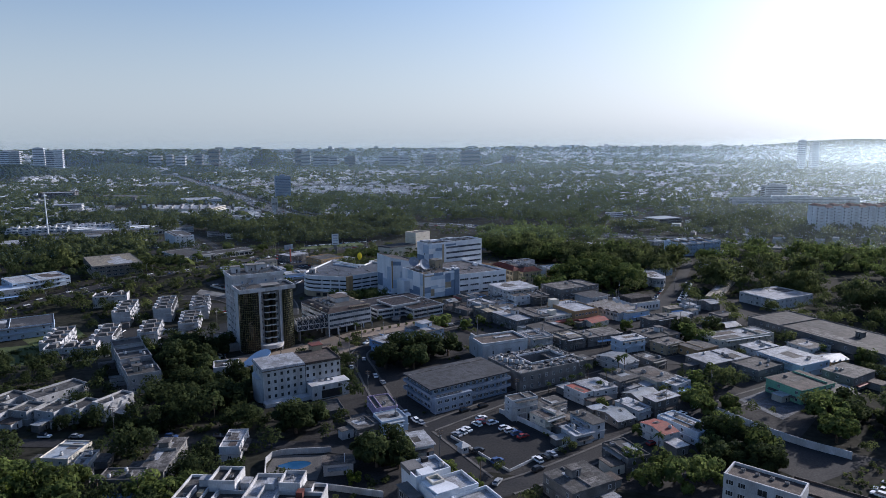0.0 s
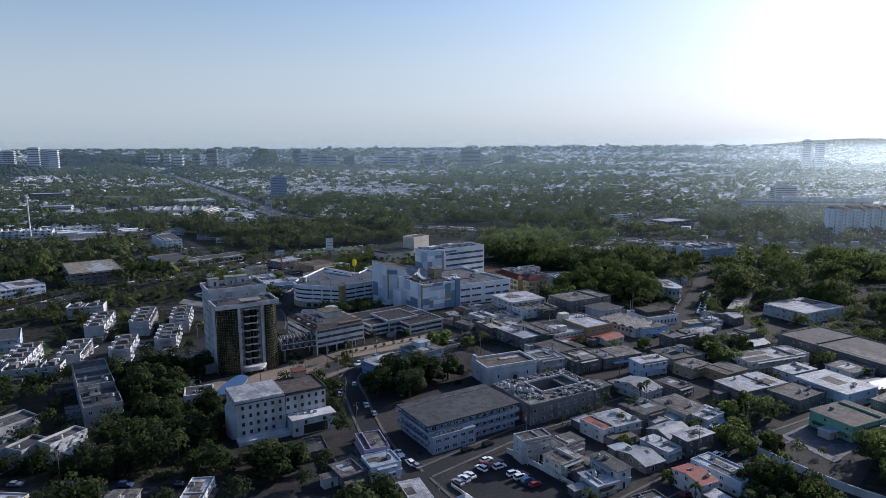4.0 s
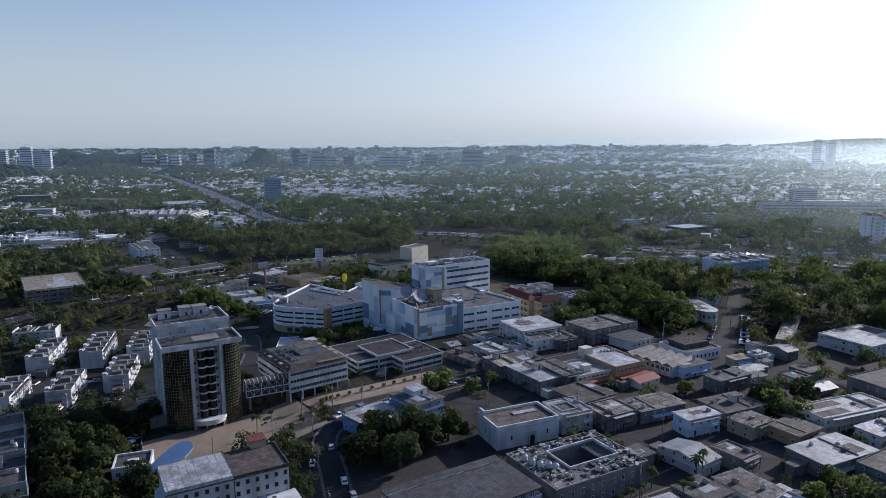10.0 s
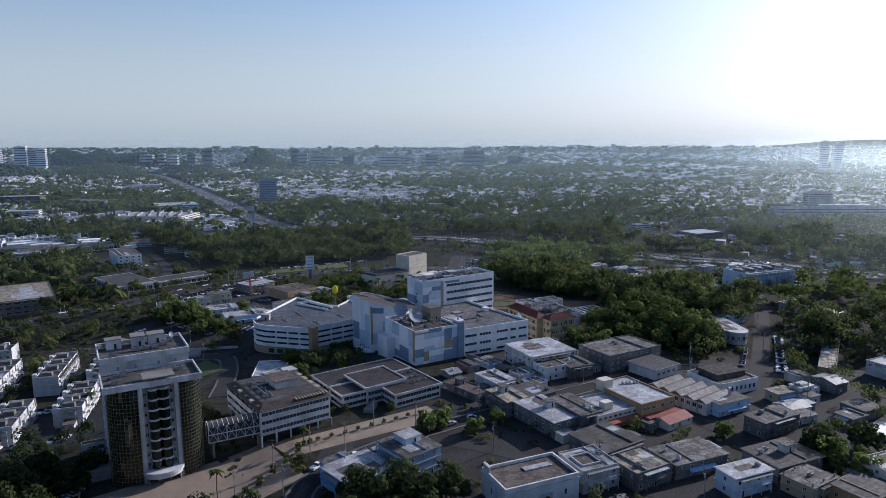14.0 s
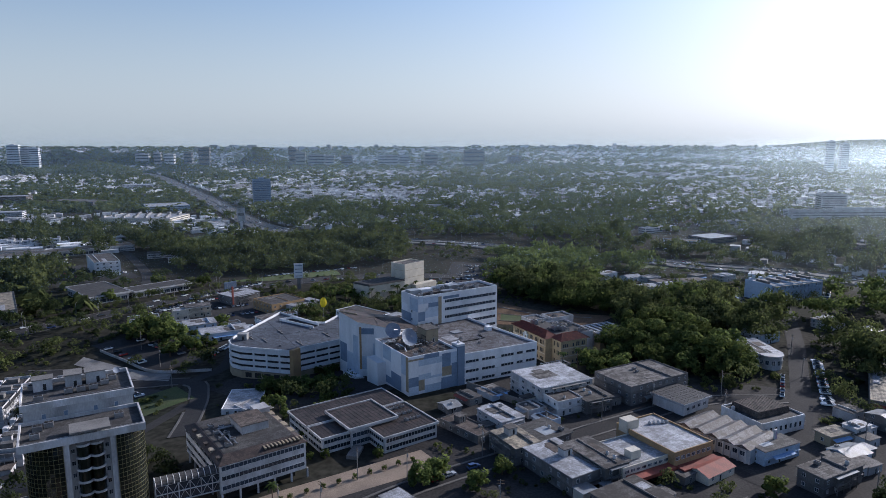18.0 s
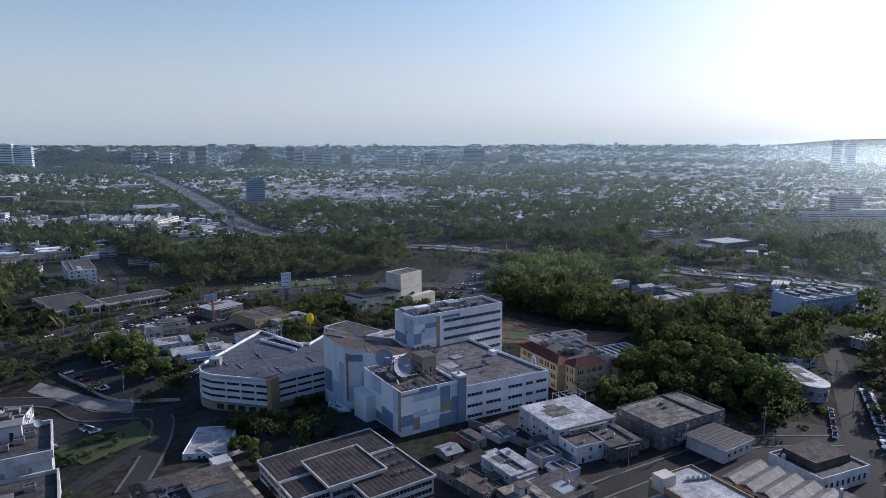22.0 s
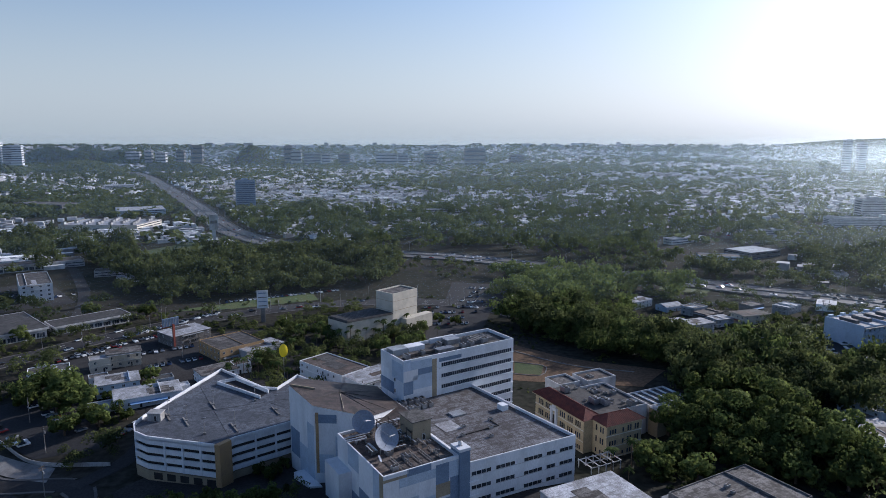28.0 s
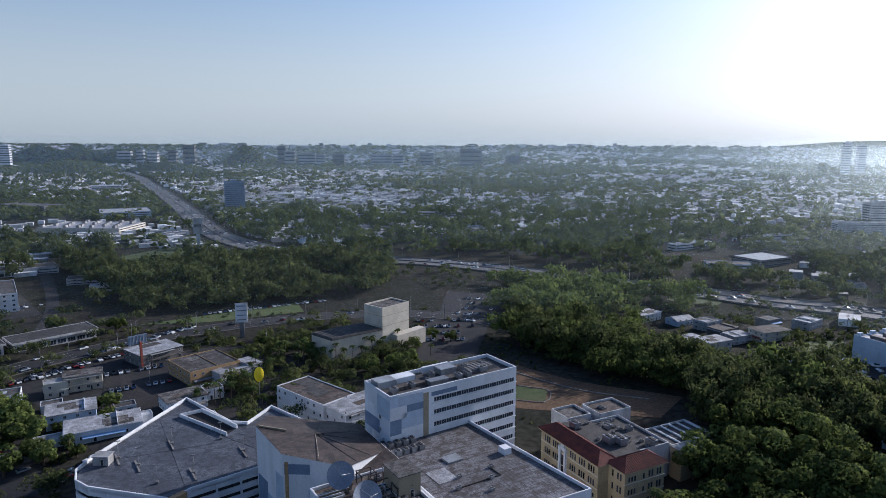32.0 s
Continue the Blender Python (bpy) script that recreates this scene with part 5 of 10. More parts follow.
for x, w, top, tone in [(72, 96, 66, "grey"), (-1189, 50, 77, "grey"), (-1266, 36, 56, "grey"), (-772, 36, 75, "grey"), (-737, 44, 56, "dull"), (-662, 76, 45, "dull"), (-519, 52, 41, "grey"), (-327, 96, 43, "dull"), (-127, 60, 50, "grey"), (-1356, 46, 48, "white"), (-1412, 30, 54, "dull"), (-1483, 60, 49, "white"), (-600, 40, 42, "dull"), (260, 60, 40, "grey"), (-252, 44, 40, "dull")]:
    tower_block(x, 3250, 6, w, 28, top - gz(x, 3250), "hazy apartment block below the skyline", tone, 4, cols=max(3, int(w / 10)))


def bayed_flats(x, y, rot, bays, label):
    """A long slab of flats: bays stepping forward in turn, a stack of balconies in each, small red gables on top."""
    root = thing("apartment_block", x, y, gz(x, y), rot, label, "apartment block")
    h, bw, fh = 33.5, 9.2, 3.3
    for k in range(bays):
        x0, out = k * bw, 2.2 * (k % 2)
        part("wall", Shape().box(x0, -out, -4, x0 + bw, 15, h - 1.2 * (k % 2)), "bright", root)
        part("gable_roof", Shape().prism([(x0 + 0.4, -out - 0.4), (x0 + bw - 0.4, -out - 0.4), (x0 + bw - 0.4, 15), (x0 + 0.4, 15)], h - 1.2 * (k % 2), h + 2.6 - 1.2 * (k % 2), scale=0.45), "tile", root, "small terracotta hipped roof")
        for fl in range(10):
            z = 0.8 + fl * fh
            part("window", window_mesh(1.7, 1.5, "frame", "window", 1), None, root, at=pose(x0 + 2.0, -out, z))
            part("balcony", Shape().box(x0 + 4.8, -out - 1.1, z - 0.7, x0 + 7.7, -out, z - 0.5).box(x0 + 4.8, -out - 1.1, z - 0.5, x0 + 7.7, -out - 1.0, z + 0.4), "white", root)
    for fl in range(10):
        part("window", window_mesh(1.4, 1.5, "frame", "window", 1), None, root, at=pose(0, 6, 0.8 + fl * fh, 0, 0, -90))
    return root


bayed_flats(382, 699, 3, 9, "long white slab of flats with stacked balconies")


def skyline():
    rng = np.random.default_rng(61)
    n = 620
    x, y = rng.uniform(-3400, 3400, n), rng.uniform(4350, 4900, n)
    z = height_at(x, y)
    tall = np.where(rng.random(n) < 0.22, rng.uniform(10, 27, n), rng.uniform(3, 10, n)) * np.where(np.abs(x + 300) < 1500, 1.0, 0.55)
    return tagged(new("backdrop_city", boxes_mesh("backdrop_city", x, y, z, rng.uniform(15, 60, n), rng.uniform(15, 40, n), tall, rng.uniform(0, 0.6, n), "far_roofs")), "distant city blocks along the horizon", "skyline", kind="stuff")


skyline()


def hill(x, y, w, h, label):
    s, n = Shape(), 24
    rows = []
    for j in range(7):
        r = 1 - j / 6
        rows.append([(w / 2 * r * math.cos(2 * math.pi * k / n) * (1 + 0.12 * math.sin(k * 2.1 + j)), 130 * r * math.sin(2 * math.pi * k / n), h * (1 - r ** 1.7) * (1 + 0.1 * math.sin(k * 1.3))) for k in range(n)])
    for j in range(6):
        for k in range(n):
            s.poly([rows[j][k], rows[j][(k + 1) % n], rows[j + 1][(k + 1) % n], rows[j + 1][k]])
    single("hill", s, "ground", x, y, gz(x, y) - 4, 0, label, "hill", kind="structure")
    rng = np.random.default_rng(int(w + h))
    m = int(w * 1.6)
    t, r = rng.random(m) * 6.2832, np.sqrt(rng.random(m))
    temp = leaf_cloud(rng, np.array([(rng.uniform(-0.5, 0.5), rng.uniform(-0.5, 0.5), rng.uniform(0.3, 0.7)) for _ in range(4)]), rng.uniform(0.35, 0.55, 4), 16, 0.34, 0.8)
    px, py, pz = x + w / 2 * r * np.cos(t), y + 130 * r * np.sin(t), gz(x, y) - 5 + h * (1 - r ** 1.7)
    out = [temp * (9 + 6 * rng.random()) + np.array([px[k], py[k], pz[k]]) for k in range(m)]
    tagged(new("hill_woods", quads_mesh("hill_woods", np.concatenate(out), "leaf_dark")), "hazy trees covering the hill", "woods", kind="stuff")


hill(-1640, 2440, 420, 38, "wooded ridge under the apartment towers")
hill(-1330, 2560, 300, 34, "wooded ridge behind the stores")
hill(-1050, 2680, 300, 30, "low wooded ridge behind the stores")
hill(-954, 3300, 170, 84, "wooded limestone hill on the skyline")
hill(-1900, 3300, 330, 70, "wooded hills on the skyline")
hill(-1735, 3320, 240, 73, "wooded hills on the skyline")
hill(-1530, 3340, 460, 58, "low wooded hills on the skyline")
hill(2900, 4800, 1500, 46, "long hazy ridge on the skyline")


def haze_veil(r, air, label):
    """A curved translucent sheet added round the far plain to imitate hazy air."""
    s = Shape()
    pts = [(r * math.sin(radians(a)), 150 + r * math.cos(radians(a))) for a in range(-60, 61, 3)]
    for (ax, ay), (bx, by) in zip(pts, pts[1:]):
        s.poly([(ax, ay, -25), (bx, by, -25), (bx, by, 124), (ax, ay, 124)])
    single("haze", s, air, 0, 0, 0, 0, label, "haze", kind="structure")


# six added sheets, denser with distance, build up the haze
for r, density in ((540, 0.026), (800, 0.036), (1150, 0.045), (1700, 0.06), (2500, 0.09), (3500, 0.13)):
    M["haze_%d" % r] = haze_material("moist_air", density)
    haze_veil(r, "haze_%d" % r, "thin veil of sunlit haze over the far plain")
# ---- houses ----
house(55.3, 313.9, 30, 14.4, 12.6, 6, "two-storey grey house with a tan coated roof", "grey", "roof_tan")
house(49.0, 330.6, 34, 17.3, 16.2, 5.5, "grey concrete house with a stained flat roof", "grey", "roof")
house(72.8, 321.9, 24, 20.5, 12.1, 5, "long grey shop house with a patched roof", "grey", "roof")
house(84.3, 308.0, 24, 14.5, 7.4, 6.5, "pale blue two-storey house with a white coated roof", "pale_blue", "roof_white")
house(101.4, 320.5, 25, 18.9, 13.4, 5.5, "grey house with a cluttered flat roof", "grey", "roof")
house(102.6, 306.9, 33, 12.2, 9.5, 5, "sand-coloured house with a bare concrete roof", "sand", "roof")
house(115.5, 302.1, 32, 13.4, 11.1, 4.5, "ochre house with a weathered flat roof", "ochre", "roof")
house(140.5, 317.0, 22, 34.5, 12.8, 6, "wide cream house with a stained white roof", "cream", "roof_white")
house(118.1, 284.1, 26, 24.3, 14.0, 5, "grey house with a stained white roof", "grey", "roof_white")
house(187.6, 318.3, -64, 73.4, 30.6, 7, "large warehouse with a worn grey flat roof", "grey", "roof", name='warehouse', category='warehouse', group='')
house(150.2, 282.0, 26, 18.5, 21.8, 6, "pale blue shop building with a bright white roof", "pale_blue", "roof_white")
house(137.7, 251.2, 26, 19.5, 15.6, 6, "green-painted house with a brown flat roof", "green", "roof_brown")
house(163.6, 263.1, 33, 16.7, 12.7, 6, "grey two-storey house with a worn roof", "grey", "roof")
house(145.2, 245.6, 16, 18.4, 13.1, 4, "low grey house with a concrete roof", "grey", "roof")
house(35.6, 173.6, 30, 15.2, 13.0, 6, "grey workshop with a dark membrane roof", "grey", "roof_dark")
house(54.0, 193.3, 25, 8.5, 12.7, 5, "grey house with a dark flat roof", "grey", "roof_dark")
house(69.2, 209.3, 27, 6.4, 11.1, 6, "white two-storey house with a red roof", "white", "red")
house(79.6, 214.0, 33, 8.5, 17.0, 5, "long pale blue house with a white roof", "pale_blue", "roof_white")
house(46.2, 215.0, 30, 5.4, 11.6, 6, "white two-storey house with a dark roof", "white", "roof_dark")
house(41.6, 209.4, 27, 7.1, 8.1, 4, "small white house with a white roof", "white", "roof_white")
house(58.3, 225.4, 29, 7.9, 12.1, 4, "low grey house with a weathered roof", "grey", "roof")
house(66.3, 231.4, 33, 6.8, 11.2, 4, "white house with a streaky white roof", "white", "roof_white")
house(77.5, 234.4, 30, 12.0, 6.1, 6, "two-storey grey house with a pale roof", "grey", "roof_white")
house(72.7, 242.5, 33, 11.5, 9.5, 5, "grey house with a mouldy concrete roof", "grey", "roof")
house(48.8, 244.9, 35, 5.5, 10.8, 5, "white house with a red tin roof", "white", "red")
house(56.4, 249.1, 27, 11.4, 12.0, 5, "white house with a pale blue-white roof", "white", "roof_white")
house(68.0, 258.2, 33, 11.4, 10.9, 5.5, "grey house with a dark roof", "grey", "roof_dark")
house(83.0, 262.4, 29, 11.3, 15.1, 4.5, "cream house with a weathered roof", "cream", "roof")
house(89.4, 252.7, 39, 10.7, 6.1, 5, "white house with a bright white roof", "white", "roof_white")
house(73.0, 282.9, 35, 9.8, 15.7, 6, "white two-storey row house with a tan roof", "white", "roof_tan")
house(87.3, 283.4, 34, 8.5, 10.9, 5, "grey house with a flat roof", "grey", "roof")
house(131.5, 274.8, 32, 17.8, 13.2, 5, "grey row house with a worn roof", "grey", "roof")
house(143.6, 300.2, 27, 14.9, 8.7, 5, "white house with a white roof", "white", "roof_white")
house(168.7, 303.5, 25, 15.3, 11.7, 5, "white house with a streaked roof", "white", "roof")
house(169.5, 286.2, 23, 11.0, 9.0, 5, "orange house with a flat roof", "ochre", "roof")
house(38.1, 419.3, 28, 24.4, 22.1, 8, "white clinic annex with a bright white roof", "white", "roof_white", ww=1.6)
house(39.8, 403.5, 27, 11.2, 11.9, 6, "white house with a rusty brown roof", "white", "roof_brown")
house(51.2, 406.3, 26, 12.0, 12.8, 5.5, "grey house with a stained roof", "grey", "roof")
house(75.6, 423.1, 31, 31.9, 20.4, 8, "grey three-storey shop building with a mouldy flat roof", "grey", "roof", floors=3)
house(19.2, 366.3, 30, 9.8, 14.6, 6, "dark grey shop with a tan roof", "grey", "roof_tan")
house(32.7, 352.6, 33, 13.5, 22.5, 6, "grey shop house with a patched white roof", "grey", "roof_white")
house(43.0, 354.3, 30, 9.6, 18.6, 7, "grey two-storey shop house with a cluttered roof", "grey", "roof")
house(28.9, 375.8, 36, 15.3, 13.3, 4, "low grey workshop with a dark roof", "grey", "roof_dark")
house(15.8, 388.2, 34, 10.3, 14.8, 5, "white house with a framed white roof", "white", "roof_white")
house(3.4, 382.0, 43, 7.8, 19.6, 3.2, "row of low sheds with brown roofs", "grey", "roof_brown", clutter=False)
house(102.6, 365.8, 27, 16.4, 7.1, 5, "pale blue shed with a dark roof", "pale_blue", "roof_dark")
house(77.9, 353.4, 35, 13.1, 7.8, 4, "low building with a red tin roof", "cream", "red")
house(111.5, 348.8, 29, 18.7, 8.3, 6, "grey house with a pale worn roof", "grey", "roof")
house(126.8, 365.4, 25, 10.7, 8.1, 4, "low blue house with a tin roof", "pale_blue", "tin")
house(128.3, 377.3, 23, 9.9, 6.0, 4, "low house with a tan roof", "sand", "roof_tan")
house(138.1, 380.7, 27, 8.2, 5.0, 5, "small white house with a white roof", "white", "roof_white")
FLAT = dict(name="apartment_block", category="apartment block", group="walk-up flats", floors=3)
for x, y, rot, w, d in [(-217.6, 418, 108, 36, 9.6), (-195.9, 429, 108, 38, 9.6), (-173.8, 434, 108, 34, 9.6), (-163.5, 391, 108, 32, 9.6), (-178.5, 370, 108, 30, 9.2), (-200.6, 362, 108, 30, 9.4), (-222.9, 352, 108, 34, 9.4)]:
    house(x, y, rot, w, d, 8.6, "white three-storey walk-up flats with stepped parapets", "white", "roof_dark", **FLAT)
house(-202.0, 329.8, 17, 24.5, 9, 8.2, "long white walk-up flats facing a lawn", "white", "roof_dark", **FLAT)
house(-246.5, 454.5, 17, 22, 10, 8.2, "long white walk-up flats with a dark roof", "white", "roof_dark", **FLAT)
# stepped row of terraces on the slope
for k in range(5):
    x, y = -141.0 - 0.56 * 11.1 * (k - 2), 274.6 + 0.83 * 11.1 * (k - 2)
    house(x, y, 34, 12.6, 10.9, 8.2 - 0.9 * (k % 2) + 0.3 * k, "dull white stepped terrace with a dark framed roof", "dull", "roof_dark", group="terraced houses", name="terraced_house", floors=2, par=1.1 if k % 2 else 0.7, sides="flr", clutter=False)
for x, y, rot, w, d, h, lab, wl, rf in [(-127.0, 229.5, 66, 13, 6, 7.0, "white terraced house with a sunlit gable", "white", "roof_dark"), (-136.5, 226.0, 72, 10, 7.5, 6.0, "dull terraced house with blue shutters and a roof terrace", "dull", "roof_dark"),
                                        (-146.0, 225.0, 76, 11, 9, 5.4, "dull terraced house with a framed dark roof", "dull", "roof_dark"), (-156.0, 224.0, 78, 9, 8, 5.6, "dull terraced house with a dark flat roof", "dull", "roof_dark"),
                                        (-165.0, 222.0, 78, 9, 9, 5.4, "dull terraced house with white cross walls", "dull", "roof_dark"), (-157.0, 243.0, 60, 20, 10, 5.2, "low dull house with a wide dark roof", "dull", "roof_dark"), (-172.0, 236.0, 70, 12, 9, 4.4, "low dull house with a framed dark roof", "dull", "roof_dark")]:
    house(x, y, rot, w, d, h, lab, wl, rf, group="terraced houses", name="terraced_house", par=0.8, sides="flr", clutter=False)
house(-122.2, 191.1, 86, 12.5, 9.1, 5, "cream house with a pale sheet roof", "cream", "tin")
house(-114.2, 187.8, 98, 9.6, 4.8, 4, "low white annex with a bright tin roof", "white", "tin")
house(-89.0, 186.3, 95, 22.1, 7.1, 6, "bare concrete house with a stained flat roof", "concrete", "roof")
house(-94.6, 172.1, 93, 7.1, 11.7, 7, "grey two-storey house with a flat roof", "grey", "roof")
house(-71.8, 199.8, 95, 13.1, 6.4, 5, "white house with a patched roof", "white", "roof_white")
house(-26.5, 228.9, 22, 8.2, 12.7, 6, "pink and blue house with a parapet roof", "pink", "roof")
house(-22.4, 218.3, 28, 9.8, 8.5, 5, "pale blue house with a metal roof", "pale_blue", "tin")
house(-31.6, 214.7, 35, 8.1, 8.3, 4, "grey house with a fibre-cement roof", "grey", "roof")
house(-45.5, 232.2, 24, 6.4, 11.0, 3, "low grey shed with a dark roof", "grey", "roof_dark")
house(-13.4, 200.8, 23, 10.7, 10.7, 4, "low white house with a clean white roof", "white", "roof_white")
house(-35.4, 186.8, 11, 9.0, 4.7, 4, "white pool house with dark shutters", "white", "roof_brown")
house(24.7, 228.9, 25, 10.7, 5.6, 8, "narrow white three-storey house with a painted wall", "white", "roof", floors=3)
house(33.1, 220.6, 36, 9.0, 7.7, 5, "cream house with a pale flat roof", "cream", "roof")
house(36.5, 232.3, 33, 8.6, 6.8, 5, "white house with a grey roof", "white", "roof")
# ---- the large buildings ----
def band(root, w, d, side, z, h, run=None, s=0.0, glass="window", frame_mat="frame", pane=1.5, name="window_band"):
    """A ribbon window along one side."""
    run = run or (w if side in "fb" else d) - 1.0
    part(name, window_mesh(run, h, frame_mat, glass, max(1, int(run / pane))), None, root, at=side_pose(w, d, side, s, z))


def arc(cx, cy, rx, ry, a0, a1, n):
    return [(cx + rx * math.sin(radians(a0 + (a1 - a0) * k / n)), cy - ry * math.cos(radians(a0 + (a1 - a0) * k / n))) for k in range(n + 1)]


def curved_glass(root, pts, z0, z1, rows):
    """A curved curtain wall: glass sheet and a proud bronze grid."""
    g, m = Shape(), Shape()
    for (ax, ay), (bx, by) in zip(pts, pts[1:]):
        g.poly([(ax, ay, z0), (bx, by, z0), (bx, by, z1), (ax, ay, z1)])
    part("curtain_glass", g, "dark_glass", root, "dark curved curtain glass")
    for x, y in pts:
        m.box(x - 0.035, y - 0.035, z0, x + 0.035, y + 0.035, z1)
    for r in range(rows + 1):
        z = z0 + (z1 - z0) * r / rows
        for (ax, ay), (bx, by) in zip(pts, pts[1:]):
            t = Vector((bx - ax, by - ay)).normalized() * 0.001
            o = Vector((t.y, -t.x)).normalized() * 0.06
            m.prism([(ax - o.x, ay - o.y), (ax + o.x, ay + o.y), (bx + o.x, by + o.y), (bx - o.x, by - o.y)], z - 0.04, z + 0.04)
    tagged(part("mullion_grid", m, "gold_frame", root, "bronze mullion grid"), kind="stuff")


def glass_tower():
    Z0 = -2.8
    H1, H2 = 29.6 - Z0, 33.6 - Z0
    root = thing("office_tower", -95.7, 320.8, Z0, 32, "white office tower with dark curved glass corners", "office tower")
    # body: front block with its recess, taller rear block
    front = [(-13.4, 8), (-13.4, -1.5)] + [(-5.2, -5.5), (-5.2, -7.6), (-3.9, -7.6), (-3.9, -5.6), (5.1, -5.6), (5.1, -7.6), (6.4, -7.6), (6.4, -5.5), (13.4, -1.5), (13.4, 8)]
    part("wall", Shape().prism(front[::-1], -2, H1 - 1.2), "white", root, "white painted front block")
    part("wall", Shape().box(-13.6, 7.6, -2, 12.2, 25.8, H2 - 0.9, skip="t"), "white", root)
    curved_glass(root, arc(-5.3, -1.4, 8.3, 6.6, -90, 0, 12), 0.6, H1 - 1.4, 26)
    curved_glass(root, arc(6.5, -1.4, 7.1, 6.6, 0, 90, 12), 0.6, H1 - 1.4, 26)
    # cornice, roofs and parapets
    o = [(-14.6, -8.4), (13.4, -8.4), (13.4, 7.2), (-14.6, 7.2)]
    part("cornice", Shape().prism(o, H1 - 1.4, H1 - 0.5).ring(o, 0.45, H1 - 0.5, H1 + 0.5), "white", root)
    part("roof", Shape().box(-14.1, -7.9, H1 - 0.5, 12.9, 7.0, H1 - 0.42), "roof_dark", root)
    o = [(-14.2, 7.2), (12.6, 7.2), (12.6, 26.2), (-14.2, 26.2)]
    part("cornice", Shape().prism(o, H2 - 0.9, H2 - 0.2).ring(o, 0.4, H2 - 0.2, H2 + 0.9), "white", root)
    part("roof", Shape().box(-13.8, 7.6, H2 - 0.2, 12.2, 25.8, H2 - 0.12), "roof_dark", root)
    # central stair bays with ring balconies
    for cx in (-0.9, 2.1):
        pts = arc(cx, -6.2, 1.55, 1.9, -95, 95, 10)
        part("bay", Shape().prism([(cx + 1.3, -5), (cx - 1.3, -5)] + pts[::1], 3.6, H1 + 1.2), "dark_glass", root, "rounded dark glass stair bay")
        for k in range(9):
            ring = arc(cx, -6.2, 1.85, 2.2, -95, 95, 10)
            part("ring_ledge", Shape().prism([(cx + 1.5, -5), (cx - 1.5, -5)] + ring, 3.6 + k * 3.25, 4.1 + k * 3.25), "white", root)
        part("bay_cap", Shape().prism([(cx + 1.5, -5), (cx - 1.5, -5)] + arc(cx, -6.2, 1.75, 2.1, -95, 95, 10), H1 - 2.2, H1 + 1.0), "grey", root)
    part("cap_slab", Shape().box(-3.6, -9.0, H1 + 1.2, 5.4, -2.5, H1 + 1.6), "concrete", root, "pale concrete slab over the bays")
    for x0, x1, y, z in ((-14.2, 12.2, 7.9, H2 + 1.15), (-14.2, 12.9, -8.2, H1 + 0.75)):
        part("rail", Shape().rod((x0, y, z), (x1, y, z), 0.05, 4).rod((x0, y, z - 0.35), (x1, y, z - 0.35), 0.04, 4), "metal", root)
    for x in (-9, -4, 3, 8):
        part("roof_door", window_mesh(1.0, 2.1, "frame", "slate_blue", 0), None, root, at=pose(x, 7.6, H1 - 0.4))
    for z0, z1, rx, ry in ((3.2, 4.2, 6.2, 5.2), (2.2, 3.2, 5.8, 4.8)):
        part("canopy", Shape().prism([(6.0, -5.6), (-4.8, -5.6)] + arc(0.6, -6.5, rx, ry, -88, 88, 16), z0, z1), "white", root, "curved white entrance canopy")
    for k in range(4):
        part("pillar", Shape().tube(-3.9 + k * 3.0, -8.5, -0.5, 2.2, 0.35, 8), "concrete", root)
    for fl in range(8):
        for s in (-3.2, 4.4):
            part("window", window_mesh(0.9, 1.2), None, root, at=pose(s, -5.6, 4.6 + fl * 3.25))
        for k in range(6):
            part("window", window_mesh(1.9, 1.5, "frame", "blue_glass", 1), None, root, at=pose(-13.6, 23.5 - k * 3.4, 4.6 + fl * 3.5, 0, 0, -90))
        for k in range(4):
            part("window", window_mesh(1.8, 1.4, "frame", "window", 1), None, root, at=pose(12.2, 12 + k * 3.6, 4.6 + fl * 3.5, 0, 0, 90))
    # terrace wall at the foot
    part("terrace", Shape().box(-21, 2, -2, -13.6, 26, 3.2).ring([(-21, 2), (-13.7, 2), (-13.7, 26), (-21, 26)], 0.25, 3.2, 4.0), "concrete", root, "concrete terrace at the foot")
    # things on the roof
    for x, y, w, d, h, lab in ((-9.0, 21.5, 4.6, 3.6, 3.2, "small rooftop plant hut with pale roof"), (-1.6, 21.0, 4.0, 5.0, 3.6, "open-topped rooftop lift housing"), (4.0, 21.5, 5.0, 4.0, 3.4, "rooftop plant hut with pale slab")):
        rooftop_hut(-95.7, 320.8, 32, x, y, Z0 + H2 - 0.12, w, d, h, lab)
    for x, y, z in ((-3, 14.5, H2), (0, 14.5, H2), (3, 14.5, H2), (6, 17, H2), (8, 20, H2), (-10, 12, H2), (-11.5, 22, H2), (-10.5, 2, H1 - 0.4), (-8, 3.4, H1 - 0.4), (8, 1, H1 - 0.4), (-11, -3, H1 - 0.4)):
        put_on(AC, -95.7, 320.8, 32, x, y, Z0 + z - 0.1, 1.2)
    put_on(DISH, -95.7, 320.8, 32, 9.5, 24.5, Z0 + H2 - 0.1, 0.28)


def put_on(proto, bx, by, rot, x, y, z, size=1.0, turn=0.0, label=""):
    """Copy a thing onto a roof, by the building's own axes."""
    c, s = math.cos(radians(rot)), math.sin(radians(rot))
    ob = copy_thing(proto, pose(bx + x * c - y * s, by + x * s + y * c, z, 0, 0, rot + turn))
    ob.scale = (size, size, size)
    if label:
        ob["label"] = label
    return ob


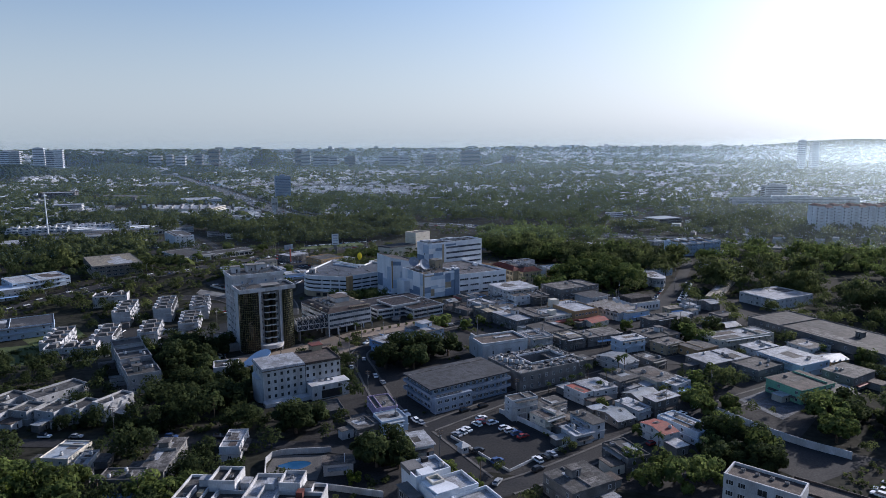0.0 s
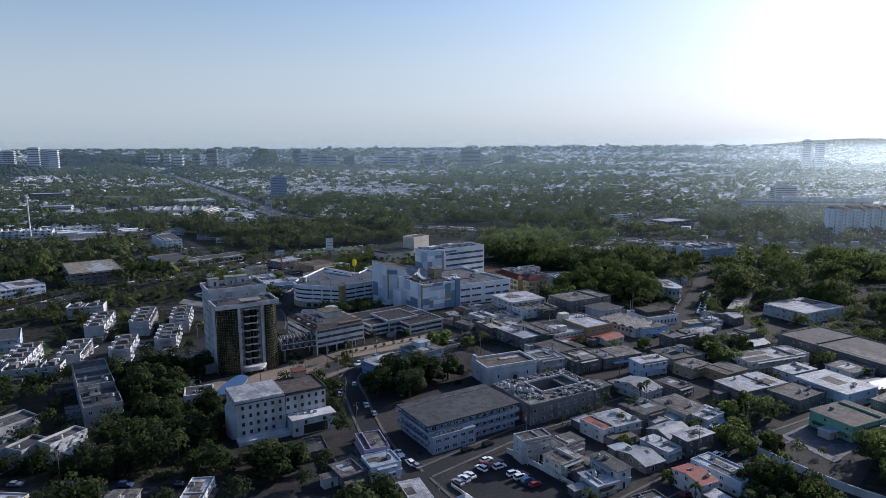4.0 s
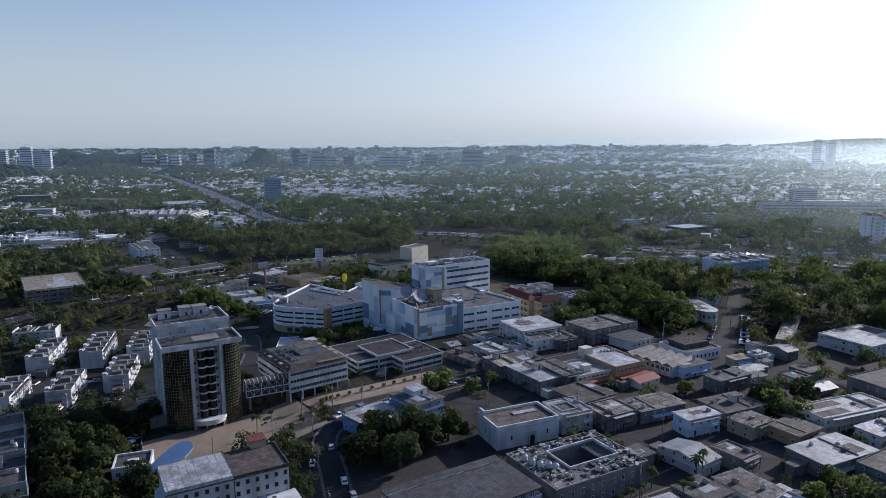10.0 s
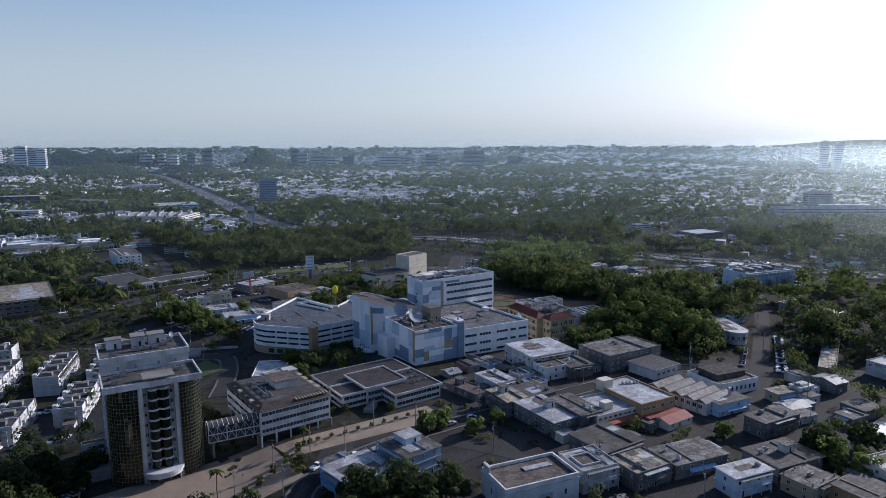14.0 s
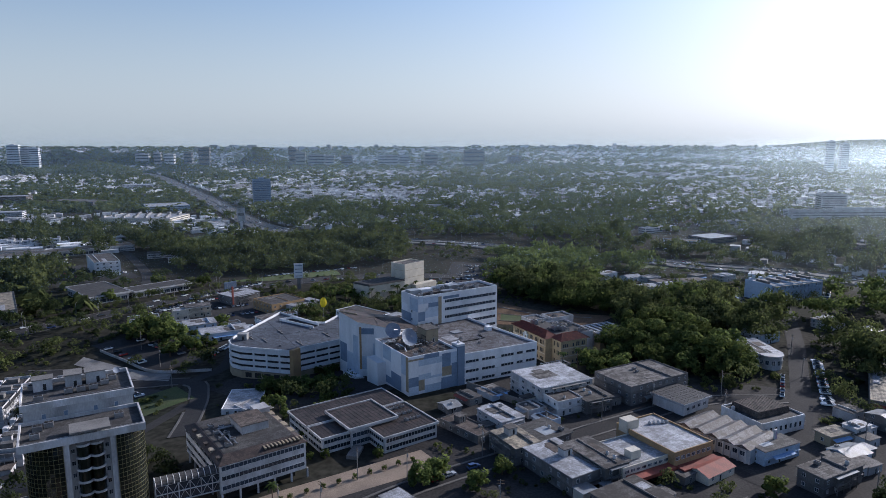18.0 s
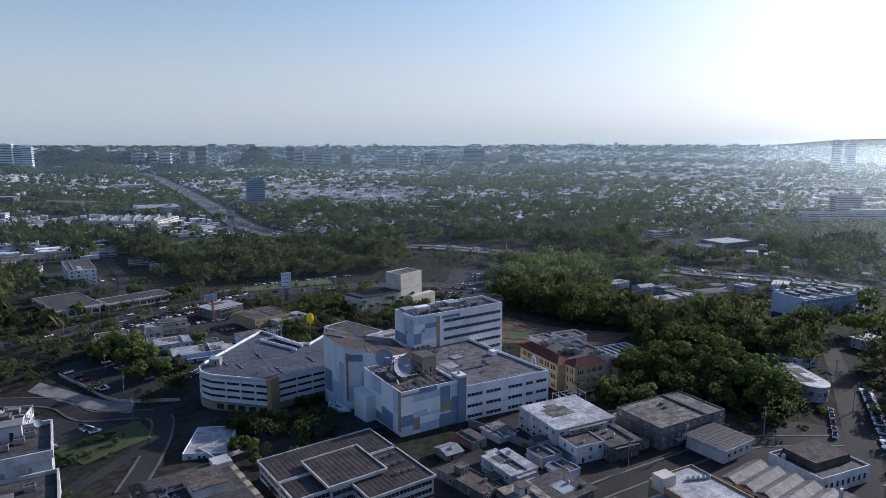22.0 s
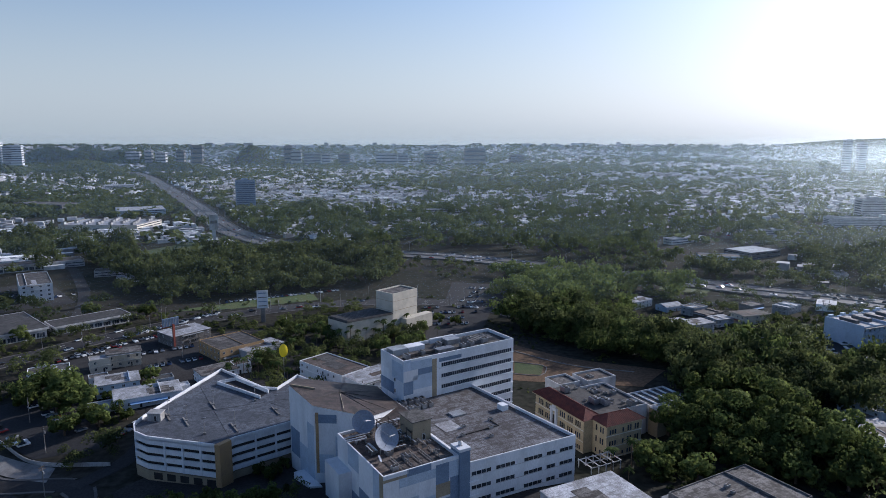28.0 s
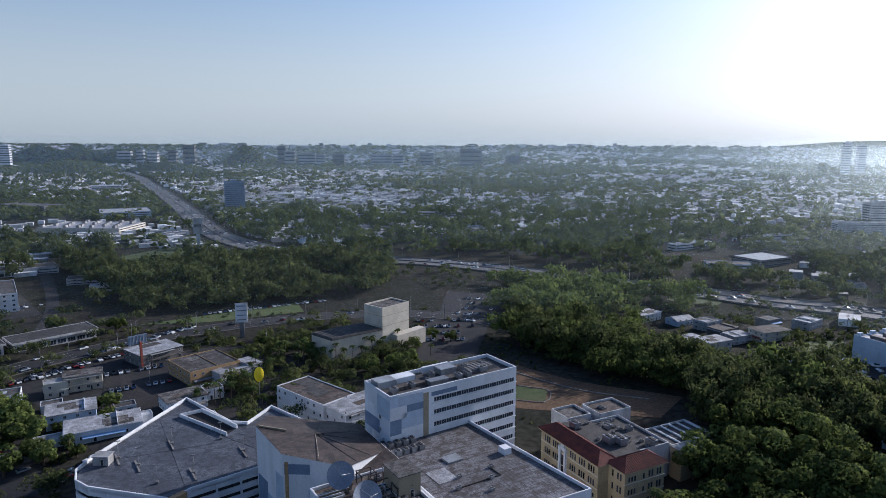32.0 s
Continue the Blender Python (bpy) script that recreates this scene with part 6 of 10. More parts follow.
def rooftop_hut(bx, by, rot, x, y, z, w, d, h, label, wall="white", roof="concrete"):
    c, s = math.cos(radians(rot)), math.sin(radians(rot))
    root = thing("roof_hut", bx + x * c - y * s, by + x * s + y * c, z, rot, label, "roof hut", "roof huts")
    part("wall", Shape().box(-w / 2, -d / 2, -0.05, w / 2, d / 2, h), wall, root)
    part("roof", Shape().box(-w / 2 - 0.3, -d / 2 - 0.3, h, w / 2 + 0.3, d / 2 + 0.3, h + 0.22), roof, root)
    part("door", window_mesh(0.95, 2.0, "frame", "dark", 0), None, root, at=pose(w * 0.1, -d / 2, 0.05))
    return root


def make_ac():
    root = thing("air_conditioner", 0, -950, 0, 0, "grey rooftop air conditioning unit", "air conditioner", "rooftop units")
    casing = part("casing", Shape().box(-0.9, -0.7, 0.15, 0.9, 0.7, 1.2).box(-0.85, -0.6, 0, -0.7, 0.6, 0.2).box(0.7, -0.6, 0, 0.85, 0.6, 0.2), "metal", root)
    part("fan_grille", Shape().tube(-0.35, 0, 1.2, 1.32, 0.42, 10).tube(0.45, 0, 1.2, 1.32, 0.42, 10), "dark", casing, "dark fan grille")
    return root


def make_tank():
    root = thing("water_tank", 0, -950, 0, 0, "round white plastic rooftop water tank", "water tank", "rooftop tanks")
    tank = part("tank", Shape().tube(0, 0, 0.2, 1.3, 0.7, 14).tube(0, 0, 1.3, 1.6, 0.7, 14, 0.35), "white", root)
    part("lid", Shape().tube(0, 0, 1.6, 1.7, 0.3, 10), "grey", tank, "grey screw lid")
    part("stand", Shape().box(-0.6, -0.6, 0, 0.6, 0.6, 0.2), "concrete", root)
    return root


def make_dish():
    """A parabolic dish 6.8 m across on a mast, tilted to the sky."""
    root = thing("satellite_dish", 0, -950, 0, 0, "large white parabolic satellite dish on a mast, coloured blue-grey as shade", "satellite dish", "satellite dishes")
    tilt = Matrix.Translation((0, 0, 4.2)) @ Euler((radians(62), 0, radians(20))).to_matrix().to_4x4()
    s, n, rows = Shape(), 24, 5
    rings = [[tilt @ Vector((3.4 * j / rows * math.cos(6.2832 * k / n), 3.4 * j / rows * math.sin(6.2832 * k / n), 0.085 * (3.4 * j / rows) ** 2)) for k in range(n)] for j in range(rows + 1)]
    for j in range(rows):
        for k in range(n):
            s.poly([rings[j][k], rings[j][(k + 1) % n], rings[j + 1][(k + 1) % n], rings[j + 1][k]])
    back = Vector(tilt.to_3x3() @ Vector((0, 0, -0.12)))
    for j in range(rows):
        for k in range(n):
            s.poly([rings[j + 1][k] + back, rings[j + 1][(k + 1) % n] + back, rings[j][(k + 1) % n] + back, rings[j][k] + back])
    for k in range(n):
        s.poly([rings[rows][k], rings[rows][(k + 1) % n], rings[rows][(k + 1) % n] + back, rings[rows][k] + back])
    # blue-grey colour stands in for the shade on the backlit white dish
    reflector = part("reflector", s, "dusty_blue", root)
    mast = part("mast", Shape().tube(0, 0, 0, 3.6, 0.35, 10), "metal", root)
    f = tilt @ Vector((0, 0, 2.6))
    for k in (0, 8, 16):
        part("feed_strut", Shape().rod(rings[4][k], f, 0.05, 5), "metal", reflector)
    part("feed_horn", Shape().rod(f, tilt @ Vector((0, 0, 2.1)), 0.22, 8), "metal", reflector)
    part("brace", Shape().rod((0, 0.9, 0), tilt @ Vector((0, 1.4, 0.1)), 0.09, 6), "metal", mast)
    return root


AC, TANK, DISH = make_ac(), make_tank(), make_dish()
glass_tower()


def office_block():
    """Three glazed storeys on pillars, brown pitched margins and a plant room on top."""
    bx, by, rot, w, d, h = -66.2, 354.2, 38, 26, 33, 12.2
    root = thing("office_block", bx, by, 0, rot, "white office block with ribbon windows on pillars", "office block")
    part("wall", Shape().box(-w / 2, -d / 2, 3.0, w / 2, d / 2, h - 0.6), "white", root)
    # the recess is coloured near-black to give its shade
    part("ground_floor", Shape().box(-w / 2 + 2.5, -d / 2 + 3, -2, w / 2 - 2.5, d / 2, 3.0), "dark", root, "recessed ground floor, near-black in place of shade")
    for k in range(6):
        part("pillar", Shape().box(-w / 2 + 0.2 + k * 5.2, -d / 2 + 0.1, -1, -w / 2 + 0.7 + k * 5.2, -d / 2 + 0.6, 3.0), "white", root)
    for k in range(6):
        part("pillar", Shape().box(-w / 2 + 0.1, -d / 2 + 3 + k * 5.6, -1, -w / 2 + 0.6, -d / 2 + 3.5 + k * 5.6, 3.0), "white", root)
    for fl in range(3):
        z = 4.0 + fl * 2.9
        for side in "flrb":
            band(root, w, d, side, z, 1.35, pane=1.3)
    part("roof", Shape().prism([(-w / 2 - 0.5, -d / 2 - 0.5), (w / 2 + 0.5, -d / 2 - 0.5), (w / 2 + 0.5, d / 2 + 0.5), (-w / 2 - 0.5, d / 2 + 0.5)], h - 0.6, h + 1.0, scale=0.80), "ribbed_brown", root, "dark brown ribbed roof margin")
    part("roof_deck", Shape().box(-w * 0.4, -d * 0.4, h + 1.0, w * 0.4, d * 0.4, h + 1.06), "roof_dark", root)
    for k in range(4):
        part("roof_sheet", Shape().box(w * 0.41, -d * 0.3 + k * d * 0.16, h + 0.5, w * 0.49, -d * 0.3 + k * d * 0.16 + d * 0.1, h + 0.72), "sand", root, "tan replacement roof sheet")
    part("plant_room", Shape().box(-2, -4, h + 1.0, 6.5, 6, h + 3.6), "white", root)
    part("plant_roof", Shape().box(-2.3, -4.3, h + 3.6, 6.8, 6.3, h + 3.8), "roof_brown", root)
    part("stair_tower", Shape().box(w / 2 - 6, d / 2 - 8, h, w / 2 - 1, d / 2 - 3, h + 2.4), "white", root)
    for k in range(5):
        part("roof_strip", Shape().box(-w * 0.49, -d * 0.42 + k * d * 0.17, h - 0.1 + 0.02 * k, -w * 0.41, -d * 0.42 + k * d * 0.17 + d * (0.05 + 0.03 * (k % 2)), h + 0.62), "roof_tan" if k % 2 else "roof_brown", root, "patched sheet of the roof margin")
    part("duct", Shape().rod((-7, -10, h + 1.6), (-7, 3, h + 1.6), 0.3, 6).rod((-7, 3, h + 1.6), (-2, 3, h + 1.6), 0.3, 6).rod((-5.5, -10, h + 1.5), (-5.5, 1, h + 1.5), 0.25, 6), "metal", root)
    for k in range(11):
        part("roof_rib", Shape().box(0.5 + k * 1.15, -d / 2 + 0.3, h + 0.35, 1.0 + k * 1.15, -d / 2 + 2.6, h + 0.75), "sand", root)
    for k in range(7):
        put_on(AC, bx, by, rot, -8 + (k % 2) * 2.4, -9 + k * 2.6, h + 1.06, 0.9)
    # sky bridge to the tower
    br = thing("sky_bridge", -75.2, 331.5, 0, 30, "white trussed glazed sky bridge between two buildings", "bridge")
    L0, L1, z0, z1, wd = -8.0, 9.5, 4.2, 9.4, 4.5
    part("deck", Shape().box(L0, -wd / 2, z0 - 0.3, L1, wd / 2, z0), "concrete", br)
    part("glazing", Shape().box(L0, -wd / 2 + 0.2, z0, L1, wd / 2 - 0.2, z1), "window", br, "dark glazing of the bridge")
    roof = [(math.cos(math.pi * k / 8) * (wd / 2 + 0.2), z1 + math.sin(math.pi * k / 8) * 1.2) for k in range(9)]
    s = Shape()
    for (a, za), (b, zb) in zip(roof, roof[1:]):
        s.poly([(L0, a, za), (L1, a, za), (L1, b, zb), (L0, b, zb)])
    part("barrel_roof", s, "roof_dark", br)
    for k in range(12):
        x = L0 + (L1 - L0) * k / 11
        s = Shape()
        for (a, za), (b, zb) in zip(roof, roof[1:]):
            s.rod((x, a, za + 0.03), (x, b, zb + 0.03), 0.09, 4)
        part("roof_rib", s, "frame", br)
    for y in (-wd / 2, wd / 2):
        for z in (z0, (z0 + z1) / 2, z1):
            part("chord", Shape().box(L0, y - 0.12, z - 0.12, L1, y + 0.12, z + 0.12), "white", br)
        for k in range(7):
            x = L0 + (L1 - L0) * k / 6
            part("post", Shape().box(x - 0.12, y - 0.13, z0, x + 0.12, y + 0.13, z1), "white", br)
            if k < 6:
                x2 = L0 + (L1 - L0) * (k + 1) / 6
                part("brace", Shape().rod((x, y, z0), (x2, y, z1), 0.07, 4), "white", br)
                part("brace", Shape().rod((x, y, z1), (x2, y, z0), 0.07, 4), "white", br)
    for x in (-6.5, 8.5):
        part("pier", Shape().box(x - 0.3, -1.8, -1.5, x + 0.3, 1.8, z0 - 0.3), "concrete", br)


office_block()


def court_office():
    """Two low storeys round a raised middle roof, open at the near corner."""
    bx, by, rot = -33.5, 381.4, 37
    root = thing("low_office", bx, by, 0, rot, "low white two-storey offices with a dark ribbed roof", "office block")
    h = 5.6
    for x0, y0, x1, y1 in ((-19, 3, 19, 19), (-19, -8, -6, 3), (-2, -19, 19, 3)):
        part("wall", Shape().box(x0, y0, -2, x1, y1, h - 0.5), "white", root)
        o = [(x0 - 0.6, y0 - 0.6), (x1 + 0.6, y0 - 0.6), (x1 + 0.6, y1 + 0.6), (x0 - 0.6, y1 + 0.6)]
        part("eave", Shape().prism(o, h - 0.5, h - 0.1).ring(o, 0.35, h - 0.1, h + 0.35), "white", root)
        part("roof", Shape().box(x0 - 0.25, y0 - 0.25, h - 0.1, x1 + 0.25, y1 + 0.25, h - 0.03), "ribbed_brown", root)
        ridges = Shape()
        for k in range(int((x1 - x0) / 1.5)):
            ridges.box(x0 + 0.7 + k * 1.5, y0, h - 0.03, x0 + 0.8 + k * 1.5, y1, h + 0.05)
        part("roof_seams", ridges, "roof_dark", root)
        for z in (0.9, 3.4):
            for side, run, cx, cy, r in (("f", x1 - x0, (x0 + x1) / 2, y0, 0), ("l", y1 - y0, x0, (y0 + y1) / 2, -90), ("r", y1 - y0, x1, (y0 + y1) / 2, 90)):
                part("window_band", window_mesh(run - 1.2, 1.4, "frame", "window", int(run / 1.4)), None, root, at=pose(cx, cy, z, 0, 0, r))
    o = [(-10, -10), (9, -10), (9, 9), (-10, 9)]
    part("wall", Shape().box(-9, -9, -2, 8, 8, 6.4), "white", root)
    part("eave", Shape().prism(o, 6.4, 6.8).ring(o, 0.4, 6.8, 7.3), "white", root)
    part("roof", Shape().box(-9.6, -9.6, 6.8, 8.6, 8.6, 6.86), "ribbed_brown", root)
    ridges = Shape()
    for k in range(12):
        ridges.box(-9.4 + k * 1.55, -9.5, 6.86, -9.28 + k * 1.55, 8.5, 6.95)
    part("roof_seams", ridges, "roof_dark", root)
    for r, cx, cy in ((0, -0.5, -9), (-90, -9, -0.5)):
        for z in (0.8, 3.4):
            part("window_band", window_mesh(16, 1.6, "frame", "window", 10), None, root, at=pose(cx, cy, z, 0, 0, r))
    part("stair", Shape().prism([(-14, -15), (-11.5, -17.5), (-6, -12), (-8.5, -9.5)], -1, 1.2), "concrete", root, "concrete entrance ramp")
    for k in range(9):
        put_on(AC, bx, by, rot, 11 + (k % 3) * 2.4, -12 + (k // 3) * 5.5, h, 0.8)


court_office()


def hospital():
    root = thing("hospital", -17.9, 433.2, 0, 33, "white hospital with a blue and sand patchwork facade", "hospital")
    # patchwork block, local axes with its middle at the origin
    w, d, h = 23.2, 30.0, 16.3
    shell(root, w, d, h, "bright", "roof_brown", 0.9, 0.35, deep=6)
    quilt = [(0, .32, .93, 1, "bright"), (0, .3, .88, .93, "sand"), (.3, .62, .88, 1, "slate_blue"), (.62, 1, .93, 1, "bright"), (.2, .32, .72, .88, "pale_blue"), (.2, .45, .50, .72, "bright"), (0, .2, .46, .88, "bright"), (.32, .68, .72, .88, "pale_blue"), (.45, .68, .42, .72, "bright"), (.68, .86, .58, .93, "slate_blue"), (.86, 1, .64, .93, "pale_blue"), (0, .2, .22, .46, "slate_blue"), (.2, .45, .36, .50, "pale_blue"), (.2, .32, .08, .36, "sand"), (.32, .68, .2, .36, "bright"), (.45, .68, .36, .42, "pale_blue"), (.68, .88, .34, .58, "sand"), (.88, 1, .3, .64, "slate_blue"), (.0, .2, 0, .22, "pale_blue"), (.32, .66, 0, .2, "pale_blue"), (.66, 1, 0, .3, "slate_blue"), (.68, .88, .3, .34, "bright")]
    for x0, x1, z0, z1, m in quilt:
        part("panel", Shape().box(-w / 2 + x0 * w + 0.02, -d / 2 - 0.09, z0 * h, -w / 2 + x1 * w - 0.02, -d / 2 + 0.02, z1 * h - 0.03), m, root)
    side = [(0, .25, .45, 1, "bright"), (.25, .5, .62, 1, "pale_blue"), (.5, .8, .4, 1, "bright"), (.8, .93, .5, 1, "pale_blue"), (.93, 1, .1, 1, "sand"), (0, .25, 0, .45, "pale_blue"), (.25, .5, .2, .62, "bright"), (.5, .8, 0, .4, "slate_blue"), (.8, .93, 0, .5, "bright"), (.25, .5, 0, .2, "slate_blue")]
    for x0, x1, z0, z1, m in side:
        part("panel", Shape().box(-w / 2 - 0.09, d / 2 - x1 * d + 0.02, z0 * h, -w / 2 + 0.02, d / 2 - x0 * d - 0.02, z1 * h - 0.03), m, root)
    part("corner_tower", Shape().box(w / 2 - 0.1, -d / 2 - 0.6, -5, w / 2 + 3.4, -d / 2 + 4, h + 0.8), "slate_blue", root, "blue corner pier")
    part("pier_cap", Shape().box(w / 2 - 0.2, -d / 2 - 0.7, h + 0.8, w / 2 + 3.5, -d / 2 + 4.1, h + 1.6), "bright", root)
    # ward wing to the east, its roof edge and window rows
    ww, wd, wh = 33.0, 52.0, 13.4
    ox, oy = w / 2 + 3.2 + ww / 2, 10.5
    wp = [(ox - ww / 2, -15.5), (52.0, -18.0), (48.6, 36.5), (ox - ww / 2, 36.5)]
    part("wall", Shape().prism(wp, -7, wh - 1.0, skip="t").ring(wp, 0.35, wh - 1.0, wh), "bright", root)
    part("roof", Shape().prism([inset(wp, k, 0.35) for k in range(4)], wh - 1.2, wh - 0.98), "ward_roof", root, "pale streaked ward roof")
    lean = math.degrees(math.atan2(-2.5, 52.0 - wp[0][0]))
    for z in (9.2, 5.0, 1.0):
        for k in range(22):
            if k in (4, 9, 10, 15, 18):
                continue
            t = (1.5 + k * 1.62) / 37.4
            part("window", window_mesh(1.45, 1.05, "dark", "window", 1), None, root, at=pose(wp[0][0] + (52.0 - wp[0][0]) * t, -15.5 - 2.5 * t, z, 0, 0, lean))
        part("sill_line", Shape().box(0.4, -0.12, z - 0.22, 36.6, 0.05, z - 0.1), "white", root, at=pose(wp[0][0], -15.5, 0, 0, 0, lean))
        for k in range(18):
            part("window", window_mesh(1.25, 1.15, "dark", "window", 1), None, root, at=pose(51.6 - k * 0.166, -14.0 + k * 2.6, z, 0, 0, 93.6))
    ridges = Shape()
    for k in range(26):
        ridges.box(ox - ww / 2 + 1 + k * 1.25, oy - wd / 2 + 0.5, wh - 0.98, ox - ww / 2 + 1.06 + k * 1.25, oy - 4, wh - 0.945)
    part("roof_seams", ridges, "ward_roof", root)
    part("balcony_stack", Shape().box(w / 2 + 3.2, -d / 2 - 1.0, 3.0, w / 2 + 6.4, -d / 2 + 3, 3.3).box(w / 2 + 3.2, -d / 2 - 1.0, 7.2, w / 2 + 6.4, -d / 2 + 3, 7.5), "bright", root)
    # tall windowless block with its sloping top
    bx = [(-16.4, 43.8), (-14.9, 25.5), (-1.0, 16.0), (14, 26), (15, 44), (-10, 53)]
    s, n = Shape(), len(bx)
    top = [22.9, 21.8, 18.6, 14.75, 15.6, 20.8]
    s.v = [(x, y, -8) for x, y in bx] + [(x, y, z) for (x, y), z in zip(bx, top)]
    s.f = [(k, (k + 1) % n, n + (k + 1) % n, n + k) for k in range(n)]
    s.m = [0] * n
    part("tall_wall", s, "bright", root, "tall windowless white wall")
    s = Shape()
    rim = [(x * 1.02 + (0.3 if x > 0 else 0), 36 + (y - 36) * 1.015, z + 0.08) for (x, y), z in zip(bx, top)]
    for k in range(n):
        s.poly([rim[k], rim[(k + 1) % n], (-2.0, 36.0, 19.9)])
    part("roof", s, "ribbed_brown", root, "dark brown sheet roof")

    # standing seams and the tray of the sheet roof
    for k, (c, z) in enumerate([((-14.6, 30.0), 21.9), ((-7.0, 20.5), 20.3), ((3.0, 18.8), 17.6), ((9.0, 22.8), 16.1), ((14.3, 32.0), 15.1), ((14.6, 39.0), 15.4), ((4.0, 47.6), 17.9)]):
        part("roof_seam", Shape().rod((c[0], c[1], z + 0.12), (-2.0, 36.0, 20.0), 0.1, 4), "roof_tan" if k == 1 else "roof_dark", root)
    part("roof_upstand", Shape().poly([(-16.0, 42.5, 22.95), (-9.5, 38.5, 21.3), (-9.5, 38.5, 22.0), (-16.0, 42.5, 23.3)]).poly([(-16.0, 42.9, 23.3), (-9.5, 38.9, 22.0), (-9.5, 38.9, 21.3), (-16.0, 42.9, 22.95)]).poly([(-16.0, 42.5, 23.3), (-9.5, 38.5, 22.0), (-9.5, 38.9, 22.0), (-16.0, 42.9, 23.3)]), "sand", root, "tan upstand across the roof")
    t = Vector((13.9, -9.5)).normalized()
    part("stripe", Shape().box(-0.45, -0.12, 0, 0.45, 0.1, 19.6), "ochre", root, "ochre upright stripe", at=pose(-14.2, 24.9, 0, 0, 0, -34))
    for u0, u1, z0, z1, m in ((0.3, 7.0, 16.2, 19.0, "slate_blue"), (0.3, 6.0, 0, 6.0, "pale_blue"), (6.5, 12, 0, 12.0, "pale_blue")):
        a, b = Vector((-14.9, 25.5)) + t * u0, Vector((-14.9, 25.5)) + t * u1
        o = Vector((t.y, -t.x)) * 0.08
        part("panel", Shape().prism([(a.x + o.x, a.y + o.y), (b.x + o.x, b.y + o.y), (b.x - o.x, b.y - o.y), (a.x - o.x, a.y - o.y)], z0, z1), m, root)
    for v0, v1, z0, z1, m in ((0.3, 5, -4, 15, "pale_blue"), (5, 11, -4, 6, "pale_blue"), (11, 17.5, 0, 9, "slate_blue")):
        part("panel", Shape().prism([(-14.98 - v0 * 0.082, 25.5 + v0), (-14.98 - v1 * 0.082, 25.5 + v1), (-14.7 - v1 * 0.082, 25.5 + v1), (-14.7 - v0 * 0.082, 25.5 + v0)], z0, z1), m, root)
    part("plinth", Shape().prism([(-19.0, 34), (-18.0, 23), (-14.5, 21), (-15.2, 34)], -8, -2.6), "bright", root)
    part("lift_block", Shape().box(-15.6, 5.0, -6, -11.5, 15.5, 8.8), "bright", root)
    # lower link between blocks
    part("link", Shape().box(-2, 15.1, -6, 16, 40, 14.8), "bright", root)
    part("link_roof", Shape().box(-1.8, 15.3, 14.8, 15.8, 39.8, 14.9), "ribbed_brown", root)
    # rear ward block, rows of bands, patchwork end
    rw, rd, rh = 48.3, 16.0, 27.6
    rear = thing("hospital_wing", -3.7 + 0.0, 491.5, 0, 35, "white six-storey hospital wing with ribbon windows", "hospital")
    shell(rear, rw, rd, rh, "bright", "roof_dark", 1.2, 0.4, deep=9)
    for k in range(6):
        z = 22.6 - k * 4.0
        band(rear, rw, rd, "f", z, 1.5, run=rw * 0.66, s=rw * 0.15, pane=0.95)
        band(rear, rw, rd, "b", z, 1.5, pane=0.95)
        band(rear, rw, rd, "r", z, 1.5, run=rd * 0.5, pane=0.95)
        part("ledge", Shape().box(-rw * 0.2, -rd / 2 - 0.35, z - 0.35, rw / 2, -rd / 2 + 0.02, z - 0.1), "bright", rear)
        part("window", window_mesh(1.3, 1.4), None, rear, at=pose(-rw / 2, -2, z, 0, 0, -90))
    for x0, x1, z0, z1, m in [(0, .06, .86, 1, "pale_blue"), (.06, .24, .86, .97, "pale_blue"), (0, .12, .72, .86, "bright"), (.12, .24, .78, .86, "slate_blue"), (.0, .08, .55, .72, "slate_blue"), (.08, .24, .6, .78, "pale_blue"), (0, .24, .4, .55, "bright"), (.0, .16, .2, .4, "pale_blue"), (.24, .28, .2, .95, "sand"), (.3, .5, .89, .94, "slate_blue"), (.16, .24, .2, .4, "slate_blue")]:
        part("panel", Shape().box(-rw / 2 + x0 * rw + 0.02, -rd / 2 - 0.07, z0 * rh, -rw / 2 + x1 * rw - 0.02, -rd / 2 + 0.02, z1 * rh - 0.04), m, rear)
    for x0, x1, z0, z1, m in [(0, .5, .8, 1, "bright"), (.5, 1, .72, .95, "pale_blue"), (0, .6, .5, .66, "slate_blue"), (.3, 1, .2, .5, "bright"), (.0, .3, .2, .5, "pale_blue")]:
        part("panel", Shape().box(-rw / 2 - 0.07, rd / 2 - x1 * rd + 0.02, z0 * rh, -rw / 2 + 0.02, rd / 2 - x0 * rd - 0.02, z1 * rh - 0.04), m, rear)
    part("glass_roof", Shape().prism([(8, -3), (20, -3), (20, 4), (8, 4)], rh - 1.2, rh - 0.1, scale=0.9), "grey", rear, "grey ribbed skylight")
    for k in range(8):
        part("rooflight_bar", Shape().box(8.7 + k * 1.5, -2.7, rh - 0.1, 8.85 + k * 1.5, 3.7, rh + 0.05), "grey", rear)
    for x0, x1, y0, y1, hh, m in ((-23, -17, 1, 6, 2.2, "tin"), (-16, -9, 2.5, 6.5, 1.7, "bright"), (-8, -1, -5, -2, 1.4, "metal"), (-20, -6, -3, -2, 1.1, "roof_brown"), (0, 6, 1, 5.5, 2.0, "metal"), (-4, 6.5, 6.2, 7.2, 1.9, "bright")):
        part("roof_duct", Shape().box(x0, y0, rh - 1.2, x1, y1, rh - 1.2 + hh), m, rear)
    # roof plant
    P = (-17.9, 433.2, 33)
    put_on(DISH, *P, -5.4, 10.5, 15.9, 1.0, -34, "large white parabolic satellite dish on the hospital")
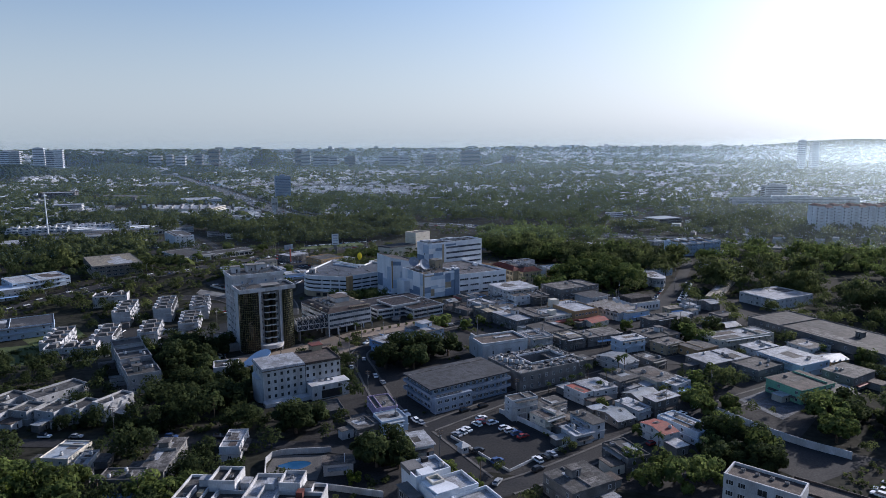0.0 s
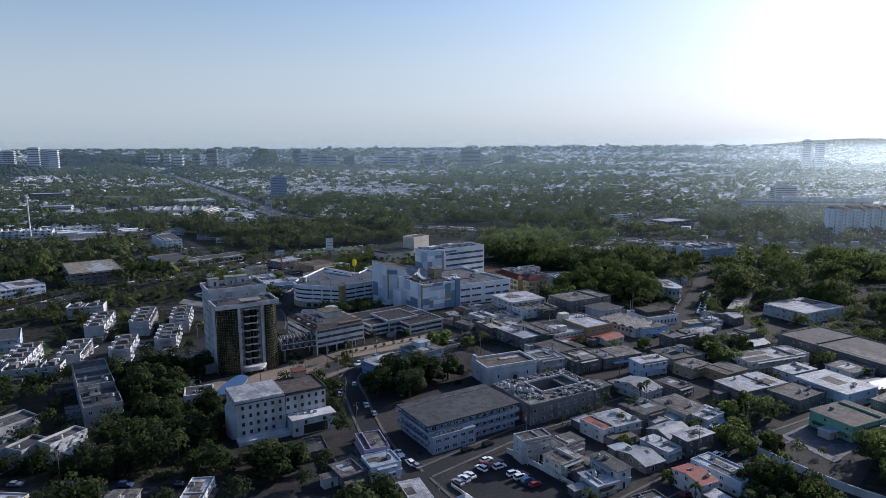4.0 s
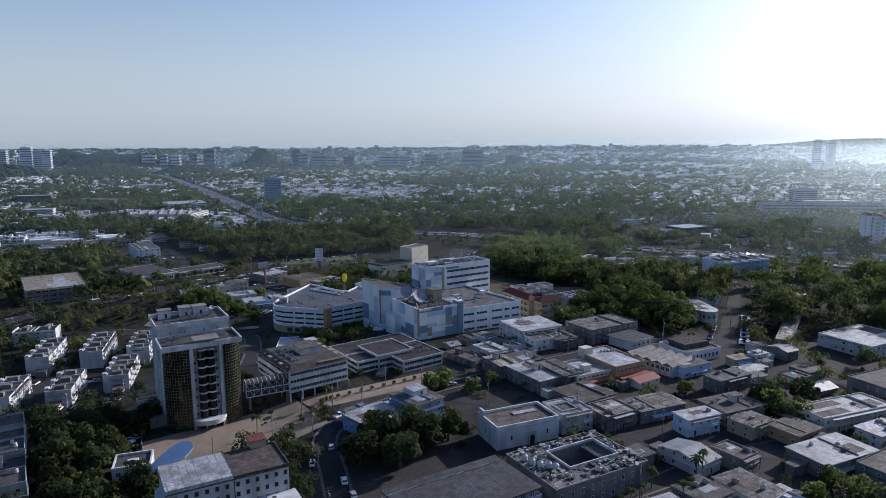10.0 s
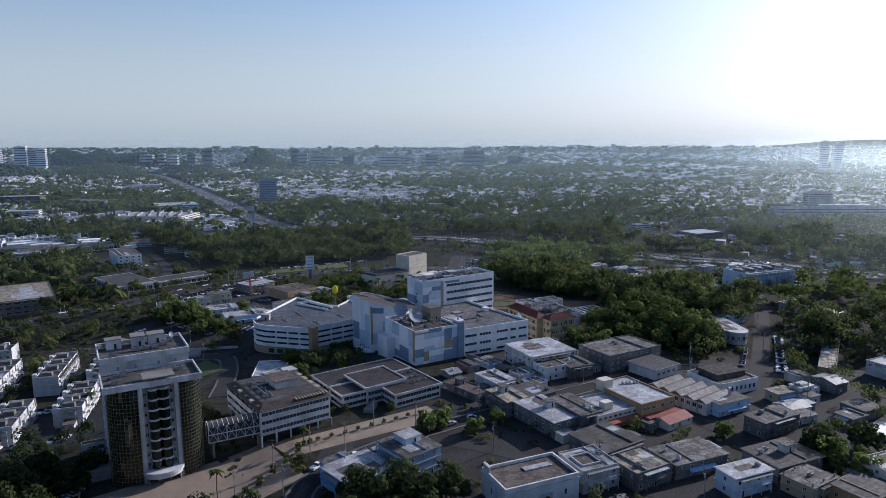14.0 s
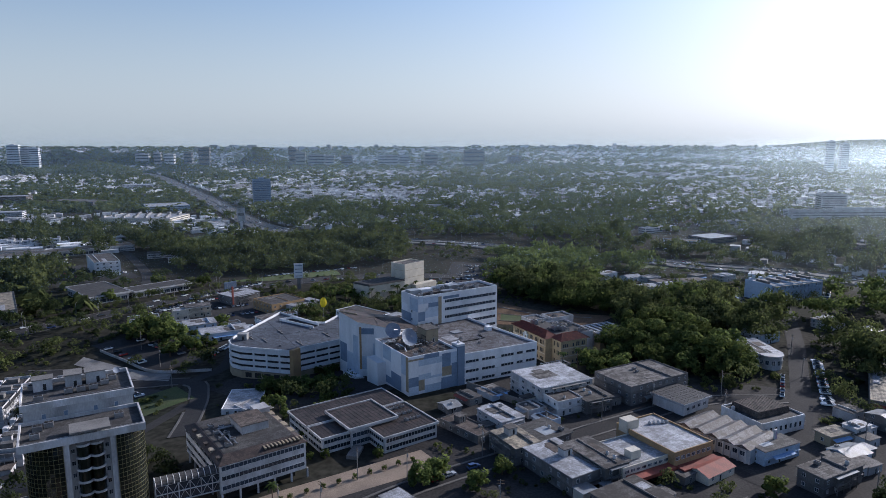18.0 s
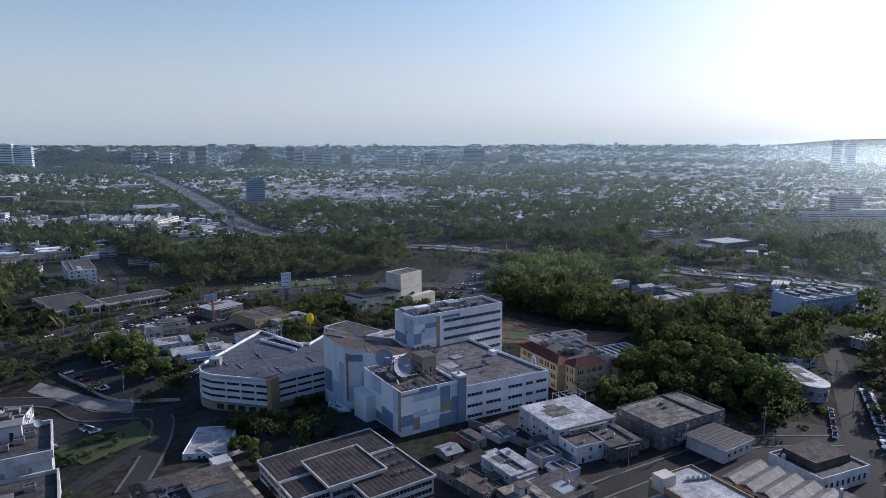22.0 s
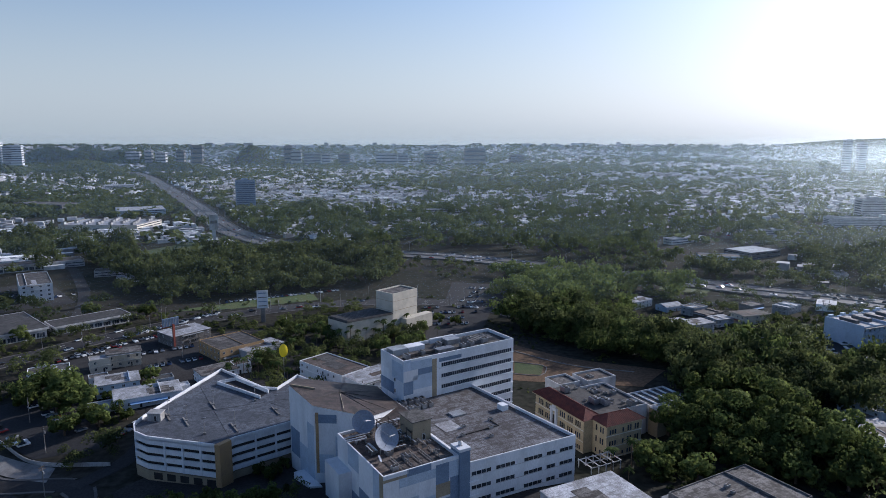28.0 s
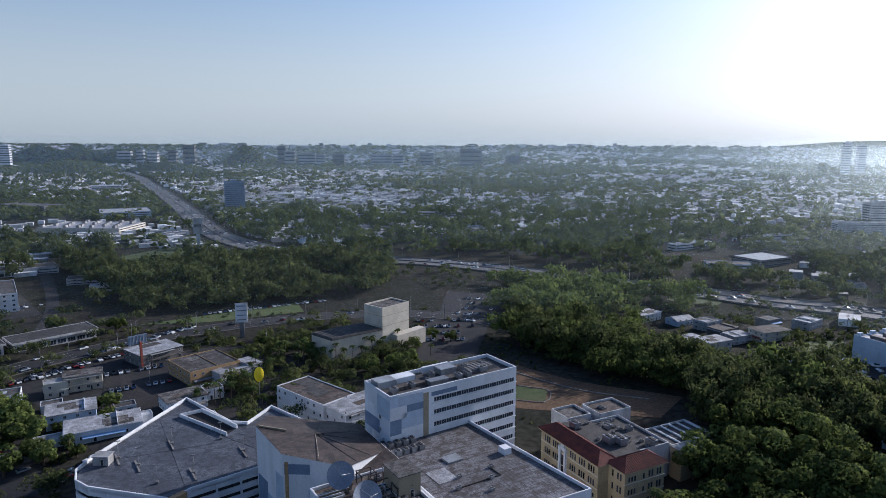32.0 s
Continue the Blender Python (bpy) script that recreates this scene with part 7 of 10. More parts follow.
    put_on(DISH, *P, -4.4, -2.0, 15.4, 1.1, -14)
    put_on(DISH, *P, -8.5, -6.5, 15.4, 0.3, 40, "small white satellite dish on the hospital")
    put_on(DISH, *P, 6, 1, 15.4, 0.28, -30, "small white satellite dish on the hospital")
    rooftop_hut(*P, 8.2, 3.5, 15.4, 6.0, 8.0, 6.0, "weathered concrete lift house with antennas", "sand", "roof_dark")
    # low white lattice girders on the near half of the roof
    for k in range(5):
        gd = thing("lattice_girder", P[0] + (-5.0 + k * 3.0) * math.cos(radians(33)) + 9.5 * math.sin(radians(33)), P[1] + (-5.0 + k * 3.0) * math.sin(radians(33)) - 9.5 * math.cos(radians(33)), 15.42, 33 + 90, "pale lattice girder lying on the hospital roof", "girder", "roof girders")
        for z in (0.1, 0.9):
            part("chord", Shape().box(-3.5, -0.08, z, 3.5, 0.08, z + 0.14), "concrete", gd)
        for j in range(8):
            x = -3.5 + j * 0.9
            part("web", Shape().rod((x, 0, 0.15), (x + 0.7, 0, 0.95), 0.06, 4), "concrete", gd)
    # pipe racks, ducts and frames
    racks = random.Random(66)
    for k in range(16):
        x, y, L = racks.uniform(-9, 9), racks.uniform(-9, 13), racks.uniform(3, 9)
        a = racks.choice((0, 90))
        c, s = math.cos(radians(33)), math.sin(radians(33))
        rk = thing("pipe_rack", P[0] + x * c - y * s, P[1] + x * s + y * c, 15.42, P[2] + a, "rusty pipe rack on the hospital roof", "pipe rack", "pipe racks")
        for j in range(3):
            part("pipe", Shape().rod((-L / 2, j * 0.4 - 0.4, 1.0 + 0.1 * j), (L / 2, j * 0.4 - 0.4, 1.0 + 0.1 * j), 0.11, 6), racks.choice(("metal", "roof_brown", "bright")), rk)
        for j in (-1, 0, 1):
            part("support", Shape().box(j * L * 0.42 - 0.08, -0.7, 0, j * L * 0.42 + 0.08, 0.7, 0.9), "metal", rk)
    for k in range(4):
        x, y = racks.uniform(-6, 8), racks.uniform(-6, 12)
        fr = thing("steel_frame", P[0] + x * c - y * s, P[1] + x * s + y * c, 15.42, P[2], "open rusty steel frame on the hospital roof", "steel frame", "steel frames")
        for sx in (-1, 1):
            for sy in (-1, 1):
                part("post", Shape().box(sx * 2 - 0.1, sy * 1.6 - 0.1, 0, sx * 2 + 0.1, sy * 1.6 + 0.1, 3.0), "roof_brown", fr)
            part("beam", Shape().box(sx * 2 - 0.12, -1.8, 3.0, sx * 2 + 0.12, 1.8, 3.25), "roof_brown", fr)
            part("beam", Shape().box(-2.2, sx * 1.6 - 0.1, 3.25, 2.2, sx * 1.6 + 0.1, 3.45), "roof_brown", fr)
    part("roof_mat", Shape().box(ox - 11, oy - 5, wh - 0.98, ox - 5, oy + 2, wh - 0.86), "roof_white", root, "pale patch on the ward roof")
    part("roof_mat", Shape().box(ox - 3, oy + 3, wh - 0.98, ox + 2, oy + 7, wh - 0.5), "tin", root, "low pale housing on the ward roof")
    part("duct", Shape().box(ox - 8, oy - 9.5, wh - 0.98, ox + 6, oy - 9.2, wh - 0.7).box(ox + 5.7, oy - 9.5, wh - 0.98, ox + 6, oy - 4, wh - 0.7), "black", root, "black cable duct")
    part("stair_box", Shape().box(ox + 13.5, oy - 1, wh - 1, ox + 16, oy + 2, wh + 0.9), "bright", root)
    rng = random.Random(5)
    for k in range(20):
        put_on(AC, *P, rng.uniform(-9, 10), rng.uniform(-12, 13), 15.42, rng.uniform(0.5, 1.1), rng.choice((0, 90)))
    for k in range(12):
        put_on(AC, *P, 14 + (k % 6) * 2.5, 26 + (k // 6) * 5, 12.42, 1.25, 90)
    for k in range(6):
        put_on(AC, *P, 20 + k * 3.5, -4 + (k % 3) * 5, 12.42, 0.7)
    for k in range(12):
        put_on(AC, -3.7, 491.5, 35, -20 + k * 3.4, rng.uniform(-4, 4), rh - 1.18, rng.uniform(0.9, 1.5), rng.choice((0, 90)))
    for k in range(14):
        x, y = rng.uniform(-9, 10), rng.uniform(-12, 13)
        c, s = math.cos(radians(33)), math.sin(radians(33))
        m = thing("antenna_mast", -17.9 + x * c - y * s, 433.2 + x * s + y * c, 15.42, rng.uniform(0, 360), "thin grey rooftop antenna mast", "antenna", "antennas")
        hh = rng.uniform(1.5, 4.0)
        part("pole", Shape().tube(0, 0, 0, hh, 0.05, 5), "metal", m)
        part("arm", Shape().box(-0.6, -0.04, hh - 0.4, 0.6, 0.04, hh - 0.32), "metal", m)
    put_on(TANK, *P, w / 2 + 1.6, -d / 2 + 1.8, h + 1.6, 0.8)


hospital()


def garage():
    """Open-sided multi-storey car park with a rounded corner and a sand-coloured pier."""
    gx, gy, z = -75.0, 470.0, -7.0
    H = 14.7
    o = [(-75.0, 448.5), (-71.8, 454.0), (-50.0, 472.0), (-39.4, 489.9), (-65.7, 511.5), (-70.0, 497.2), (-75.6, 497.9), (-99.0, 517.9), (-109.0, 471.0), (-109.3, 463.5), (-106.0, 457.5), (-100.5, 454.0)]
    o = [(x - gx, y - gy) for x, y in o]
    root = thing("parking_garage", gx, gy, z, 0, "white multi-storey car park with open decks", "parking garage")
    part("base", Shape().prism(o, -3, 3.0), "sand", root, "sand-coloured ground storey")
    # solid near-black filling paints the shade between the decks
    core = [(x * 0.96, y * 0.96) for x, y in o]
    part("core", Shape().prism(core, 3.4, H - 1.4), "dark", root, "near-black core standing in for deck shade")
    for k in range(4):
        z0 = 3.4 + k * 2.85
        part("deck_edge", Shape().ring(o, 0.4, z0, z0 + (1.75 if k < 3 else 1.9)), "bright", root, "white deck parapet band")
    part("parapet", Shape().ring(o, 0.4, H - 1.4, H), "bright", root)
    part("roof_deck", Shape().prism([(x * 0.985, y * 0.985) for x, y in o], H - 1.6, H - 1.1), "deck", root, "grey weathered roof deck")
    part("pier", Shape().prism([(-1.0, -22.2), (0.9, -22.9), (3.2, -18.8), (1.8, -17.8)], -3, H + 0.4), "ochre", root, "sand-coloured corner pier")
    for (ax, ay), (bx, by) in zip(o[:3], o[1:4]):
        L = math.hypot(bx - ax, by - ay)
        for k in range(1, int(L / 7)):
            t = k * 7 / L
            part("column", Shape().box(-0.25, -0.1, 3.4, 0.25, 0.5, H - 1.4), "bright", root, at=pose(ax + (bx - ax) * t, ay + (by - ay) * t, 0, 0, 0, math.degrees(math.atan2(by - ay, bx - ax))))
    for k in range(1, 5):
        (ax, ay), (bx, by) = o[-1], o[0]
        part("column", Shape().box(-0.35, -0.1, 3.4, 0.35, 0.5, H - 1.4), "bright", root, at=pose(ax + (bx - ax) * k / 4.0, ay + (by - ay) * k / 4.0, 0, 0, 0, math.degrees(math.atan2(by - ay, bx - ax))))
    part("ramp_wall", Shape().prism([(-20.2, 32.5), (1.0, 18.4), (1.2, 18.7), (-20.0, 32.8)], H - 1.1, H + 0.1).prism([(-20.2, 32.5), (-19.9, 32.5), (-14.1, 37.1), (-14.4, 37.1)], H - 1.1, H + 0.1), "bright", root, "white ramp wall on the roof deck")
    part("ramp_wall", Shape().prism([(-14.4, 37.1), (2.6, 23.8), (2.8, 24.1), (-14.2, 37.4)], H - 1.1, H + 0.3), "bright", root)
    for k, (x, y) in enumerate(((-18, -2), (-14, 12), (0, -6), (10, 8), (-26, 2), (0, 16), (16, 18), (-8, -12))):
        lp = thing("deck_lamp", gx + x, gy + y, z + H - 1.1, 20, "thin grey lamp post on the parking deck", "lamp post", "deck lamps")
        part("base_block", Shape().box(-0.4, -0.4, 0, 0.4, 0.4, 0.7), "concrete", lp)
        part("pole", Shape().tube(0, 0, 0.7, 5.6, 0.07, 6), "metal", lp)
        part("lamp_head", Shape().box(-0.7, -0.15, 5.55, 0.7, 0.15, 5.75), "metal", lp)
        if k < 5:
            single("deck_kerb", Shape().box(-4, -0.25, 0, 4, 0.25, 0.35), "concrete", gx + x, gy + y - 0.9, z + H - 1.1, 125, "low concrete kerb on the parking deck", "kerb", "deck kerbs")
    part("ramp_well", Shape().prism([(-19.4, 32.8), (0.8, 19.2), (2.2, 23.6), (-14.2, 36.6)], H - 1.1, H - 1.07), "asphalt", root, "dark ramp surface")
    part("deck_seam", Shape().rod((-30, 0, H - 1.08), (20, 22, H - 1.08), 0.05, 4).rod((-26, 30, H - 1.08), (2, -16, H - 1.08), 0.05, 4).rod((-12, 26, H - 1.08), (22, 4, H - 1.08), 0.05, 4), "roof_dark", root)
    # near-black slabs on the base stand in for shaded entrances
    for k in range(5):
        t0, t1 = 0.08 + k * 0.185, 0.20 + k * 0.185
        (ax, ay), (bx, by) = o[-1], o[0]
        n = Vector((by - ay, ax - bx)).normalized() * 0.06
        q = [(ax + (bx - ax) * t + n.x * e, ay + (by - ay) * t + n.y * e) for t, e in ((t0, 1), (t1, 1), (t1, -1), (t0, -1))]
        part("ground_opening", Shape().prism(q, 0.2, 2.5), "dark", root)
    rooftop_hut(gx, gy, 0, -29, -1, z + H - 1.1, 4.5, 3.2, 2.8, "pale stair hut on the parking deck", "dull", "dull")


garage()
def white_block():
    """Four-storey white block, half tin-roofed, half brown, with a lower front wing."""
    bx, by, rot, w, d, h = -63.8, 253.5, 31, 31.5, 15, 13.8
    root = thing("office_block", bx, by, 0, rot, "white four-storey block with small square windows", "office block")
    part("wall", Shape().box(-w / 2, -d / 2, -3, w / 2, d / 2, h - 0.8), "white", root)
    o = [(-w / 2 - 0.3, -d / 2 - 0.3), (w / 2 + 0.3, -d / 2 - 0.3), (w / 2 + 0.3, d / 2 + 0.3), (-w / 2 - 0.3, d / 2 + 0.3)]
    part("cornice", Shape().prism(o, h - 0.8, h - 0.35), "roof_brown", root, "dark brown cornice line")
    part("tin_roof", Shape().prism([(-w / 2 - 0.4, -d / 2 - 0.4), (1, -d / 2 - 0.4), (1, d / 2 + 0.4), (-w / 2 - 0.4, d / 2 + 0.4)], h - 0.35, h + 0.5, scale=0.97), "roof_white", root, "pale sheet-metal roof")
    ridges = Shape()
    for k in range(9):
        ridges.box(-w / 2 + 0.6 + k * 2.0, -d / 2 + 0.2, h + 0.5, -w / 2 + 0.68 + k * 2.0, d / 2 - 0.2, h + 0.54)
    part("roof_seams", ridges, "roof_white", root)
    part("brown_roof", Shape().box(1.1, -d / 2 + 0.3, h - 0.35, w / 2 - 0.3, d / 2 - 0.3, h - 0.2).ring([(1.1, -d / 2 - 0.2), (w / 2 + 0.2, -d / 2 - 0.2), (w / 2 + 0.2, d / 2 + 0.2), (1.1, d / 2 + 0.2)], 0.3, h - 0.35, h + 0.2), "roof_brown", root, "rusty brown flat roof")
    for fl in range(4):
        for k in range(6 if fl > 0 else 5):
            part("window", window_mesh(1.05, 1.4, "metal", "dark", 0), None, root, at=pose(-w / 2 + 2.2 + k * 2.55, -d / 2, 2.1 + fl * 2.9))
        for k in range(6):
            part("window", window_mesh(1.05, 1.4, "metal", "dark", 0), None, root, at=pose(2.0 + k * 2.55, -d / 2, 2.1 + fl * 2.9))
        for k in range(2):
            part("window", window_mesh(1.0, 1.6, "frame", "dark", 0), None, root, at=pose(-w / 2, -3 + k * 5, 2.1 + fl * 2.9, 0, 0, -90))
    part("pipe", Shape().tube(1.1, -d / 2 - 0.12, -1, h, 0.1, 6), "black", root)
    # lower front wing; a flat near-black sheet stands in for its shaded loggia
    part("wing", Shape().box(1.6, -d / 2 - 6.0, -3, w / 2 + 1.2, -d / 2, 5.6).box(1.3, -d / 2 - 6.3, 5.6, w / 2 + 1.5, -d / 2, 6.1), "white", root, "lower white front wing")
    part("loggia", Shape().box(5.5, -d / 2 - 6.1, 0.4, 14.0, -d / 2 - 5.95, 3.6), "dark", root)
    for k in range(5):
        part("window", window_mesh(1.05, 1.4, "metal", "dark", 0), None, root, at=pose(3.0 + k * 3.3, -d / 2 - 6.0, 3.9 if k % 2 else 1.6))
    part("terrace_wall", Shape().box(-w / 2 - 0.5, -d / 2 - 4.0, -3, 1.6, -d / 2, 1.4), "white", root)
    part("apse", Shape().prism([(-w / 2 + 0.1, 6), (-w / 2 + 0.1, -6)] + [(-w / 2 - 2.0 * math.cos(radians(a)), 5.5 * math.sin(radians(a))) for a in range(-80, 81, 20)], -3, 9.5), "white", root, "rounded white stair bay")
    for k in range(4):
        put_on(AC, bx, by, rot, 4 + k * 2.2, -9 - 0.5 * k, 6.1, 0.6)
    rooftop_hut(bx, by, rot, 11, 9, 11.5, 4.5, 4.5, 4.2, "small brick-red roofed pavilion on the roof edge", "sand", "tile")
    # sail canopy behind it
    sail = thing("sail_canopy", -86.0, 267.5, 0, 30, "pale blue leaf-shaped canopy on posts", "canopy")
    s, n = Shape(), 20
    rim = []
    for k in range(n):
        t = 2 * math.pi * k / n
        x, y = 7.4 * math.cos(t), 8.0 * math.sin(t) * (0.62 + 0.38 * math.cos(t))
        rim.append((x, y, 8.4 + 0.42 * x + 0.012 * y * y))
    c = (0.5, 0, 8.0)
    for k in range(n):
        a, b = rim[k], rim[(k + 1) % n]
        s.poly([c, a, b]).poly([(c[0], c[1], c[2] - 0.25), (b[0], b[1], b[2] - 0.25), (a[0], a[1], a[2] - 0.25)]).poly([a, (a[0], a[1], a[2] - 0.25), (b[0], b[1], b[2] - 0.25), b])
    part("sheet", s, "pale_blue", sail)
    for x, y in ((5, 0), (-4, 1.5), (-2, -3)):
        part("post", Shape().tube(x, y, -0.5, 8.1 + 0.42 * x, 0.16, 8), "white", sail)
    lodge = thing("guard_lodge", -101.0, 276.5, 0, 20, "low white lodge with a framed dark roof", "lodge")
    shell(lodge, 11, 10, 4, "white", "roof_dark", 0.7, 0.5)
    part("skylight", Shape().box(-1.5, -1, 3.3, 1.5, 0.6, 3.9), "white", lodge)
    window_rows(lodge, 11, 10, "fl", 1, 4, 1.4, 1.4, 2.6, 1.0)


white_block()


def grey_school():
    bx, by, rot, w, d, h = 1.2, 250.6, 33, 36.5, 20.5, 9.2
    root = thing("school_block", bx, by, 0, rot, "large blue-grey three-storey building with galleries", "school")
    part("wall", Shape().box(-w / 2 + 0.6, -d / 2 + 0.6, -2, w / 2 - 0.6, d / 2 - 0.6, h - 0.4), "slate_blue", root)
    part("front_block", Shape().box(-w / 2 + 0.2, -d / 2 - 2.5, -2, -w / 2 + 17, -d / 2 + 1, 6.0), "dusty_blue", root, "paler lower front block")
    part("roof", Shape().box(-w / 2 - 0.6, -d / 2 - 0.6, h - 0.4, w / 2 + 0.6, d / 2 + 0.6, h + 0.05), "slate_roof", root, "dark slate-grey roof with moss stains")
    ridges = Shape()
    for k in range(7):
        ridges.box(-w / 2 + k * 5.6, -d / 2 - 0.5, h + 0.05, -w / 2 + 0.1 + k * 5.6, d / 2 + 0.5, h + 0.075)
    part("roof_seams", ridges, "slate_roof", root)
    part("ridge", Shape().box(-w / 2 - 0.6, d / 2 - 3.2, h + 0.05, w / 2 + 0.6, d / 2 - 2.9, h + 0.22), "roof", root)
    for k, z in enumerate((2.9, 5.9)):
        part("gallery_slab", Shape().ring([(-w / 2 - 0.5, -d / 2 - 0.5), (w / 2 + 0.5, -d / 2 - 0.5), (w / 2 + 0.5, d / 2 + 0.5), (-w / 2 - 0.5, d / 2 + 0.5)], 1.4, z, z + 0.25), "dusty_blue", root)
        part("gallery_rail", Shape().ring([(-w / 2 - 0.5, -d / 2 - 0.5), (w / 2 + 0.5, -d / 2 - 0.5), (w / 2 + 0.5, d / 2 + 0.5), (-w / 2 - 0.5, d / 2 + 0.5)], 0.12, z + 0.25, z + 1.2), "dusty_blue", root)
    for fl in range(3):
        z = 0.9 + fl * 3.0
        for k in range(12):
            part("window", window_mesh(1.8, 1.3, "frame", "window", 2), None, root, at=pose(-w / 2 + 2.4 + k * 2.9, -d / 2 + 0.6, z))
        for k in range(7):
            part("window", window_mesh(1.8, 1.3, "frame", "window", 2), None, root, at=pose(-w / 2 + 0.6, -d / 2 + 2.4 + k * 2.6, z, 0, 0, -90))
    for z in (0.9, 3.8):
        for k in range(5):
            part("window", window_mesh(2.0, 1.2, "frame", "window", 2), None, root, at=pose(-w / 2 + 2.2 + k * 3.2, -d / 2 - 2.5, z))
    for k in range(7):
        put_on(AC, bx, by, rot, -w / 2 + 2 + k * 1.7, -d / 2 - 1.6, 6.0, 0.6)
    # courtyard building beside it
    cx, cy, w, d, h = 35.5, 271.5, 34, 24, 8.0
    root = thing("courtyard_building", cx, cy, 0, 30, "old pale building round a sunken courtyard", "school")
    outer = [(-w / 2, -d / 2), (w / 2, -d / 2), (w / 2, d / 2), (-w / 2, d / 2)]
    hole = (-6, -4.5, 12, 6.5)
    blocks = [(-w / 2, -d / 2, hole[0], d / 2), (hole[2], -d / 2, w / 2, d / 2), (hole[0], -d / 2, hole[2], hole[1]), (hole[0], hole[3], hole[2], d / 2)]
    for x0, y0, x1, y1 in blocks:
        part("wall", Shape().box(x0, y0, -2, x1, y1, h - 0.45), "grey", root)
        part("roof", Shape().box(x0, y0, h - 0.45, x1, y1, h - 0.3), "roof", root)
    part("parapet", Shape().ring([(x * 1.004, y * 1.004) for x, y in outer], 0.3, h - 0.5, h - 0.05), "concrete", root)
    debris, rd = Shape(), random.Random(31)
    for k in range(170):
        x, y = rd.choice([(rd.uniform(-16.5, -7), rd.uniform(-12, 12)), (rd.uniform(-6, 16), rd.uniform(-12, -5.5)), (rd.uniform(12.8, 16.5), rd.uniform(-12, 12)), (rd.uniform(-6, 16), rd.uniform(7.4, 12))])
        a, b = rd.uniform(0.15, 1.2), rd.uniform(0.1, 0.6)
        debris.mat = rd.choice((0, 0, 1, 2))
        debris.box(x - a, y - b, h - 0.3, x + a, y + b, h - 0.3 + rd.uniform(0.1, 0.8), rd.choice((0, 90, 20, 45)))
    tagged(part("roof_debris", debris, ["concrete", "roof_dark", "roof_white"], root, "stacked debris and ducts on the roof"), kind="stuff")
    o = [(hole[0] - 0.3, hole[1] - 0.3), (hole[2] + 0.3, hole[1] - 0.3), (hole[2] + 0.3, hole[3] + 0.3), (hole[0] - 0.3, hole[3] + 0.3)]
    part("courtyard_parapet", Shape().ring(o, 0.3, h - 0.5, h + 0.5), "white", root)
    part("courtyard_floor", Shape().box(hole[0], hole[1], 0.1, hole[2], hole[3], 0.3), "blue", root, "blue painted courtyard floor")
    for k in range(9):
        part("pergola_beam", Shape().box(hole[2] - 5 + k * 0.55, hole[1], h - 1.2, hole[2] - 4.8 + k * 0.55, hole[3], h - 0.9), "grey", root)
    for k in range(9):
        for z in (1.0, 4.4):
            part("window", window_mesh(1.1, 1.6), None, root, at=pose(-w / 2 + 2 + k * 3.7, -d / 2, z))
    for k in range(6):
        for z in (1.0, 4.4):
            part("window", window_mesh(1.1, 1.6), None, root, at=pose(w / 2, -d / 2 + 2 + k * 3.9, z, 0, 0, 90))
    rng = random.Random(9)
    for k in range(22):
        x, y = rng.choice([(rng.uniform(-16, -7), rng.uniform(-11, 11)), (rng.uniform(-6, 15), rng.uniform(-11, -6)), (rng.uniform(13, 16), rng.uniform(-10, 10))])
        put_on(rng.choice((AC, AC, TANK)), cx, cy, 30, x, y, h - 0.3, rng.uniform(0.5, 0.9), rng.choice((0, 90)))
    for k, (x, y) in enumerate([(-14, 3), (-13, 0.5), (-11, -1), (-9.8, -2.5), (-14.5, 6)]):
        put_on(TANK, cx, cy, 30, x, y, h - 0.3, 1.25)


grey_school()


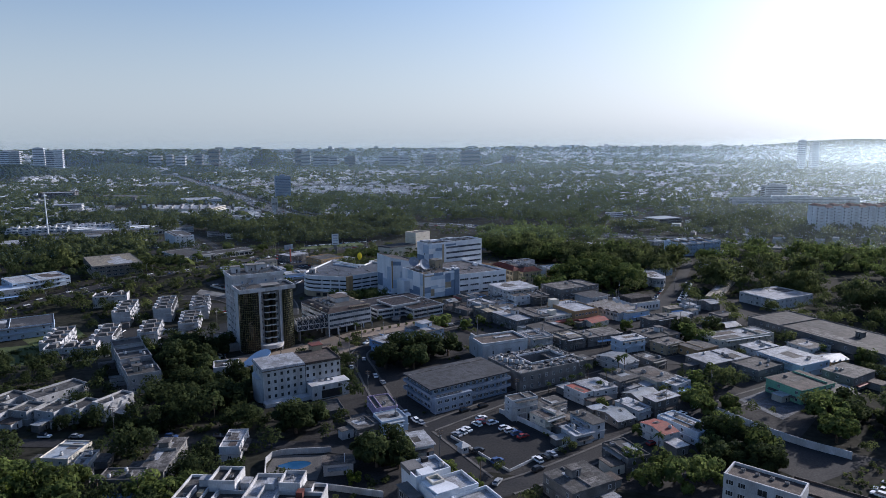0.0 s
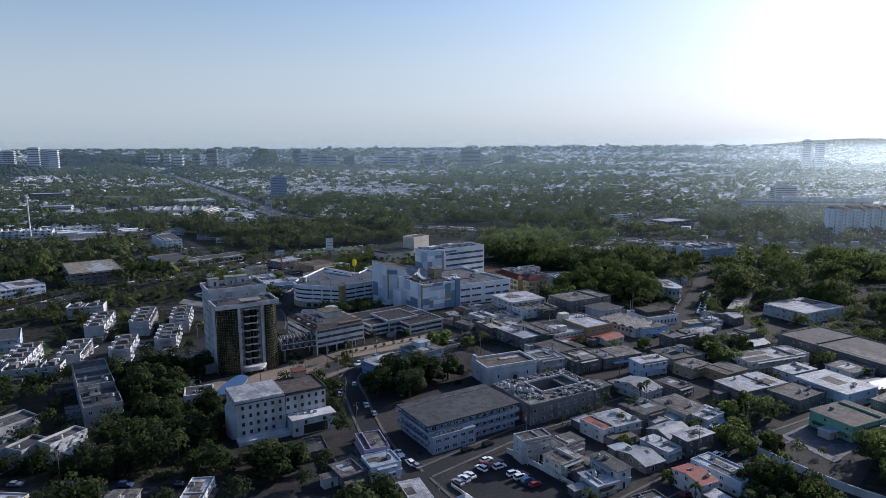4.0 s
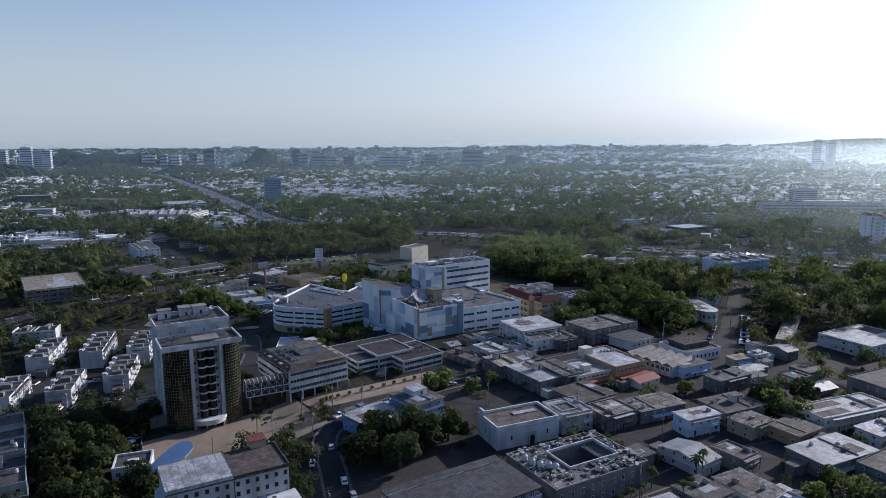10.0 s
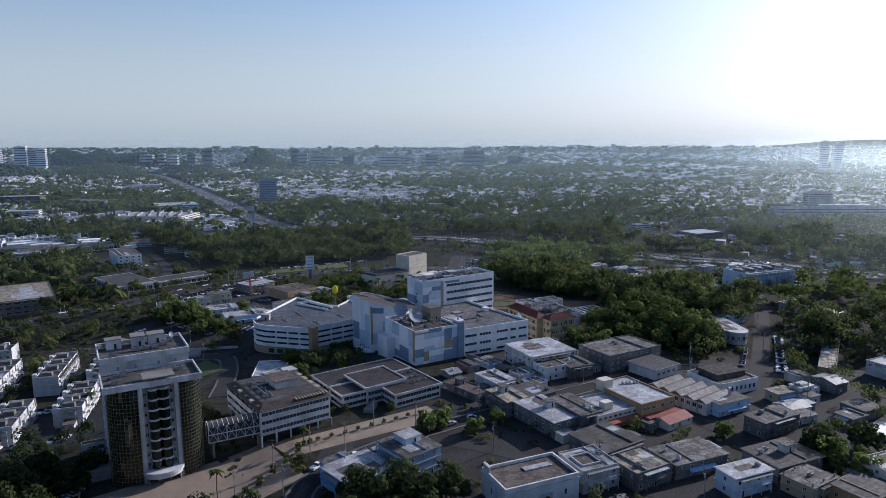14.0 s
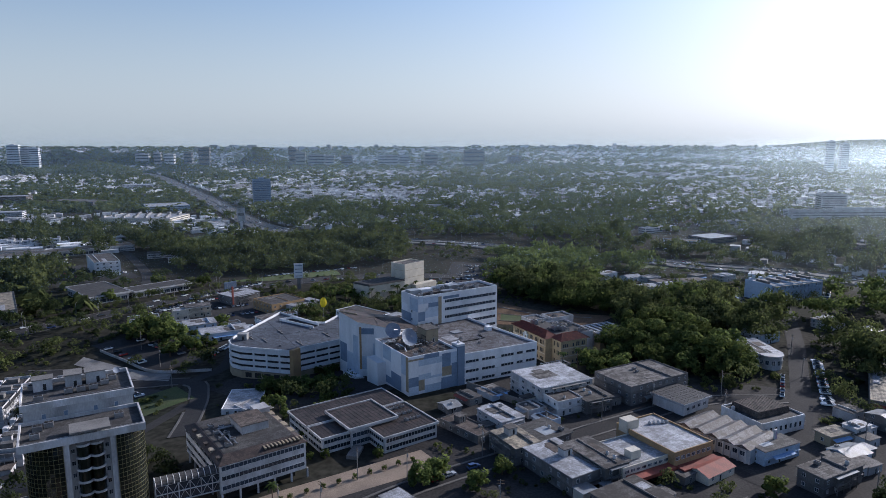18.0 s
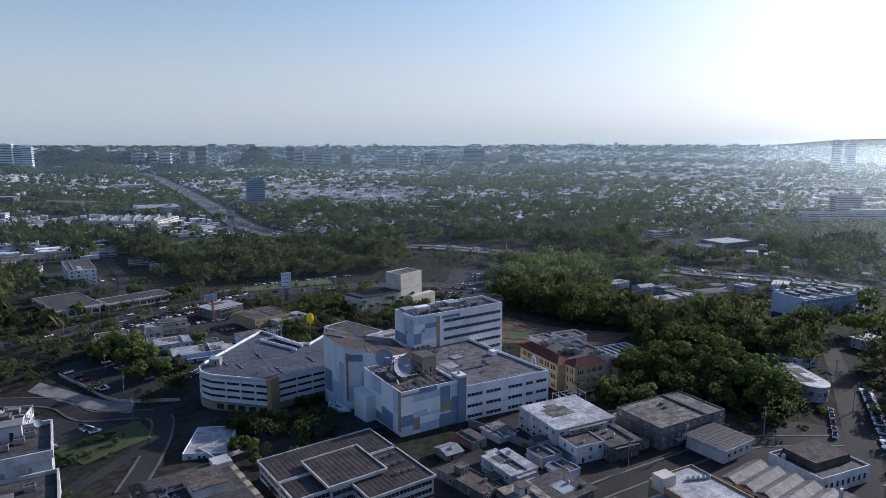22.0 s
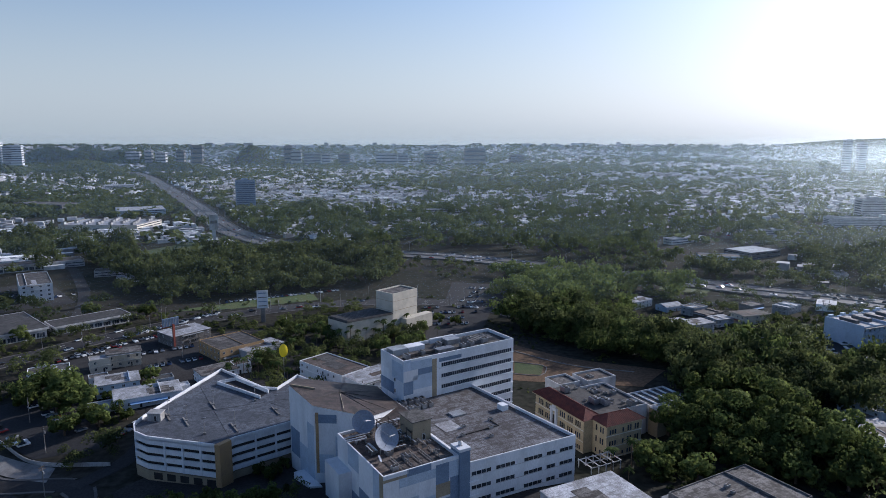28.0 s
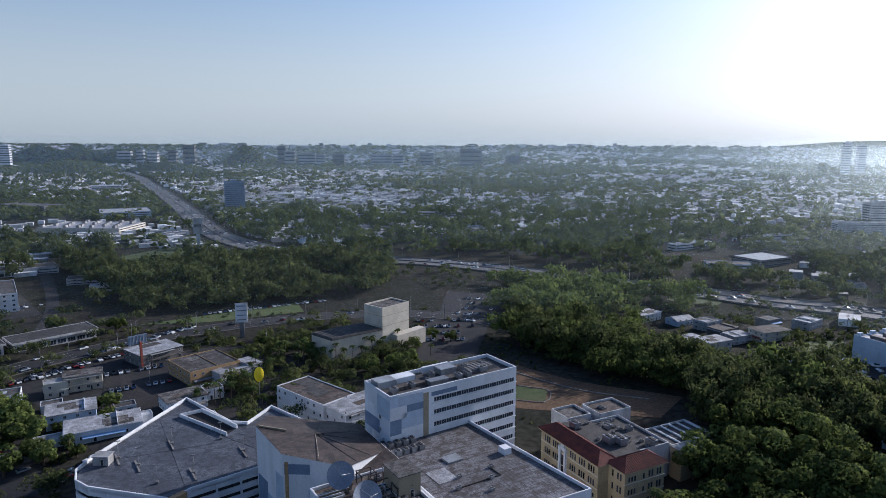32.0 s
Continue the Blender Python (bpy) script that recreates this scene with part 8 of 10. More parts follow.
def chapel():
    bx, by, rot, w, d, h = 21.0, 302.5, 25, 24, 14, 8.2
    root = thing("chapel", bx, by, 0, rot, "old white chapel with a plain arched doorway", "chapel")
    shell(root, w, d, h, "white", "roof_brown", 0.9, 0.5)
    part("moulding", Shape().ring([(-w / 2 - 0.2, -d / 2 - 0.2), (w / 2 + 0.2, -d / 2 - 0.2), (w / 2 + 0.2, d / 2 + 0.2), (-w / 2 - 0.2, d / 2 + 0.2)], 0.22, h - 1.5, h - 1.2), "white", root)
    door = Shape()
    pts = [(-0.9, 0), (0.9, 0), (0.9, 2.4)] + [(0.9 * math.cos(radians(a)), 2.4 + 0.9 * math.sin(radians(a))) for a in range(20, 180, 20)] + [(-0.9, 2.4)]
    door.poly([(x, -0.06, z) for x, z in pts])
    part("door", door, "dark", root, at=pose(1.5, -d / 2, 0))
    part("door_surround", Shape().box(-1.6, -0.25, 0, -1.0, 0.02, 4.0).box(1.0, -0.25, 0, 1.6, 0.02, 4.0).box(-1.9, -0.3, 4.0, 1.9, 0.02, 4.5), "white", root, at=pose(1.5, -d / 2, 0))
    for x in (7.5, -6.5):
        part("window", window_mesh(0.8, 1.7, "frame", "dark", 0), None, root, at=pose(x, -d / 2, 2.6))
    part("window", window_mesh(0.8, 1.7, "frame", "dark", 0), None, root, at=pose(-w / 2, 1, 3.0, 0, 0, -90))
    part("bellcote", Shape().box(-w / 2 + 0.2, 3.2, h, -w / 2 + 0.9, 6.4, h + 1.4).box(-w / 2 + 0.1, 3.0, h + 1.4, -w / 2 + 1.0, 6.6, h + 1.7), "white", root)
    part("roof_light", Shape().box(-1, 1, h - 0.9, 8, 3.2, h - 0.55), "roof_white", root)
    wing = house(39.5, 312.0, 25, 13, 13, 7.4, "white two-storey annex beside the chapel", "white", "roof_white", name="annex", category="annex", group="")
    part("sunk_roof", Shape().box(-4.5, -3.5, 7.02, 1.5, 2.5, 7.1), "roof_brown", wing, "brown-red sunk roof panel")
    part("roof_frame", Shape().ring([(-4.8, -3.8), (1.8, -3.8), (1.8, 2.8), (-4.8, 2.8)], 0.3, 7.02, 7.6), "white", wing)
    part("pipe_rack", Shape().rod((2.5, -4, 7.5), (2.5, 4, 7.5), 0.12, 6).rod((3.2, -4, 7.4), (3.2, 4, 7.4), 0.12, 6), "metal", wing)
    put_on(AC, 39.5, 312.0, 25, 4.5, 1, 7.0, 1.0)


chapel()


def blue_houses():
    house(-29.5, 308.5, 45, 17, 15, 5.6, "bright blue house with a patched white roof", "blue", "roof_white", group="")
    house(-36.0, 314.0, 45, 9, 9, 4.6, "low blue annex with a bare roof", "blue", "roof", group="")
    house(-15.0, 318.0, 42, 13, 15, 8.6, "blue-grey three-storey house with roof terrace", "slate_blue", "roof", group="", floors=3)
    rooftop_hut(-15.0, 318.0, 42, 1, 2, 8.2, 6, 6, 2.4, "white roof-terrace hut with parapet", "pale_blue", "roof_white")


blue_houses()


def bright_school():
    """Tan-walled building with two bright white roofs and a red awning."""
    root = thing("market_hall", 67.0, 368.0, 0, 30, "tan two-storey hall with bright white roofs", "hall")
    shell(root, 17, 25, 7.8, "ochre", "roof_white", 0.5, 0.35, 0, -1)
    shell(root, 19, 17, 6.2, "cream", "roof_white", 0.4, 0.35, -17.5, -2.5)
    for k in range(7):
        part("window", window_mesh(1.6, 1.2, "frame", "window", 2), None, root, at=pose(-7.2 + k * 2.3, -13.5, 5.0))
    for k in range(8):
        part("window", window_mesh(1.6, 1.0, "frame", "window", 2), None, root, at=pose(-25.5 + k * 2.3, -11.0, 4.2))
    s = Shape()
    s.prism([(-26, -14.5), (-8, -14.5), (-8, -11.0), (-26, -11.0)], 2.6, 3.6, scale=0.98)
    part("awning", s, "red", root, "long red awning")
    s = Shape().prism([(-8, -17), (9, -17), (9, -13.5), (-8, -13.5)], 2.6, 3.4, scale=0.98)
    part("awning", s, "red", root, "long red awning")
    part("stair_house", Shape().box(-9, 6, 6.0, -4, 10, 10.2), "cream", root)
    part("stair_house", Shape().box(-21, -8, 6.0, -17, -5, 8.6), "cream", root)
    for k in range(5):
        put_on(TANK, 67, 368, 30, 1 + k * 1.5, 6 - k * 0.5, 7.3, 0.7, 0, "small dark rooftop ventilator")


bright_school()


def folded_hall():
    bx, by, rot, w, d = 91.5, 375.5, 38, 17, 26
    root = thing("folded_roof_hall", bx, by, 0, rot, "white hall with a saw-tooth folded roof", "hall")
    part("wall", Shape().box(-w / 2, -d / 2, -2, w / 2, d / 2, 4.8), "white", root)
    s = Shape()
    for k in range(5):
        y0, y1 = -d / 2 + k * d / 5, -d / 2 + (k + 1) * d / 5
        for x in (-w / 2 - 0.5, w / 2 + 0.5):
            s.poly([(x, y0, 4.8), (x, y1, 4.8), (x, (y0 + y1) / 2, 6.0)])
        s.poly([(-w / 2 - 0.5, y0, 4.8), (w / 2 + 0.5, y0, 4.8), (w / 2 + 0.5, (y0 + y1) / 2, 6.0), (-w / 2 - 0.5, (y0 + y1) / 2, 6.0)])
        s.poly([(-w / 2 - 0.5, (y0 + y1) / 2, 6.0), (w / 2 + 0.5, (y0 + y1) / 2, 6.0), (w / 2 + 0.5, y1, 4.8), (-w / 2 - 0.5, y1, 4.8)])
    part("folded_roof", s, "ward_roof", root)
    for k in range(10):
        part("fin", Shape().box(-w / 2 - 0.5, -0.2, 0, -w / 2, 0.2, 4.8), "white", root, at=pose(0, -d / 2 + 1.3 + k * 2.6, 0))
        part("window", window_mesh(1.7, 1.6, "frame", "window", 1), None, root, at=pose(-w / 2, -d / 2 + 2.6 + k * 2.5, 2.2, 0, 0, -90))
    part("sign_tower", Shape().box(w / 2 - 3.4, -d / 2 - 0.8, -1, w / 2 - 2.0, -d / 2 - 0.2, 8.2), "white", root)
    part("sign_stripe", Shape().box(w / 2 - 3.2, -d / 2 - 0.85, 4.2, w / 2 - 2.2, -d / 2 - 0.8, 7.6), "pink", root)
    # brown-roofed hall behind it
    bx, by, rot, w, d, h = 110.5, 391.0, 25, 21, 18, 6.8
    root = thing("shop_hall", bx, by, 0, rot, "white hall with a brown ribbed upper roof", "hall")
    shell(root, w, d, h - 1.2, "white", "roof_dark", 0.6, 0.3)
    part("upper_roof", Shape().prism([(-7.5, -4.5), (8.5, -4.5), (8.5, 7.5), (-7.5, 7.5)], h - 1.6, h + 0.5, scale=0.93), "roof_brown", root)
    ridges = Shape()
    for k in range(14):
        ridges.box(-7 + k * 1.1, -4, h + 0.5, -6.9 + k * 1.1, 7, h + 0.58)
    part("roof_seams", ridges, "roof_dark", root)
    for k in range(8):
        part("window", window_mesh(1.2, 1.9, "frame", "window", 0), None, root, at=pose(-8.5 + k * 2.4, -d / 2, 1.6))
    put_on(TANK, bx, by, rot, -9, 5, h - 1.8, 1.0)


folded_hall()


def solar_hall():
    """A low white hall whose tilted roof is covered in solar panels."""
    w, d, h = 17.0, 15.5, 5.0
    root = thing("solar_hall", 86.7, 407.5, 0, 35.5, "low white hall roofed with solar panels", "hall")
    claim(86.7, 407.5, 35.5, w, d)
    part("wall", Shape().box(-w / 2 + 0.8, -d / 2 + 0.8, -2, w / 2 - 0.8, d / 2 - 0.8, h - 0.5), "white", root)
    roof = part("roof", Shape().box(-w / 2, -d / 2, h - 0.5, w / 2, d / 2, h - 0.2), "bright", root)
    one = Shape().box(0.07, 0.07, h - 0.2, w / 9 - 0.07, d / 8 - 0.07, h - 0.1).mesh("solar_panel", "slate_roof")
    for i in range(9):
        for j in range(8):
            part("solar_panel", one, None, roof, at=pose(-w / 2 + i * w / 9, -d / 2 + j * d / 8, 0))
    part("fringe", Shape().ring([(-w / 2 - 0.1, -d / 2 - 0.1), (w / 2 + 0.1, -d / 2 - 0.1), (w / 2 + 0.1, d / 2 + 0.1), (-w / 2 - 0.1, d / 2 + 0.1)], 0.15, h - 0.9, h - 0.25), "white", root, "white scalloped fascia")
    for k in range(4):
        part("window", window_mesh(1.6, 1.3), None, root, at=pose(-5 + k * 3.4, -d / 2 + 0.8, 1.6))
    basin = thing("low_store", -80.0, 407.0, gz(-80, 407), -38, "low concrete store with a stained flat roof", "store")
    shell(basin, 12, 10, 2.0, "white", "roof", 0.7, 0.3)
    part("hatch", Shape().box(1, -1, 1.3, 3, 1, 1.7), "metal", basin)
    claim(-80, 407, -38, 13, 11)


solar_hall()


def hip_roof(root, x0, y0, x1, y1, z, rise, mat="tile"):
    """A hipped tile roof over a rectangle, with its round ridge tiles and courses."""
    w, d = x1 - x0, y1 - y0
    k = min(w, d) / 2
    if w < d:
        r0, r1 = ((x0 + x1) / 2, y0 + k, z + rise), ((x0 + x1) / 2, y1 - k, z + rise)
    else:
        r0, r1 = (x0 + k, (y0 + y1) / 2, z + rise), (x1 - k, (y0 + y1) / 2, z + rise)
    a, b, c, e = (x0, y0, z), (x1, y0, z), (x1, y1, z), (x0, y1, z)
    s = Shape()
    if w < d:
        s.poly([a, b, r0]).poly([b, c, r1, r0]).poly([c, e, r1]).poly([e, a, r0, r1])
    else:
        s.poly([a, b, r1, r0]).poly([b, c, r1]).poly([c, e, r0, r1]).poly([e, a, r0])
    s.poly([(x0, y1, z - 0.02), (x1, y1, z - 0.02), (x1, y0, z - 0.02), (x0, y0, z - 0.02)])
    roof = part("tile_roof", s, mat, root)
    part("ridge_tiles", Shape().rod(r0, r1, 0.16, 6).rod(a, r0, 0.13, 5).rod(e, r0 if w >= d else r1, 0.13, 5).rod(b, r1 if w >= d else r0, 0.13, 5).rod(c, r1, 0.13, 5), mat, roof)
    part("eave", Shape().box(x0, y0, z - 0.3, x1, y1, z - 0.03), "stucco", root)
    n = int(max(w, d) / 0.7)
    rolls = Shape()
    for q in range(1, n):
        t = q / n
        if w < d:
            y = y0 + d * t
            f = min(1.0, (y - y0) / k, (y1 - y) / k)
            rolls.rod((x0, y, z + 0.05), (x0 + (w / 2) * f, y, z + rise * f + 0.03), 0.06, 4)
            rolls.rod((x1, y, z + 0.05), (x1 - (w / 2) * f, y, z + rise * f + 0.03), 0.06, 4)
        else:
            x = x0 + w * t
            f = min(1.0, (x - x0) / k, (x1 - x) / k)
            rolls.rod((x, y0, z + 0.05), (x, y0 + (d / 2) * f, z + rise * f + 0.03), 0.06, 4)
            rolls.rod((x, y1, z + 0.05), (x, y1 - (d / 2) * f, z + rise * f + 0.03), 0.06, 4)
    tagged(part("tile_roll", rolls, mat, roof), kind="stuff")


def tiled_villa():
    """Cream school with hipped red tile roofs, a white portal and a cluttered back."""
    bx, by, rot = 47.5, 480.0, 28
    root = thing("tiled_school", bx, by, -1.5, rot, "cream building with hipped terracotta tile roofs", "school")
    h = 9.2
    part("wall", Shape().box(-9, -6.5, -8, 8, 22, h - 0.3), "stucco", root)
    part("wing_wall", Shape().box(-5, -13.5, -8, 10.4, -6.5, h - 0.3), "stucco", root)
    hip_roof(root, -10, -7.5, -1.2, 23, h, 2.6)
    hip_roof(root, -6, -14.5, 11.4, -5.4, h, 2.5)
    part("flat_roof", Shape().box(-1.1, -5.3, h - 0.3, 8.4, 22, h + 0.1), "roof_dark", root)
    # grouped tall windows, string courses, portal
    for z, hh in ((5.6, 2.2), (1.6, 2.2), (-2.2, 1.6)):
        for g in range(6):
            if g == 3:
                continue
            y0 = -4.6 + g * 4.4
            for k in range(3):
                part("window", window_mesh(0.85, hh, "stucco", "window", 0), None, root, at=pose(-9, y0 + k * 1.1, z, 0, 0, -90))
        for k in (-3.4, -2.3, -1.2, 2.2, 4.4, 5.5, 7.6, 8.7):
            part("window", window_mesh(0.85, hh if k > 3 else hh * 0.8, "stucco", "window", 0), None, root, at=pose(k, -13.5, z))
        for k in (-11.8, -10.6, -8.4):
            part("window", window_mesh(0.8, hh, "stucco", "window", 0), None, root, at=pose(-5, k, z, 0, 0, -90))
            part("window", window_mesh(0.8, hh, "stucco", "window", 0), None, root, at=pose(10.4, k, z, 0, 0, 90))
        part("string_course", Shape().box(-9.15, -6.5, z - 0.55, -8.95, 22, z - 0.3).box(-5.15, -13.65, z - 0.55, 10.5, -13.45, z - 0.3), "cream", root)
    part("portal", Shape().box(-9.7, 8.2, -6, -8.9, 9.1, 6.6).box(-9.7, 11.0, -6, -8.9, 11.9, 6.6).box(-9.8, 8.0, 6.6, -8.9, 12.1, 7.6).box(-9.6, 9.2, 7.6, -8.9, 10.9, 8.5), "bright", root, "white carved portal")
    part("portal_door", Shape().box(-9.1, 9.1, -5, -8.95, 11.0, 4.6), "dark", root)
    # flat blocks behind
    for x0, y0, x1, y1, z, rf in ((8.4, -4, 22, 20, h - 1.4, "roof_dark"), (3, 23.5, 13, 33, h - 0.6, "roof"), (15, 21, 29, 31, h - 0.2, "roof_brown"), (13, 24, 15, 30, h - 2.5, "roof")):
        o = [(x0, y0), (x1, y0), (x1, y1), (x0, y1)]
        part("back_block", Shape().prism(o, -8, z).ring(o, 0.3, z, z + 0.8), "white", root)
        part("back_roof", Shape().box(x0 + 0.3, y0 + 0.3, z, x1 - 0.3, y1 - 0.3, z + 0.06), rf, root)
    # slatted hall at the far end
    o = [(23, -4.5), (42, -4.5), (42, 8.5), (23, 8.5)]
    part("hall_wall", Shape().prism(o, -8, h - 2.6).ring(o, 0.4, h - 2.6, h - 1.6), "white", root)
    part("hall_wing", Shape().box(22.5, -9, -8, 33, -4.5, h - 2.0), "stucco", root)
    part("hall_wing_roof", Shape().box(22.3, -9.2, h - 2.0, 33.2, -4.3, h - 1.8), "roof_white", root)
    for k in range(5):
        part("roof_panel", Shape().box(23.8 + k * 3.6, -4.0, h - 2.5, 26.9 + k * 3.6, 8.0, h - 2.2), "roof_dark", root)
        part("roof_bar", Shape().box(26.95 + k * 3.6, -4.1, h - 2.5, 27.35 + k * 3.6, 8.1, h - 1.7), "bright", root)
    rng = random.Random(8)
    for x, y, sz in [(0.8, 17, 1.7), (3.5, 3.5, 1.8), (6.2, 1.0, 1.9), (12, 14, 1.4), (16.5, -2, 1.8), (18, 10, 1.2), (20, 26, 1.5)]:
        put_on(AC, bx, by, rot, x, y, -1.5 + h - (1.3 if x > 8 else -0.1), sz, 90, "large white rooftop air conditioning unit")
    for k in range(14):
        x, y = rng.uniform(9.5, 21), rng.uniform(-3, 19)
        put_on(AC, bx, by, rot, x, y, -1.5 + h - 1.34, rng.uniform(0.4, 0.8), rng.choice((0, 90)))
    for k in range(8):
        put_on(AC, bx, by, rot, rng.uniform(0, 7.5), rng.uniform(-4, 21), -1.4 + h, rng.uniform(0.4, 0.7), rng.choice((0, 90)))
    # open pergola before the wing
    pg = thing("pergola", 46.0, 459.5, gz(46, 459.5), rot, "white open pergola beside the school", "pergola")
    for k in range(5):
        part("beam", Shape().box(-6 + k * 3, -3.5, 3.0, -5.75 + k * 3, 3.5, 3.25), "white", pg)
        for y in (-3.2, 3.2):
            part("post", Shape().box(-6 + k * 3, y - 0.12, -2, -5.75 + k * 3, y + 0.12, 3.0), "white", pg)
    for y in (-3.3, 0, 3.1):
        part("rail", Shape().box(-6.3, y, 2.75, 6.5, y + 0.2, 3.0), "white", pg)
    claim(bx + 12, by + 10, rot, 56, 50)


tiled_villa()


def theatre():
    bx, by, rot = -36.5, 634.0, 50
    root = thing("theatre", bx, by, -6, rot, "cream windowless theatre with a tall stage tower", "theatre")
    o = [(-10, -7), (10, -7), (10, 7), (-10, 7)]
    part("stage_tower", Shape().prism(o, -4, 20.5).ring(o, 0.5, 20.5, 21.3), "cream", root)
    part("roof", Shape().box(-9.5, -6.5, 20.5, 9.5, 6.5, 20.6), "roof", root)
    for z in (5.5, 11, 16.5):
        part("groove", Shape().ring([(-10.05, -7.05), (10.05, -7.05), (10.05, 7.05), (-10.05, 7.05)], 0.1, z, z + 0.18), "sand", root)
    part("hall", Shape().prism([(-40, -2), (-10, -7), (-10, 9), (-40, 14)], -4, 9.5), "cream", root)
    part("hall_roof", Shape().prism([(-40.4, -2.4), (-9.9, -7.4), (-9.9, 9.4), (-40.4, 14.4)], 9.5, 10.6, scale=0.95), "roof_dark", root, "dark ribbed hall roof")
    for k in range(16):
        part("hall_rib", Shape().box(-39 + k * 1.8, -1.5 - 0.3 * k * 0.9, 10.6, -38.8 + k * 1.8, 12.5 - 0.3 * k * 0.9, 10.75), "grey", root)
    part("side_wing", Shape().box(-4, -12, -4, 18, -7, 6.0), "cream", root)
    for k in range(4):
        part("arch", window_mesh(2.2, 4.0, "cream", "dark", 0), None, root, at=pose(-37 + k * 7.5, -2.4 - k * 1.25, 0, 0, 0, -9.5))


theatre()


def terraces():
    """The stepped white flats nearest the start of the flight."""
    root = thing("apartment_block", -52.0, 152.0, 0, -2, "white stepped flats with roof terraces and roof rooms", "apartment block")
    claim(-52.0, 152.0, -2, 40, 24)
    rr = random.Random(21)
    # x0, y0, x1, y1, height, floor of the terrace
    for x0, y0, x1, y1, h, floor in [(-19.8, -13, -12.4, 12, 10.0, "roof_dark"), (-12.4, -13, -9.2, 6, 10.0, "roof_dark"), (-12.0, 4.6, -5.0, 12.4, 12.2, "roof"), (-9.2, -13, -1.4, 4.6, 9.6, "roof_dark"), (-5.0, 4.6, -1.4, 10.2, 9.6, "roof_dark"),
                                     (-1.4, -13, 6.8, 12.2, 10.4, "roof_white"), (6.8, 4.0, 12.4, 10.8, 12.2, "roof_white"), (6.8, -13, 18.6, 4.0, 10.0, "roof_dark"), (12.4, 4.0, 18.6, 8.4, 10.0, "roof_dark")]:
        part("wall", Shape().box(x0, y0, -2, x1, y1, h), "white", root)
        part("terrace_floor", Shape().box(x0 + 0.25, y0 + 0.25, h, x1 - 0.25, y1 - 0.25, h + 0.05), floor, root)
        part("parapet", Shape().ring([(x0 - 0.02, y0), (x1 + 0.02, y0), (x1 + 0.02, y1 + 0.02), (x0 - 0.02, y1 + 0.02)], 0.28, h, h + rr.uniform(0.7, 1.2)), "white", root)
    for x0, y0, x1, y1, z, h in [(-4.2, 6.4, -1.8, 9.6, 9.6, 2.0), (-15.5, 7.0, -13.0, 9.4, 10, 1.9), (2.6, 5.6, 5.0, 8.6, 10.4, 1.6), (13.2, 4.6, 15.2, 7.6, 10, 1.8), (-7.6, -3, -6.0, -1, 9.6, 1.0), (10, -1.5, 12, 0.5, 10, 1.2), (-17.6, -6, -14.6, -2.4, 10, 2.2), (0, -6, 3.4, -2, 10.4, 2.2)]:
        room = part("stair_hut", Shape().box(x0, y0, z, x1, y1, z + h), "white", root)
        part("hut_roof", Shape().box(x0 - 0.12, y0 - 0.12, z + h, x1 + 0.12, y1 + 0.12, z + h + 0.12), rr.choice(("roof_white", "roof", "white")), room)
    part("roof_wall", Shape().box(-8.7, 4.9, 12.2, -8.45, 12.1, 13.0), "white", root)
    part("roof_wall", Shape().box(-15.6, -13, 10.0, -15.35, 5.0, 11.6), "white", root)
    part("roof_wall", Shape().box(2.6, -12.6, 10.4, 2.85, 5.0, 12.0), "white", root)
    part("tiled_hood", Shape().box(11.9, 1.6, 10.3, 13.6, 3.9, 12.0), "tile", root, "small terracotta tiled hood")
    part("tiled_hood", Shape().box(-13.8, 1.4, 10.3, -12.6, 3.2, 11.4), "stucco", root, "small cream masonry hood")
    for k, (x, y, z) in enumerate([(-17, 2, 10.06), (-7, 8, 12.26), (9, 8.6, 12.26), (4.6, 10.4, 10.46), (16.4, -4, 10.06), (-3.4, -6, 9.66)]):
        put_on(AC, -52.0, 152.0, -2, x, y, z, 0.5, 90 * (k % 2))
    for fl in range(3):
        for k in range(10):
            part("window", window_mesh(1.6, 1.4), None, root, at=pose(-17.6 + k * 3.9, -13, 1.2 + fl * 3.0))
        for y in (-8, -3, 2, 7):
            part("window", window_mesh(1.4, 1.4), None, root, at=pose(-19.8, y, 1.2 + fl * 3.0, 0, 0, -90))
    # flats whose roof steps down towards the street
    px, py, rot = -7.3, 162.4, 31
    root = thing("apartment_block", px, py, 0, rot, "white flats with stepped and rounded roof terraces", "apartment block")
    for x0, y0, x1, y1, h, floor in [(-5.2, -4.2, 5.2, 4.2, 14.0, "roof_white"), (-4.4, -12.5, 8.6, -4.2, 12.4, "roof_white"), (0.5, -20.5, 11.0, -12.5, 11.2, "roof_white"), (-6.6, -24, 0.5, -12.5, 11.2, "roof"), (1.5, -30, 13.5, -20.5, 10.0, "roof_white")]:
        claim(px, py - 8, rot, 14, 14)
        part("wall", Shape().box(x0, y0, -2, x1, y1, h), "bright", root)
        part("terrace_floor", Shape().box(x0 + 0.3, y0 + 0.3, h, x1 - 0.3, y1 - 0.3, h + 0.05), floor, root)
        part("parapet", Shape().ring([(x0 - 0.02, y0), (x1 + 0.02, y0), (x1 + 0.02, y1 + 0.02), (x0 - 0.02, y1 + 0.02)], 0.3, h, h + 0.9), "bright", root)
    part("roof_room", Shape().box(-5.4, -1.0, 14.0, -1.2, 4.3, 15.2), "grey", root, "weathered dark roof room")
    part("roof_room", Shape().box(-3.6, -4.6, 12.4, 0.4, -1.0, 15.0), "bright", root)
    part("hatch", Shape().box(0.6, 3.0, 14.0, 2.4, 4.6, 15.1), "dark", root)
